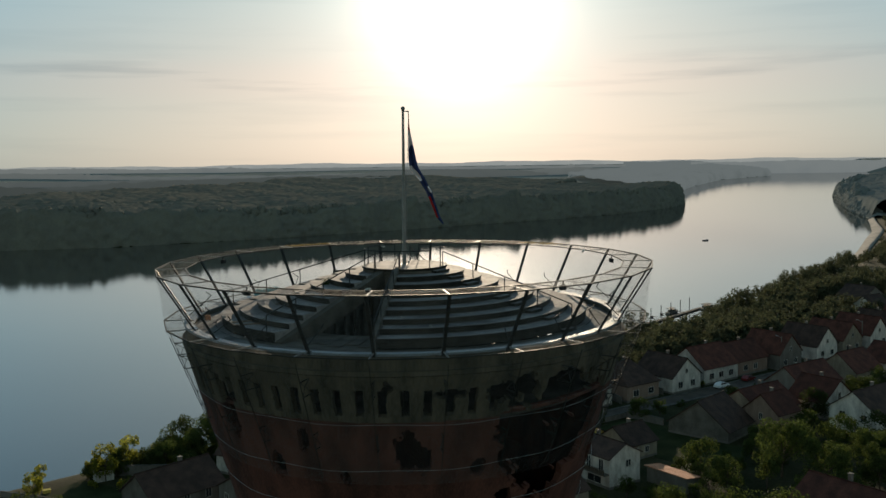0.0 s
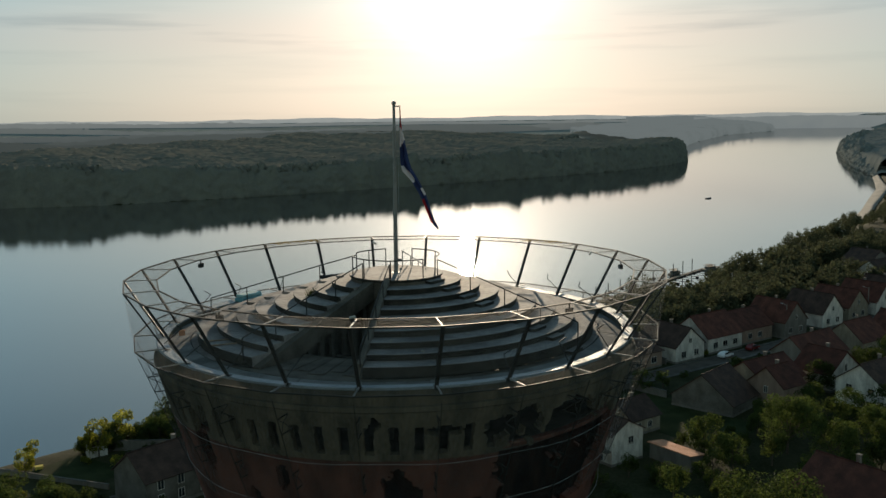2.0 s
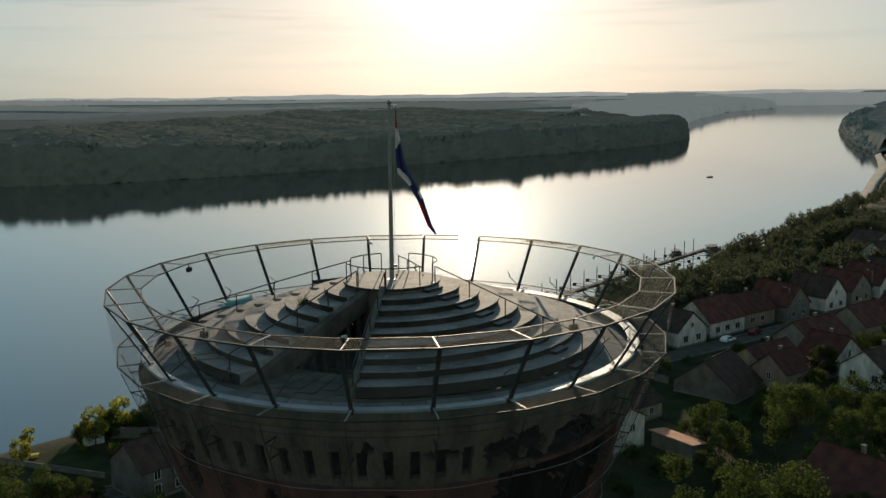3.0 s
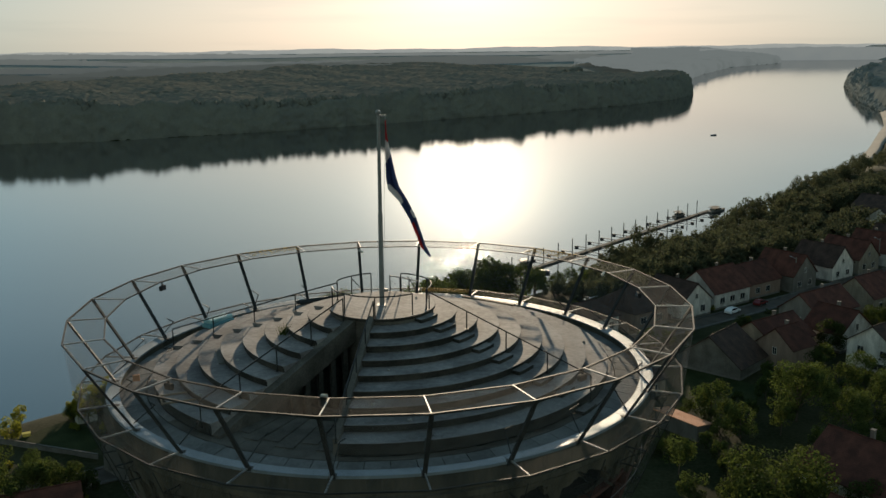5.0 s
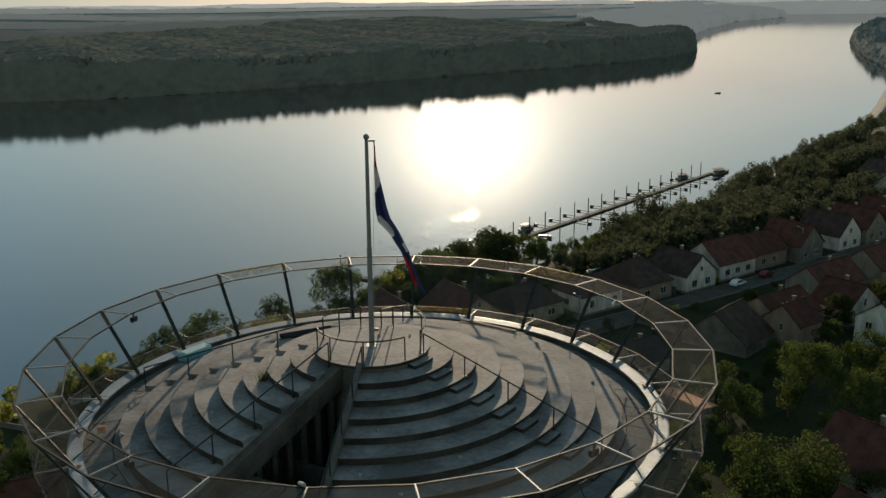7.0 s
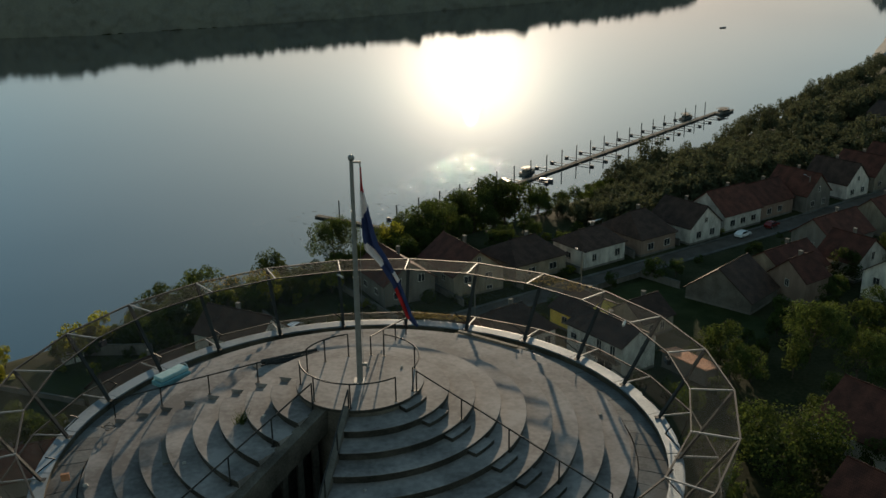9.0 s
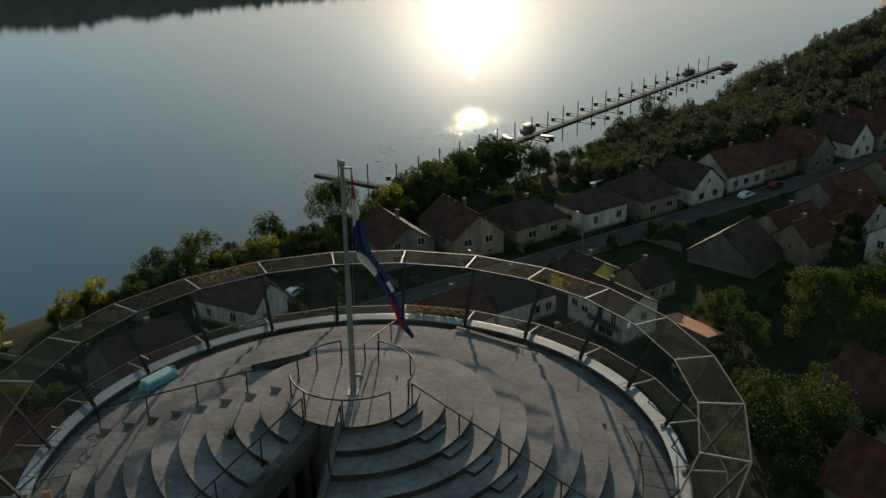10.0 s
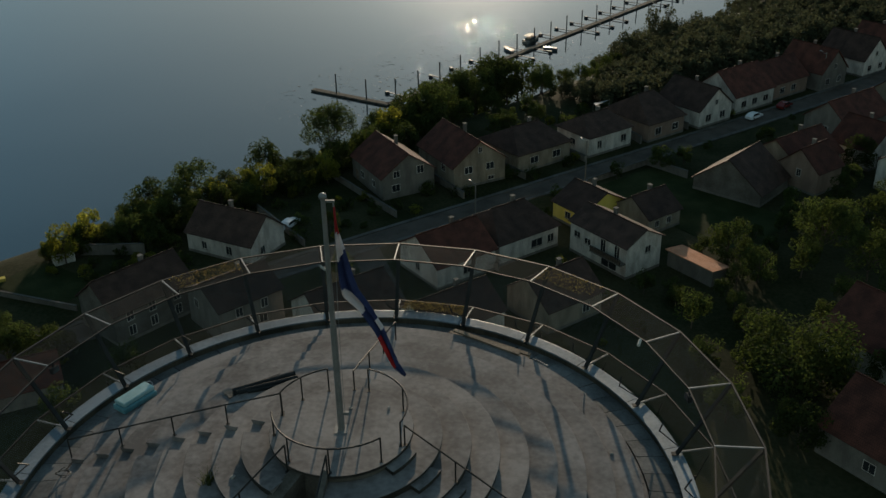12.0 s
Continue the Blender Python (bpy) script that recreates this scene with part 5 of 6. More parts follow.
house(73.4, -9.5, 10, 12, 30.0, 34.0, "b", M_WHITE, M_TILE_D, "white gabled house with brown roof", wins=(("f", -2.2, 1.9, 1.5, 1.4), ("f", 2.2, 1.9, 1.5, 1.4), ("f", 0, 5.0, 0.8, 0.9)))
house(87.5, -10, 13, 11, 30.2, 34.6, "a", M_WHITE, M_TILE, "long white house with bright red tiled roof", wins=(("f", -3.6, 2.0, 1.6, 1.3), ("f", 0.0, 2.0, 1.6, 1.3), ("f", 3.8, 2.0, 1.6, 1.3), ("l", -1, 4.6, 1.0, 1.2)), door=("l", -3.6))
house(101.5, -10.5, 12, 10, 30.0, 33.8, "a", M_PEACH, M_TILE, "peach house with red tiled roof", wins=(("f", -3, 1.9, 1.5, 1.3), ("f", 1, 1.9, 1.5, 1.3)))
house(114, -9, 9.5, 12, 30.4, 35.0, "b", M_GREY, M_TILE, "grey gabled house with red roof", wins=(("f", -2.2, 1.9, 1.3, 1.3), ("f", 2.2, 1.9, 1.3, 1.3), ("f", 0, 5.2, 0.8, 1.1)))
for i, (a, b) in enumerate(((131, -9.5), (144, -10), (157, -9.5), (170, -11), (184, -10), (198, -12))):
    house(a, b, 9.5, 12.5, 30.3, 34.9 - 0.3 * (i % 2), "b", (M_WHITE, M_CREAM, M_WHITE)[i % 3], M_TILE if i % 3 else M_TILE_D, "gabled village house with tiled roof along the street", wins=(("f", -2.2, 1.9, 1.4, 1.3), ("f", 2.2, 1.9, 1.4, 1.3), ("f", 0, 5.2, 0.8, 1.0)))
house(222, -48, 13, 11, 30.5, 34.0, "b", M_GREY, M_TILE_D, "grey gabled house with pale roof edge among trees", wins=(("f", -2.5, 1.9, 1.3, 1.2), ("f", 2.5, 1.9, 1.3, 1.2)))
house(205, -34, 10, 9, 30.0, 33.5, "a", M_WHITE, M_TILE_D, "small white house among trees", wins=(("f", -2, 1.9, 1.2, 1.2), ("f", 2, 1.9, 1.2, 1.2)))
# the side of the street nearer the tower
house(3, 13.5, 12, 11, 30.0, 33.2, "a", M_WHITE, M_TILE_D, "low white house with brown hipped roof", hip=0.5, wins=(("f", 1.5, 2.0, 2.2, 1.3), ("f", 4.4, 2.0, 1.2, 1.3), ("l", -2.5, 2.0, 1.0, 1.2), ("l", 1, 2.0, 1.0, 1.2)))
house(-9.5, 14, 11, 10.5, 29.9, 33.2, "a", M_WHITE, M_TILE, "white gabled house with dull red roof", wins=(("f", 0, 1.9, 1.4, 1.2), ("l", 0, 2.0, 1.0, 1.2)))
n2 = house(13.2, 27.6, 7.4, 12.4, 31.5, 33.4, "b", M_WHITE, M_TILE_D, "two-storey white house with dark roof and long balcony", wins=(("l", 4.6, 3.6, 1.3, 1.0), ("l", 2.2, 3.2, 1.3, 1.0), ("l", -1.2, 3.9, 1.0, 2.0), ("l", -4.2, 3.9, 1.0, 2.0), ("l", -2.6, 1.2, 3.2, 1.2), ("f", 0.8, 3.9, 1.1, 1.1)))
bm = bmesh.new()
box(bm, (-4.9, -6.1, 2.55), (-3.7, 0.6, 2.72))
balc = part("balcony", bm, M_DARKW, n2)
for i in range(14):
    bm = bmesh.new()
    bar(bm, (-4.85, -6.0 + i * 0.5, 2.7), (-4.85, -6.0 + i * 0.5, 3.6), 0.05)
    part("baluster", bm, M_STEEL, balc)
bm = bmesh.new()
bar(bm, (-4.85, -6.1, 3.62), (-4.85, 0.6, 3.62), 0.08)
part("railing", bm, M_STEEL, balc)
bm = bmesh.new()
box(bm, (-4.83, -6.05, 2.78), (-4.79, 0.55, 3.45))
part("railing_board", bm, M_BARK, balc)
house(20.4, 14.3, 10, 7.5, 29.4, 32.0, "b", M_YELL, M_TILE_D, "yellow house with brown gable roof", wins=(("l", 0, 1.9, 1.2, 1.1),))
house(26.8, 21.5, 7.5, 8, 29.2, 31.8, "a", M_CREAM, M_TILE_D, "small cream annex with dark roof", wins=(("f", 1.0, 1.7, 1.0, 1.1), ("f", -1.8, 1.7, 0.9, 1.1)), door=("r", 0))
PLOTS.append((19.6, 38.8, 4.4))
q = ab(19.6, 38.8)
shed = thing("shed", (q.x, q.y, 26.0), STREET_DEG, "low grey shed with an orange tiled lean-to roof", "shed")
bm = bmesh.new()
v = [bm.verts.new(p) for p in ((-1.6, -4.4, -1), (1.6, -4.4, -1), (1.6, 4.4, -1), (-1.6, 4.4, -1), (-1.6, -4.4, 2.72), (1.6, -4.4, 2.32), (1.6, 4.4, 2.32), (-1.6, 4.4, 2.72))]
for f in ((0, 1, 5, 4), (1, 2, 6, 5), (2, 3, 7, 6), (3, 0, 4, 7), (4, 5, 6, 7)):
    bm.faces.new([v[k] for k in f])
part("wall", bm, M_GREY, shed)
bm = bmesh.new()
slab(bm, [(-1.95, -4.7, 2.90), (1.95, -4.7, 2.42), (1.95, 4.7, 2.42), (-1.95, 4.7, 2.90)], 0.14)
part("roof", bm, M_TILE_O, shed)
house(50.5, 22, 11, 13, 28.5, 33.4, "a", M_DARKW, M_TILE_D, "sooty barn with brown gable roof", chim=(), turn=12)
house(66, 22, 13, 11, 29.8, 33.4, "a", M_CREAM, M_TILE, "cream house with red roof behind the barn", wins=(("l", 0, 2, 1.2, 1.2),))
house(61.5, 28.5, 7, 8, 30.6, 33.9, "a", M_PEACH, M_TILE, "narrow peach gable with a small arched window", wins=(("l", 0, 3.4, 0.8, 1.3),))
house(76, 41.5, 13, 10, 31.6, 35.2, "a", M_WHITE, M_TILE_D, "two-storey white house with dark roof", wins=(("l", -2.4, 4.2, 1.2, 1.3), ("l", 2.2, 4.2, 1.2, 1.3), ("l", -1.5, 1.6, 2.0, 1.3), ("f", -3, 4.2, 1.2, 1.3), ("f", 1, 4.2, 1.2, 1.3)))
house(92, 15.5, 15, 10, 29.8, 33.6, "a", M_GREY, M_TILE, "grey house with long red-brown roof", wins=(("f", -3, 1.9, 1.4, 1.2), ("f", 2, 1.9, 1.4, 1.2), ("l", 0, 1.9, 1.2, 1.2)))
house(81, 27, 11, 9, 30.0, 34.0, "b", M_WHITE, M_TILE, "white gabled house with red roof", wins=(("f", 0, 4.6, 0.9, 1.4), ("f", -2.4, 1.8, 1.2, 1.2)))
for a, b, ax in ((112, 15, "a"), (128, 17, "b"), (146, 15, "a"), (163, 16, "b"), (100, 38, "a"), (120, 40, "b"), (182, 15, "a")):
    house(a, b, 11, 10, 30.0, 34.0, ax, M_CREAM if ax == "a" else M_WHITE, M_TILE, "village house with dull red tiled roof", wins=(("f", -2.4, 1.9, 1.4, 1.2), ("f", 2.4, 1.9, 1.4, 1.2)))
house(22, 70, 14, 13, 30.5, 34.6, "b", M_WHITE, M_TILE, "white house with a broad red tiled roof", wins=(("l", -2, 2, 1.2, 1.2), ("l", 2, 2, 1.2, 1.2)))
house(4, 82, 12, 13, 30.0, 34.2, "b", M_GREY, M_TILE, "grey house with weathered red roof", wins=(("l", 0, 2, 1.4, 1.2),))
house(-53.5, -0.5, 13, 9, 31.0, 34.4, "a", M_DARKW, M_TILE_D, "two-storey dark rendered building with small bright windows", turn=13, wins=(("f", -4, 1.6, 1.0, 1.4), ("f", -0.5, 1.6, 1.0, 1.4), ("f", 3.5, 1.6, 1.0, 1.4), ("f", -4, 3.9, 1.0, 1.5), ("f", -0.5, 3.9, 1.0, 1.5), ("f", 3.5, 3.9, 1.0, 1.5)))
house(-42.5, 8.5, 10, 9, 31.2, 33.6, "a", M_GREY, M_TILE_D, "two-storey grey house with brown gable roof", turn=6, wins=(("f", -2, 3.9, 1.0, 1.3), ("f", 2, 3.9, 1.0, 1.3), ("f", 1.6, 1.6, 1.2, 1.3), ("l", 2, 3.8, 1.0, 1.3)))
house(-31, 20, 12, 10, 30.2, 33.6, "a", M_WHITE, M_TILE_D, "white house with brown roof below the tower", wins=(("f", 0, 1.9, 1.4, 1.2), ("l", 0, 1.9, 1.2, 1.2)))
house(-20.5, 30, 12, 9, 30.0, 33.0, "a", M_WHITE, M_TILE_D, "white gabled house with dark roof below the tower", wins=(("f", -2, 1.9, 1.2, 1.2), ("l", 2, 1.9, 1.2, 1.2)))
house(-73, 8, 11, 8, 28.6, 30.8, "a", M_GREY, M_TILE, "low outbuilding with weathered red roof", chim=(), turn=-10, name="outbuilding")
house(-5, 34, 10, 9, 29.8, 33.0, "a", M_CREAM, M_TILE_D, "cream house with brown roof below the tower", wins=(("f", 2, 1.9, 1.2, 1.2),))
house(-57.5, -25.5, 3.2, 3, 28.2, 28.9, "a", M_WHITE, M_TILE_D, "small white garden shed", chim=(), name="shed", over=0.2, plinth=False)

# ---- trees ----
def leaf_crown(h, r, n, seed, leaf=0.47):
    """Uneven crown: leaves over many lobes, open between them."""
    g = random.Random(seed)
    lobes = []
    for i in range(16):
        t = g.random()
        ang, rr = g.uniform(0, 6.283), r * (0.25 + 0.55 * math.sqrt(g.random())) * (1.0 - 0.45 * abs(t - 0.4))
        lobes.append((Vector((math.cos(ang) * rr, math.sin(ang) * rr, h * (0.30 + 0.58 * t))), r * g.uniform(0.26, 0.46)))
    vs, fs = [], []
    for i in range(n):
        c, q = lobes[g.randrange(16)]
        d = Vector((g.gauss(0, 1), g.gauss(0, 1), g.gauss(0, 0.8))).normalized()
        p = c + d * q * g.uniform(0.55, 1.08) ** 0.6
        s = leaf * g.uniform(0.5, 1.25)
        nrm = (d + Vector((g.gauss(0, 0.6), g.gauss(0, 0.6), g.gauss(0.3, 0.6)))).normalized()
        t1 = nrm.orthogonal().normalized()
        a = g.uniform(0, 6.283)
        t1, t2 = t1 * math.cos(a) + nrm.cross(t1) * math.sin(a), nrm.cross(t1) * math.cos(a) - t1 * math.sin(a)
        k = len(vs)
        vs += [tuple(p - t1 * s * 0.5), tuple(p + t2 * s * 0.32 + nrm * s * 0.1), tuple(p + t1 * s * 0.5), tuple(p - t2 * s * 0.32 + nrm * s * 0.1)]
        fs.append((k, k + 1, k + 2, k + 3))
    return vs, fs, lobes


def tree_model(h, r, n, seed, leafmat, label, leaf=0.47):
    t = thing("tree", (0, 0, 0), 0, label, "tree", "trees between the village and the river")
    vs, fs, lobes = leaf_crown(h, r, n, seed, leaf)
    bm = bmesh.new()
    g = random.Random(seed + 99)
    pts, dia = [], []
    bend = Vector((g.uniform(-0.4, 0.4), g.uniform(-0.4, 0.4), 0))
    rows = []
    for i in range(6):
        u = i / 5
        c = bend * u * u + Vector((0, 0, -0.4 + u * h * 0.62))
        d = 0.045 * h * (1 - 0.72 * u) / 2
        rows.append([bm.verts.new(c + Vector((math.cos(k * 1.047) * d, math.sin(k * 1.047) * d, 0))) for k in range(6)])
    for a, b in zip(rows, rows[1:]):
        for k in range(6):
            bm.faces.new((a[k], a[(k + 1) % 6], b[(k + 1) % 6], b[k]))
    for c, q in lobes[:9]:
        z = min(c.z * 0.6, h * 0.5)
        bar(bm, bend * (z / h) + Vector((0, 0, z * 0.75)), c, 0.012 * h, round_=4)
    part("trunk", bm, M_BARK, t)
    me = bpy.data.meshes.new("crown")
    me.from_pydata(vs, [], fs)
    me.materials.append(leafmat)
    c = new("crown", me)
    c.parent = t
    return t


MODELS = [tree_model(9, 4.2, 2700, 1, M_LEAF, "green broadleaf tree with uneven crown"), tree_model(8, 3.4, 2000, 2, M_LEAF, "smaller dense green tree"),
          tree_model(12, 5.6, 7200, 3, M_LEAF, "large spreading dark green tree", 0.40), tree_model(8.5, 3.0, 2100, 4, M_LEAF_Y, "slim yellow-green tree lit from behind"),
          tree_model(10, 3.6, 2300, 5, M_LEAF, "tall green tree with open crown"),
          tree_model(9, 4.2, 800, 6, M_LEAF_B, "green riverside tree further along the bank", 0.75), tree_model(11, 4.6, 900, 7, M_LEAF_B, "broad green riverside tree further along the bank", 0.8), tree_model(9, 4.4, 400, 8, M_LEAF_B, "young dense tree in a bank thicket", 1.05),
          tree_model(9.5, 8.2, 9000, 9, M_LEAF, "broad round dark green tree beside the tower", 0.5)]
for i, m in enumerate(MODELS):
    q = ab(5.5, 66) if i == 8 else ab(-30 + 14 * i if i < 5 else 110 + 14 * i, -36 if i < 5 else -66)
    m.matrix_world = pose(q.x, q.y, gz(q.x, q.y), 0, 0, 40 * i)


def plant(a, b, kind, s=1.0, sink=0.2, xy=None):
    q = Vector((*xy, 0)) if xy else ab(a, b)
    return copy_thing(MODELS[kind], pose(q.x, q.y, gz(q.x, q.y) - sink, 0, 0, 360 * hash01("t", round(q.x, 2), round(q.y, 2))) @ Matrix.Scale(s, 4))


tg = random.Random(12)
# wooded edge of the river terrace: along the street, distance towards the river, tree height
EDGE = np.array([(-52, -27, 4.6), (-40, -33, 5.4), (-22, -31.5, 4.8), (-5, -35, 5.2), (12, -38, 6.6), (28, -46, 13.5), (40, -48, 14), (54, -54, 15), (63, -40, 6.0), (73, -42, 4.5), (84, -47, 3.6), (93, -51, 3.6), (100, -57, 7.5),
                 (106, -61, 9.5), (122, -66, 12), (130, -62, 7.5), (138, -62, 3.6), (147, -60, 4), (158, -64, 4.5), (168, -68, 5.5), (186, -80, 9), (212, -86, 6.5), (270, -99, 8), (310, -112, 8.5), (345, -127, 8)], float)
SIZE = (9, 8, 12, 8.5, 10, 9, 11, 9, 9.5)


FAR_TREES = []


def grow(a, b, h, young=False):
    if a > 165:
        FAR_TREES.append((a, b, tg.choice((5, 6, 7)), max(0.35, h / 9.5)))
        return
    k = tg.choice((0, 1, 3, 3, 4, 0)) if a < 5 else tg.choice((0, 1, 2, 4, 4, 0)) if a < 95 else tg.choice((5, 6))
    plant(a, b, k, max(0.35, h / SIZE[k]))


a = -54.0
while a < 345:
    be, he = np.interp(a, EDGE[:, 0], EDGE[:, 1]), np.interp(a, EDGE[:, 0], EDGE[:, 2])
    grow(a, be + tg.uniform(-4, 3), he * tg.uniform(0.85, 1.1))
    if a > -45:
        grow(a + tg.uniform(-2, 2), be - tg.uniform(7, 14), he * tg.uniform(0.8, 1.0))
    rows = 1 if a < 20 else 2 if a < 60 or a > 175 else 5
    for q in range(rows):
        if tg.random() < 0.72 and be + 5 < -25:
            bq = tg.uniform(be + 4, -24)
            if 60 < a < 175:
                FAR_TREES.append((a + tg.uniform(-2, 2), bq, tg.choice((5, 6)), tg.uniform(0.07, 0.1) * min(9.0, 3.2 + 0.26 * (bq - be))))
            else:
                grow(a + tg.uniform(-2, 2), bq, tg.uniform(4.5, 7.5))
    a += tg.uniform(3.2, 4.8) if a < 130 else tg.uniform(4.5, 7)
for a, b, h in ((-57.4, -24, 7.2), (-52, -28, 6.8), (-40, -35, 7.5), (-37, -31, 7), (-67, -30, 4), (-70, -22, 5)):
    plant(a, b, 3 if a < -45 else 0, h / 8.5)
# close hedge of young trees along the top of the bank
hg = random.Random(41)
HEDGE = np.array([(-61, -28.5, -25.5), (-52, -30, -25), (-41, -35, -16.5), (-33, -34, -20), (-25, -34.5, -24), (-10, -36.5, -25), (0, -37, -28.5), (14, -41, -31)], float)
for q in range(150):
    a = hg.uniform(-61, 14)
    b = hg.uniform(float(np.interp(a, HEDGE[:, 0], HEDGE[:, 1])), float(np.interp(a, HEDGE[:, 0], HEDGE[:, 2])))
    k = hg.choice((0, 1, 1, 3)) if a < -10 else hg.choice((0, 1, 1, 4))
    plant(a, b, k, hg.uniform(2.6, 4.4) / SIZE[k], 0.7)
# thickets that fill the slope between the far houses and the bank
a = 62.0
while a < 300:
    be = float(np.interp(a, EDGE[:, 0], EDGE[:, 1]))
    for q in range(6 if a < 200 else 5):
        bq = tg.uniform(be + 3, -19 if a < 205 else -62)
        FAR_TREES.append((a + tg.uniform(-2, 2), bq, 7, tg.uniform(0.7, 1.0) * min(0.95, 0.38 + 0.026 * (bq - be))))
    a += tg.uniform(3.0, 4.4)
# bushy near bank further down, above the sandy beach
for q in range(220):
    u = tg.uniform(9.0, 14.0)
    p = np.array([np.interp(u, range(len(NEAR)), NEAR[:, k]) for k in (0, 1)])
    d = NEAR[int(u) + 1] - NEAR[int(u)]
    p = p + np.array([d[1], -d[0]]) / np.hypot(*d) * tg.uniform(13, 60)
    v = Vector((p[0], p[1] - 180, 0))
    FAR_TREES.append((v.dot(TA), v.dot(NB), 7, tg.uniform(0.5, 0.9)))
vs, fs, off = [], [], 0
for a, b, k, sc in FAR_TREES:
    q = ab(a, b)
    m = pose(q.x, q.y, gz(q.x, q.y) - 0.2, 0, 0, 360 * hash01("f", a, b)) @ Matrix.Scale(sc, 4)
    for ch in MODELS[k].children:
        co = np.empty(len(ch.data.vertices) * 3)
        ch.data.vertices.foreach_get("co", co)
        w = np.array(m)
        vs.append(co.reshape(-1, 3) @ w[:3, :3].T + w[:3, 3])
        fs += [tuple(i + off for i in p.vertices) for p in ch.data.polygons]
        off += len(ch.data.vertices)
stuff_mesh("bank_thicket", np.concatenate(vs).tolist(), fs, M_LEAF_B, "dense green thicket on the slope along the far bank road", "trees")
for a, b, k, sc in ((-72, 1, 2, 0.62), (-69, 3.5, 0, 0.75), (-75, -7, 1, 0.8), (-65.5, 4, 0, 0.5), (-78, -1, 0, 0.8), (-80, -12, 1, 0.7), (-66, 0, 1, 0.45), (-84, -4, 2, 0.6), (-77, 6, 0, 0.8)):
    plant(a, b, k, sc)
# gardens near the tower
for a, b, k, s in ((16, 73, 0, 0.7), (-6, 66, 1, 0.8), (-3, 74, 0, 0.8), (9, 76, 1, 0.6), (28, 59, 1, 0.7), (21, 61, 0, 0.6), (33, 63, 0, 0.7), (27.2, 38.6, 0, 0.85), (24.6, 46.5, 0, 0.75), (31, 49.4, 1, 0.8), (38, 47.5, 2, 0.9), (8.6, 38.5, 1, 0.5), (6.9, 49.2, 1, 0.75), (37.7, 56, 2, 0.75), (49.3, 48.6, 0, 0.9), (58, 37.2, 0, 0.65),
                   (50.5, 32.8, 1, 0.5), (44, 43.5, 1, 0.7), (52, 56, 2, 0.7), (-0.5, 57.9, 1, 0.7), (60, 45, 0, 0.8), (66, 34, 1, 0.6), (44, 61, 0, 0.8), (10, 43.5, 1, 0.4), (15, 50, 1, 0.45), (34, 41.5, 1, 0.4), (23.6, 41.5, 1, 0.5), (25.5, 35, 1, 0.4), (20.5, 45.8, 1, 0.55), (17, 46, 1, 0.4), (12, 54, 1, 0.5), (36, 37, 1, 0.35), (42, 38.5, 0, 0.5), (46, 36, 1, 0.5)):
    plant(a, b, k, s)
# gardens along the street
for a, b, k, s in ((44, 62, 2, 0.7), (54, 58, 0, 0.9), (46, 7, 0, 0.6), (51, 8, 1, 0.5), (64, 50, 0, 0.9), (-62, 40, 0, 0.8), (-70, 20, 1, 0.8), (-68, 4, 0, 0.7), (-60, 14, 1, 0.7), (-40, 34, 2, 0.5), (-22, 40, 0, 0.6), (74, 30, 0, 0.8), (88, 32, 2, 0.7), (104, 26, 0, 0.8), (64, 62, 2, 0.8), (76, 56, 0, 0.9), (70, 12, 1, 0.6), (122, 28, 0, 0.8), (136, 26, 2, 0.6), (152, 27, 0, 0.9), (-24, 6, 1, 0.5), (-18, -8, 1, 0.5), (36, 5, 1, 0.45)):
    plant(a, b, k, s)


# ---- garden shrubs ----
def bush_model(r, n, seed, leafmat, label):
    t = thing("bush", (0, 0, 0), 0, label, "bush", "garden shrubs")
    vs, fs, _ = leaf_crown(r * 1.7, r, n, seed, 0.3)
    me = bpy.data.meshes.new("foliage")
    me.from_pydata([(x, y, z - r * 0.35) for x, y, z in vs], [], fs)
    me.materials.append(leafmat)
    c = new("foliage", me)
    c.parent = t
    bm = bmesh.new()
    for k in range(5):
        bar(bm, (0, 0, -0.2), (r * 0.4 * math.cos(k * 1.26), r * 0.4 * math.sin(k * 1.26), r * 0.7), 0.06, round_=5)
    part("stems", bm, M_BARK, t)
    return t


BUSHES = [bush_model(1.3, 420, 31, M_LEAF, "dense dark green garden shrub"), bush_model(1.7, 520, 32, M_LEAF, "wide green garden shrub"), bush_model(1.1, 380, 33, M_LEAF_Y, "yellowish leafy garden shrub")]
for m, (a, b) in zip(BUSHES, ((8, 4.6), (24, -5), (-60, -22))):
    q = ab(a, b)
    m.matrix_world = pose(q.x, q.y, gz(q.x, q.y))
bg = random.Random(77)


def free(a, b):
    if abs(b + 0.8) < 4.2 or (27 < a < 49 and 6 < b < 40) or (-72 < a < -58 and -22 < b < -6):
        return False
    return all(math.hypot(a - c, b - d) > r + 1.6 for c, d, r in PLOTS)


spots = [(bg.uniform(-62, 112), bg.choice((bg.uniform(-29, -4.5), bg.uniform(-29, -4.5), bg.uniform(3.6, 46)))) for _ in range(420)]
spots = [(bg.uniform(-86, -64), bg.uniform(-16, 5)) for _ in range(34)] + spots + [(-76 + 1.6 * k, -24 - 0.2 * k + bg.uniform(-1, 1)) for k in range(13)]
for a, b in [p for p in spots if free(*p)][:180]:
    q, k = ab(a, b), bg.choice((0, 0, 1, 1, 2)) if a > -55 else bg.choice((1, 2))
    copy_thing(BUSHES[k], pose(q.x, q.y, gz(q.x, q.y) - 0.1, 0, 0, bg.uniform(0, 360)) @ Matrix.Scale(bg.uniform(0.55, 1.25), 4))

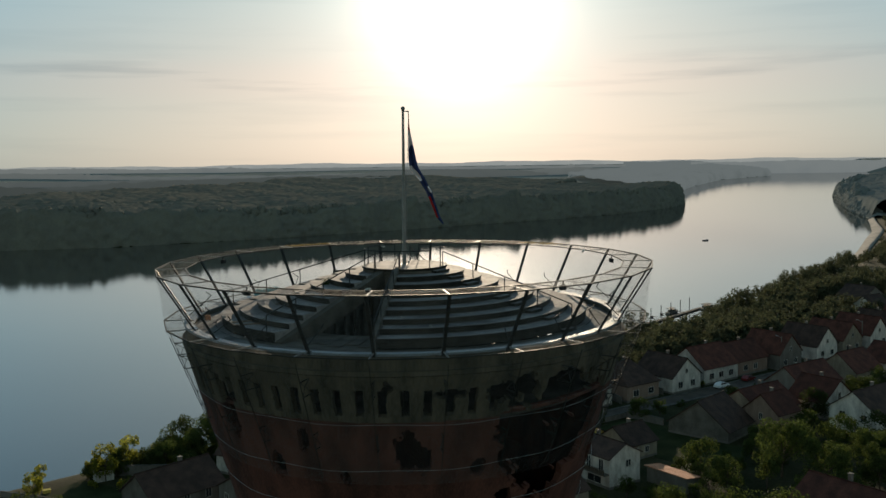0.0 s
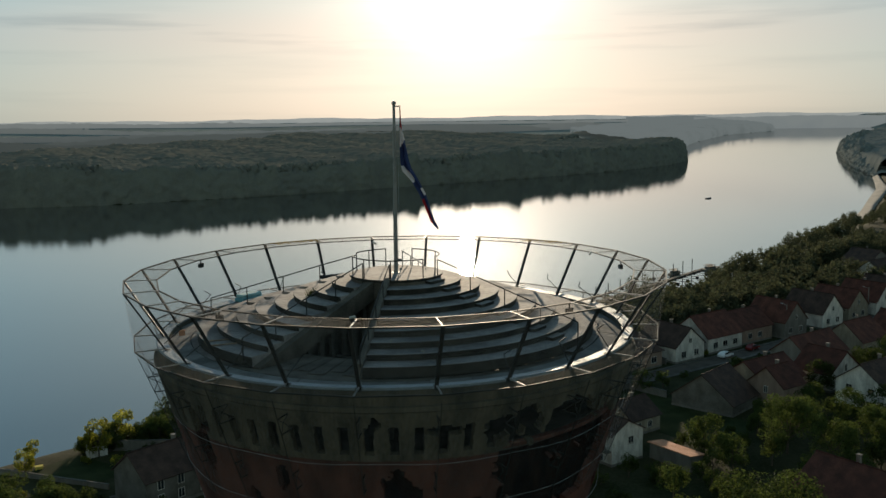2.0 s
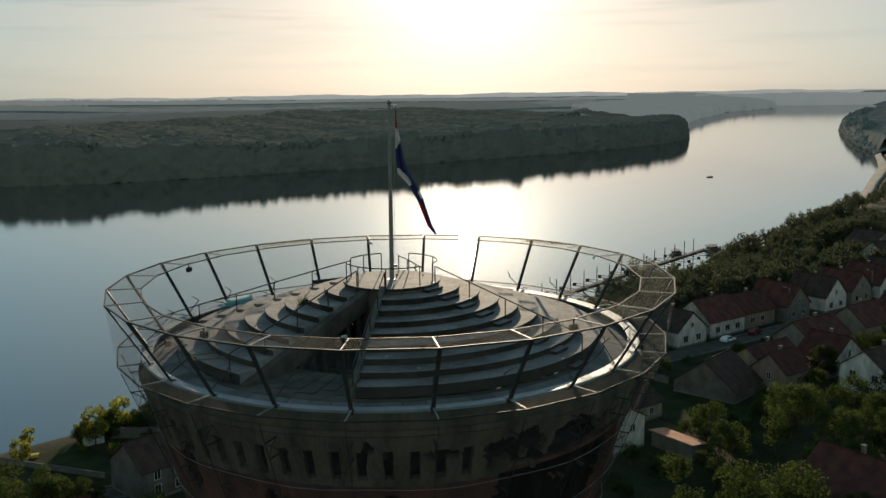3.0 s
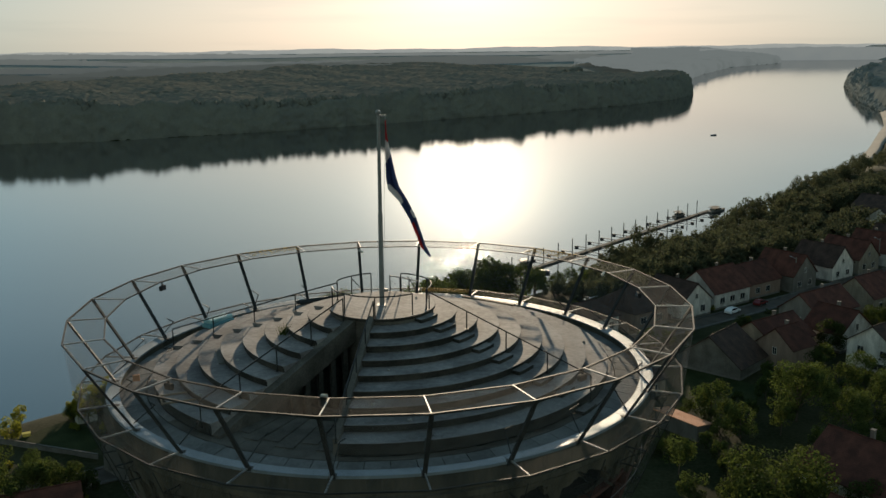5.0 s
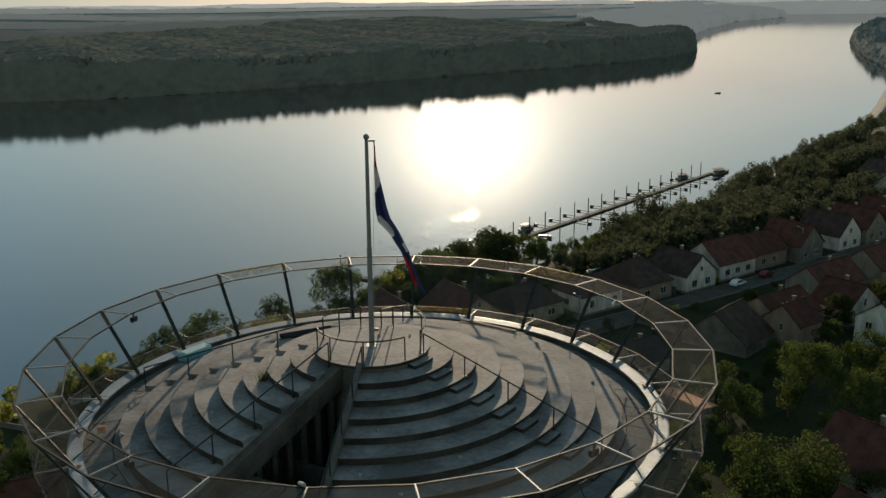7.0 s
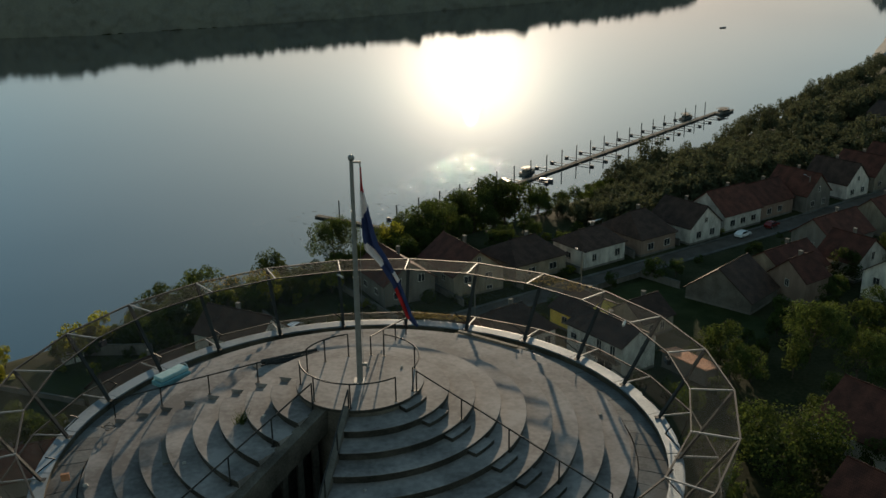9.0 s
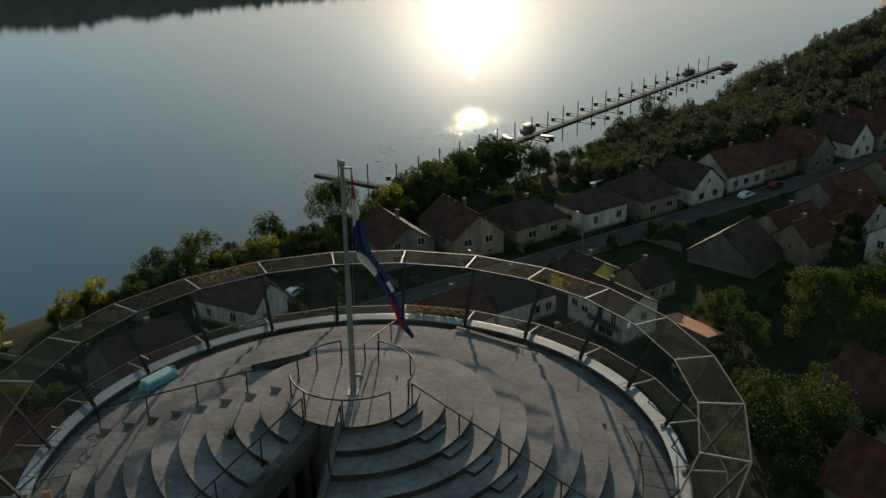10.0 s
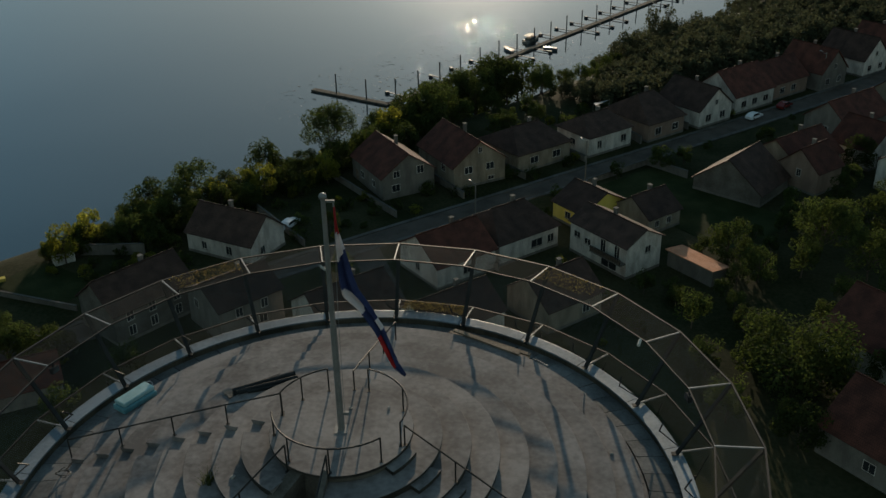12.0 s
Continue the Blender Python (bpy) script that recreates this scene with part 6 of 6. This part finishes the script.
# ---- floating pier ----
PD = Vector((0.630, 0.777, 0))
PN = Vector((0.777, -0.630, 0))
P0 = Vector((-18.5, 318, 0))
pier = thing("floating_pier", P0, math.degrees(math.atan2(PD.y, PD.x)), "long floating timber pier with mooring fingers on the river", "pier")
for i in range(31):
    bm = bmesh.new()
    box(bm, (i * 8, -1.1, 0.1), (i * 8 + 7.9, 1.1, 0.62))
    part("pontoon", bm, M_PIER, pier)
for i in range(22):
    x = 5 + i * 11.0
    bm = bmesh.new()
    bar(bm, (x, 1.35, -2.5), (x, 1.35, 7.2), 0.42, round_=8)
    part("mooring_post", bm, M_STEEL, pier)
    for s in (-1, 1):
        if hash01("fin", i, s) < 0.18:
            continue
        bm = bmesh.new()
        x2 = x + 3.5 * s
        bar(bm, (x2, s * 1.1, 0.55), (x2, s * 8.2, 0.55), 0.28, 0.22)
        fin = part("mooring_finger", bm, M_STEEL, pier)
        bm = bmesh.new()
        box(bm, (x2 - 0.55, s * 8.2 - 0.7, 0.05), (x2 + 0.55, s * 8.2 + 0.7, 0.75), bevel=0.1)
        part("float", bm, M_STEEL, fin)
leg = thing("floating_pier", P0, math.degrees(math.atan2(16, -25.4)), "short floating timber breakwater arm of the pier", "pier")
for i in range(4):
    bm = bmesh.new()
    box(bm, (i * 7.6, -1.1, 0.1), (i * 7.6 + 7.5, 1.1, 0.62))
    part("pontoon", bm, M_PIER, leg)
for x in (8.5, 20.5):
    bm = bmesh.new()
    bar(bm, (x, 0, -2.5), (x, 0, 7.2), 0.42, round_=8)
    part("mooring_post", bm, M_STEEL, leg)


def boat(x, y, rz, length, cabin, label):
    t = thing("boat", (x, y, 0.0), rz, label, "boat", "boats moored at the pier")
    bm = bmesh.new()
    w = length * 0.30
    secs = []
    for u in (0.0, 0.25, 0.55, 0.8, 1.0):
        k = (1 - (max(0, u - 0.35) / 0.65) ** 2.2)
        secs.append([bm.verts.new(((u - 0.5) * length, s * w / 2 * max(k, 0.02) * f, z + 0.35 * u * (z > 0.3))) for s, f, z in ((-1, 1, 0.75), (-1, 0.7, -0.3), (1, 0.7, -0.3), (1, 1, 0.75))])
    for a, b in zip(secs, secs[1:]):
        for j in range(4):
            bm.faces.new((a[j], a[(j + 1) % 4], b[(j + 1) % 4], b[j]))
    bm.faces.new(secs[0])
    bm.faces.new(secs[-1][::-1])
    part("hull", bm, M_GREY if cabin else M_CARD, t)
    if cabin:
        bm = bmesh.new()
        box(bm, (-length * 0.32, -w * 0.38, 0.7), (length * 0.12, w * 0.38, 1.9), bevel=0.15)
        part("cabin", bm, M_GREY, t)
        bm = bmesh.new()
        box(bm, (-length * 0.30, -w * 0.385, 1.2), (length * 0.10, w * 0.385, 1.65))
        part("cabin_window", bm, M_GLASS, t)
        bm = bmesh.new()
        for sx in (-0.36, 0.0):
            for sy in (-0.36, 0.36):
                bar(bm, (length * sx, w * sy, 1.8), (length * sx, w * sy, 2.7), 0.06)
        box(bm, (-length * 0.42, -w * 0.45, 2.7), (length * 0.06, w * 0.45, 2.8))
        part("canopy", bm, M_STEEL, t)
    return t


def on_pier(s, o):
    q = P0 + PD * s + PN * o
    return q.x, q.y


boat(*on_pier(88, -6.5), 55, 10, True, "white cabin boat moored at the pier")
boat(*on_pier(82, 6), -40, 6, False, "dark open boat moored at the pier")
boat(*on_pier(72, -6), 120, 6, False, "dark covered boat moored at the pier")
boat(*on_pier(226, -6), 50, 11, True, "white motor yacht moored at the pier end")
boat(*on_pier(250, 3.5), 40, 14, True, "long white motor yacht at the end of the pier")
boat(250, 915, 30, 7, False, "small dark boat out on the river")

# ---- small street things ----
def car(a, b, rz, paint, label):
    q = ab(a, b)
    t = thing("car", (q.x, q.y, gz(q.x, q.y) + 0.09), STREET_DEG + rz, label, "car", "parked cars")
    bm = bmesh.new()
    prof = [(-2.1, 0.35), (2.1, 0.35), (2.15, 0.75), (1.1, 0.95), (0.45, 1.42), (-1.2, 1.46), (-1.9, 1.0), (-2.12, 0.9)]
    L = [bm.verts.new((x, -0.85 + 0.12 * (z > 1.2), z)) for x, z in prof]
    R = [bm.verts.new((x, 0.85 - 0.12 * (z > 1.2), z)) for x, z in prof]
    for i in range(8):
        bm.faces.new((L[i], L[(i + 1) % 8], R[(i + 1) % 8], R[i]))
    bm.faces.new(L[::-1])
    bm.faces.new(R)
    part("body", bm, paint, t)
    bm = bmesh.new()
    for s in (-1, 1):
        v = [bm.verts.new((x, s * (0.855 - 0.10 * (z > 1.2)), z)) for x, z in ((0.95, 1.0), (0.40, 1.37), (-1.15, 1.40), (-1.65, 1.02))]
        bm.faces.new(v)
    part("side_window", bm, M_GLASS, t)
    bm = bmesh.new()
    v = [bm.verts.new(p) for p in ((1.06, -0.68, 1.0), (1.06, 0.68, 1.0), (0.52, 0.62, 1.41), (0.52, -0.62, 1.41))]
    bm.faces.new(v)
    part("windscreen", bm, M_GLASS, t)
    for x in (-1.3, 1.3):
        for s in (-1, 1):
            bm = bmesh.new()
            bar(bm, (x, s * 0.68, 0.31), (x, s * 0.88, 0.31), 0.62, round_=14)
            wh = part("wheel", bm, M_RUBBER, t)
            bm = bmesh.new()
            bar(bm, (x, s * 0.86, 0.31), (x, s * 0.89, 0.31), 0.36, round_=10)
            part("rim", bm, M_GALV, wh)
    return t


car(82.5, -0.4, 5, M_CARW, "white hatchback parked by the street")
car(93.5, -0.9, 8, M_CARR, "red hatchback parked by the street")
car(52.5, -14, 60, M_CARW, "white car parked in a yard")
car(-22.5, -14, 30, M_CARW, "white car parked in a yard")


def shade_sail(a, b, rz, z, label):
    """Taut three-cornered sunshade between slim posts."""
    q = ab(a, b)
    t = thing("shade_sail", (q.x, q.y, gz(q.x, q.y)), rz, label, "sunshade")
    bm = bmesh.new()
    n, rows = 6, []
    tri = (Vector((-1.9, -0.9, z)), Vector((1.9, -0.6, z + 0.5)), Vector((-0.6, 1.6, z - 0.4)))
    for i in range(n + 1):
        row = []
        for j in range(n + 1 - i):
            u, v = i / n, j / n
            p = tri[0] * (1 - u - v) + tri[1] * u + tri[2] * v
            row.append(bm.verts.new(p - Vector((0, 0, 3.2 * u * v * (1 - u - v)))))
        rows.append(row)
    for i in range(n):
        for j in range(n - i):
            bm.faces.new((rows[i][j], rows[i + 1][j], rows[i][j + 1]))
            if j < n - i - 1:
                bm.faces.new((rows[i + 1][j], rows[i + 1][j + 1], rows[i][j + 1]))
    part("canvas", bm, M_CLOTHW, t)
    for c in tri:
        bm = bmesh.new()
        bar(bm, Vector((c.x * 1.06, c.y * 1.06, -0.2)), c * 1.0, 0.07, round_=6)
        part("post", bm, M_GALV, t)


def parasol(a, b, label):
    q = ab(a, b)
    t = thing("parasol", (q.x, q.y, gz(q.x, q.y)), 0, label, "parasol")
    bm = bmesh.new()
    bar(bm, (0, 0, 0), (0, 0, 2.5), 0.05, round_=8)
    part("pole", bm, M_GALV, t)
    bm = bmesh.new()
    tip, low = bm.verts.new((0, 0, 2.65)), []
    for k in range(8):
        c, sn = math.cos(k * math.pi / 4), math.sin(k * math.pi / 4)
        low.append([bm.verts.new((c * r, sn * r, z)) for r, z in ((0.8, 2.42), (1.5, 2.08), (1.5, 1.92))])
    for k in range(8):
        p, q2 = low[k], low[(k + 1) % 8]
        bm.faces.new((tip, p[0], q2[0]))
        for i in range(2):
            bm.faces.new((p[i], p[i + 1], q2[i + 1], q2[i]))
    part("canopy", bm, M_CLOTHW, t)
    bm = bmesh.new()
    bar(bm, (0, 0, 0), (0, 0, 0.12), 0.5, round_=10)
    part("base", bm, M_CONC, t)


shade_sail(57.5, -22, 30, 3.2, "white shade sail stretched on posts in a garden")
parasol(111, -21.3, "white parasol standing open in a garden")


def lamp_post(a, b, h, label):
    q = ab(a, b)
    t = thing("utility_pole", (q.x, q.y, gz(q.x, q.y)), STREET_DEG, label, "pole", "poles along the street")
    bm = bmesh.new()
    bar(bm, (0, 0, -0.5), (0, 0, h), 0.24, round_=8)
    part("mast", bm, M_GREY, t)
    bm = bmesh.new()
    bar(bm, (0, 0, h - 0.4), (0, 1.4, h), 0.08, round_=6)
    arm = part("arm", bm, M_GALV, t)
    bm = bmesh.new()
    box(bm, (-0.14, 1.2, h - 0.03), (0.14, 1.9, h + 0.10), bevel=0.03)
    part("lamp_head", bm, M_GALV, arm)
    return t


lamp_post(28, 5.0, 9.5, "grey concrete street pole with lamp arm")
lamp_post(3.5, 4.2, 7.5, "grey concrete street pole with lamp arm")
lamp_post(112, -4.5, 8.5, "grey street pole with lamp arm")
lamp_post(150, -4.5, 8.5, "grey street pole with lamp arm")


def garden_wall(a0, b0, a1, b1, h, label):
    p, q = ab(a0, b0), ab(a1, b1)
    t = thing("garden_wall", (p.x, p.y, min(gz(p.x, p.y), gz(q.x, q.y))), 0, label, "wall")
    d = q - p
    bm = bmesh.new()
    bar(bm, (0, 0, h / 2 - 0.3), (d.x, d.y, h / 2 - 0.3), 0.25, h + 0.6)
    part("masonry", bm, M_GREY, t)
    bm = bmesh.new()
    bar(bm, (0, 0, h + 0.03), (d.x, d.y, h + 0.03), 0.36, 0.1)
    part("coping", bm, M_PAVE, t)


for a0, b0, a1, b1, h, label in (
        (45.5, 3.6, 46.5, 13, 1.5, "grey garden wall with pale coping"), (-74, -27.5, -60.5, -8, 1.0, "pale garden wall beside a lawn"), (-56, -26.5, -46, -19.5, 1.9, "white garden wall beside the trees"),
        (8, -5.2, 9.3, -24, 1.3, "grey garden wall between two houses"), (22.4, -5.2, 22.4, -22, 1.3, "grey garden wall between two houses"), (37.2, -4.8, 37.2, -20, 1.2, "low grey wall between two gardens"),
        (52.6, -4.8, 53.6, -9, 1.6, "grey wall beside a yard gate"), (66.6, -4.8, 66.6, -18, 1.4, "grey garden wall between two houses"), (30, 3.6, 45.5, 3.6, 1.1, "low wall between street and lawn"),
        (9.5, 3.6, 15, 3.6, 1.2, "low wall along the street"), (-4, 3.8, -4, 20, 1.3, "grey wall between two yards"), (-24, -6, -24, -24, 1.2, "grey garden wall beside a yard"),
        (-6, -6, -6, -28, 1.2, "grey garden wall beside a yard")):
    garden_wall(a0, b0, a1, b1, h, label)

bm = bmesh.new()
box(bm, (-0.6, -0.4, 0), (0.6, 0.4, 0.55), bevel=0.05)
box(bm, (-0.66, -0.46, 0.5), (0.66, 0.46, 0.6), bevel=0.02)
_q = ab(-67.3, -24.3)
solo("crate", bm, M_YELL, "yellow plastic crate beside a garden wall", "crate", m=pose(_q.x, _q.y, gz(_q.x, _q.y), 0, 0, 30))


# ---- loose things on the tower roof ----
def on_roof(r, az, rz=0.0, up=0.0):
    q = pol(r, az)
    return pose(TX + q.x, TY + q.y, GZ + step_z(r) + up, 0, 0, rz)


bm = bmesh.new()
box(bm, (-0.85, -0.38, 0.0), (0.85, 0.38, 0.24), bevel=0.03)
solo("foam_block", bm, M_TEAL_D, "blue-teal block of insulation foam on the roof floor", "insulation", m=on_roof(10.72, 151.2, 54, 0.012))
bm = bmesh.new()
box(bm, (-0.80, -0.32, 0.0), (0.80, 0.32, 0.20), bevel=0.04)
solo("foam_block", bm, M_TEAL, "pale block of insulation foam lying on another", "insulation", m=on_roof(10.76, 150.9, 56, 0.254))
bm = bmesh.new()
pts = [(0.80 + 0.12 * math.cos(rad(q)), 0.16 * math.sin(rad(q)), 0.36 + 0.03 * math.sin(rad(2 * q))) for q in range(-90, 91, 15)]
tube(bm, pts, 0.035, 6)
solo("white_strap", bm, M_CLOTHW, "white strap loop at the end of the foam block", "strap", m=on_roof(10.76, 150.9, 56, 0.07))
bm = bmesh.new()
box(bm, (-0.22, -0.14, 0.0), (0.22, 0.14, 0.10), bevel=0.02)
solo("foam_scrap", bm, M_TEAL, "small scrap of teal insulation foam", "insulation", m=on_roof(6.8, 142, 25))
for i, (dr, da, ln, w) in enumerate(((0.0, 0, 2.6, 0.22), (0.28, 3, 2.4, 0.18), (-0.25, -4, 2.5, 0.2), (0.55, 6, 2.0, 0.16), (-0.45, -10, 1.8, 0.14))):
    bm = bmesh.new()
    bar(bm, (-ln / 2, 0, w / 2), (ln / 2, 0, w / 2), w, round_=8)
    solo("roofing_roll", bm, M_RUBBER, "dark rolled roofing felt lying on a terrace step", "roofing roll", "roofing rolls", m=on_roof(5.5 + dr, 131, 27 + da))
for dr, az, rot, ln in ((0.55, 135, 35, 1.9), (0.75, 137, 22, 1.5)):
    bm = bmesh.new()
    box(bm, (-ln / 2, -0.16, 0.0), (ln / 2, 0.16, 0.03))
    solo("plank", bm, M_GREY, "pale grey board lying beside the felt rolls", "plank", m=on_roof(5.5 + dr, az, rot, 0.01))
for i, (dr, da, ln) in enumerate(((0.0, 0, 4.3), (0.2, 1, 4.1), (-0.16, -2, 3.6))):
    bm = bmesh.new()
    box(bm, (-ln / 2, -0.11, 0.0), (ln / 2, 0.11, 0.09), bevel=0.008)
    solo("plank", bm, M_WOOD, "weathered timber plank on the roof floor", "plank", "planks beside the parapet", m=on_roof(11.12 + dr * 1.4, 59.3, -33.5 + da, 0.03))
bm = bmesh.new()
tube(bm, [(-0.5, 0, 0.03), (0, 0.02, 0.03), (0.5, -0.03, 0.03)], 0.05, 6)
solo("pipe_offcut", bm, M_GALV, "short metal pipe offcut on the roof floor", "pipe", m=on_roof(11.4, 46, -40, 0.012))
FR = on_roof(10.3, -145, 20, 0.012)
fr = thing("timber_frame", FR.translation, 22, "empty pale timber frame lying on the roof floor", "frame")
for lo, hi in (((-0.9, -0.55), (0.9, -0.48)), ((-0.9, 0.48), (0.9, 0.55)), ((-0.9, -0.48), (-0.83, 0.48)), ((0.83, -0.48), (0.9, 0.48))):
    bm = bmesh.new()
    box(bm, (*lo, 0.0), (*hi, 0.06))
    part("batten", bm, M_WOOD, fr)
bm = bmesh.new()
box(bm, (-1.0, -0.13, 0), (1.0, 0.13, 0.05))
solo("plank", bm, M_GREY, "pale grey board lying on a terrace step", "plank", m=on_roof(7.9, -163, 108))
bm = bmesh.new()
box(bm, (-0.16, -0.07, 0), (0.16, 0.07, 0.3), bevel=0.01)
solo("brick_stack", bm, M_TILE_O, "small orange brick block by the parapet", "brick", m=on_roof(11.75, -166, 15))
g5 = random.Random(3)
bm = bmesh.new()
pts = [(0.3 * math.cos(i * 0.9) * g5.uniform(0.5, 1.2), 0.25 * math.sin(i * 0.9) * g5.uniform(0.5, 1.2), 0.05 + 0.25 * g5.random()) for i in range(16)]
tube(bm, pts, 0.03, 4)
solo("wire_tangle", bm, M_STEEL, "tangle of dark wire on the roof floor", "wire", m=on_roof(10.75, 177.5, 0))
bm = bmesh.new()
for i in range(46):
    a, ln = g5.uniform(0, 6.28), g5.uniform(0.25, 0.6)
    x, y = g5.uniform(-0.2, 0.2), g5.uniform(-0.2, 0.2)
    v = [bm.verts.new(p) for p in ((x, y, 0), (x + 0.03, y, 0), (x + math.cos(a) * ln * 0.6, y + math.sin(a) * ln * 0.6, ln))]
    bm.faces.new(v)
solo("grass_tuft", bm, M_LEAF, "tuft of dry grass growing on a terrace step", "grass", m=on_roof(4.95, -159.4, 0))
for i, (r, az, s) in enumerate(((4.1, -153, 0.12), (6.2, -84, 0.10), (8.6, -89, 0.14), (9.6, -80, 0.12), (8.2, -62, 0.11), (10.9, -160, 0.13), (9.9, -139, 0.12), (2.0, 35, 0.08), (1.2, 80, 0.09), (11.2, 120, 0.10), (7.4, -150, 0.1), (10.2, 8, 0.1))):
    bm = bmesh.new()
    bmesh.ops.create_icosphere(bm, subdivisions=1, radius=s)
    for v in bm.verts:
        v.co *= g5.uniform(0.6, 1.2)
        v.co.z = max(0.0, v.co.z * 0.6 + 0.03)
    solo("rubble_chunk", bm, M_CONC, "small chunk of concrete rubble on the roof", "rubble", "rubble on the roof", m=on_roof(r, az, 50 * i))


def floodlight(az, r):
    t = thing("floodlight", (CX, CY, GZ), 0, "black floodlight hanging from the cage rail", "lamp", "floodlights on the cage")
    m = Matrix.Translation(pol(r, az, ZT - 0.05)) @ pose(0, 0, 0, 0, 0, az + 90)
    bm = bmesh.new()
    box(bm, (-0.04, -0.02, -0.18), (0.04, 0.02, 0.05), m)
    part("bracket", bm, M_STEEL, t)
    bm = bmesh.new()
    box(bm, (-0.2, -0.08, -0.42), (0.2, 0.10, -0.16), m, bevel=0.03)
    part("housing", bm, M_RUBBER, t)
    bm = bmesh.new()
    box(bm, (-0.17, 0.10, -0.40), (0.17, 0.112, -0.18), m)
    part("lens", bm, M_GLASS, t)


def leaf_litter(az0, az1, r0, r1, z, n, seed, label):
    g = np.random.default_rng(seed)
    vs, fs = [], []
    for i in range(n):
        c = pol(r0 + (r1 - r0) * g.random(), az0 + (az1 - az0) * g.random(), z + 0.05 * g.random() ** 2)
        w, h, t = g.uniform(0.02, 0.045), g.uniform(0.012, 0.028), g.uniform(0, 6.28)
        e, f = Vector((math.cos(t) * w, math.sin(t) * w, g.uniform(-0.03, 0.03))), Vector((-math.sin(t) * h, math.cos(t) * h, g.uniform(-0.02, 0.03)))
        k = len(vs)
        vs += [tuple(c - e), tuple(c - f), tuple(c + e), tuple(c + f)]
        fs.append((k, k + 1, k + 2, k + 3))
    ob = stuff_mesh("leaf_litter", vs, fs, M_STRAW, label, "leaves")
    ob.location = (CX, CY, GZ)


leaf_litter(AZ[4] + 1, AZ[5] - 1, 13.35, 14.22, ZL + 0.05, 1500, 5, "golden dry leaves caught on the ledge mesh")
leaf_litter(AZ[7] + 1, AZ[8] - 1, 13.3, 14.6, ZT + 0.045, 500, 6, "scattered dry leaves on the canopy mesh")
leaf_litter(AZ[2] + 3, AZ[3], 13.3, 14.6, ZT + 0.045, 450, 7, "scattered dry leaves on the canopy mesh")
for az in (159.5, 9.5, 234.5, 309.5):
    floodlight(az, RI)


def cctv(az, r, z):
    t = thing("security_camera", (CX, CY, GZ), 0, "small white security camera on the cage", "camera", "security cameras")
    m = Matrix.Translation(pol(r, az, z)) @ pose(0, 0, 0, 0, 0, az + 40)
    bm = bmesh.new()
    bar(bm, m @ Vector((0, 0, 0)), m @ Vector((0.12, 0, -0.02)), 0.05)
    part("mount", bm, M_GALV, t)
    bm = bmesh.new()
    bar(bm, m @ Vector((-0.32, 0.0, -0.09)), m @ Vector((0.02, 0, 0.0)), 0.13, round_=10)
    part("housing", bm, M_WHITE, t)


cctv(26, RI - 0.1, ZT)
cctv(100.5, RI - 0.1, ZT - 0.15)
cctv(264.5, RI, ZT + 0.12)
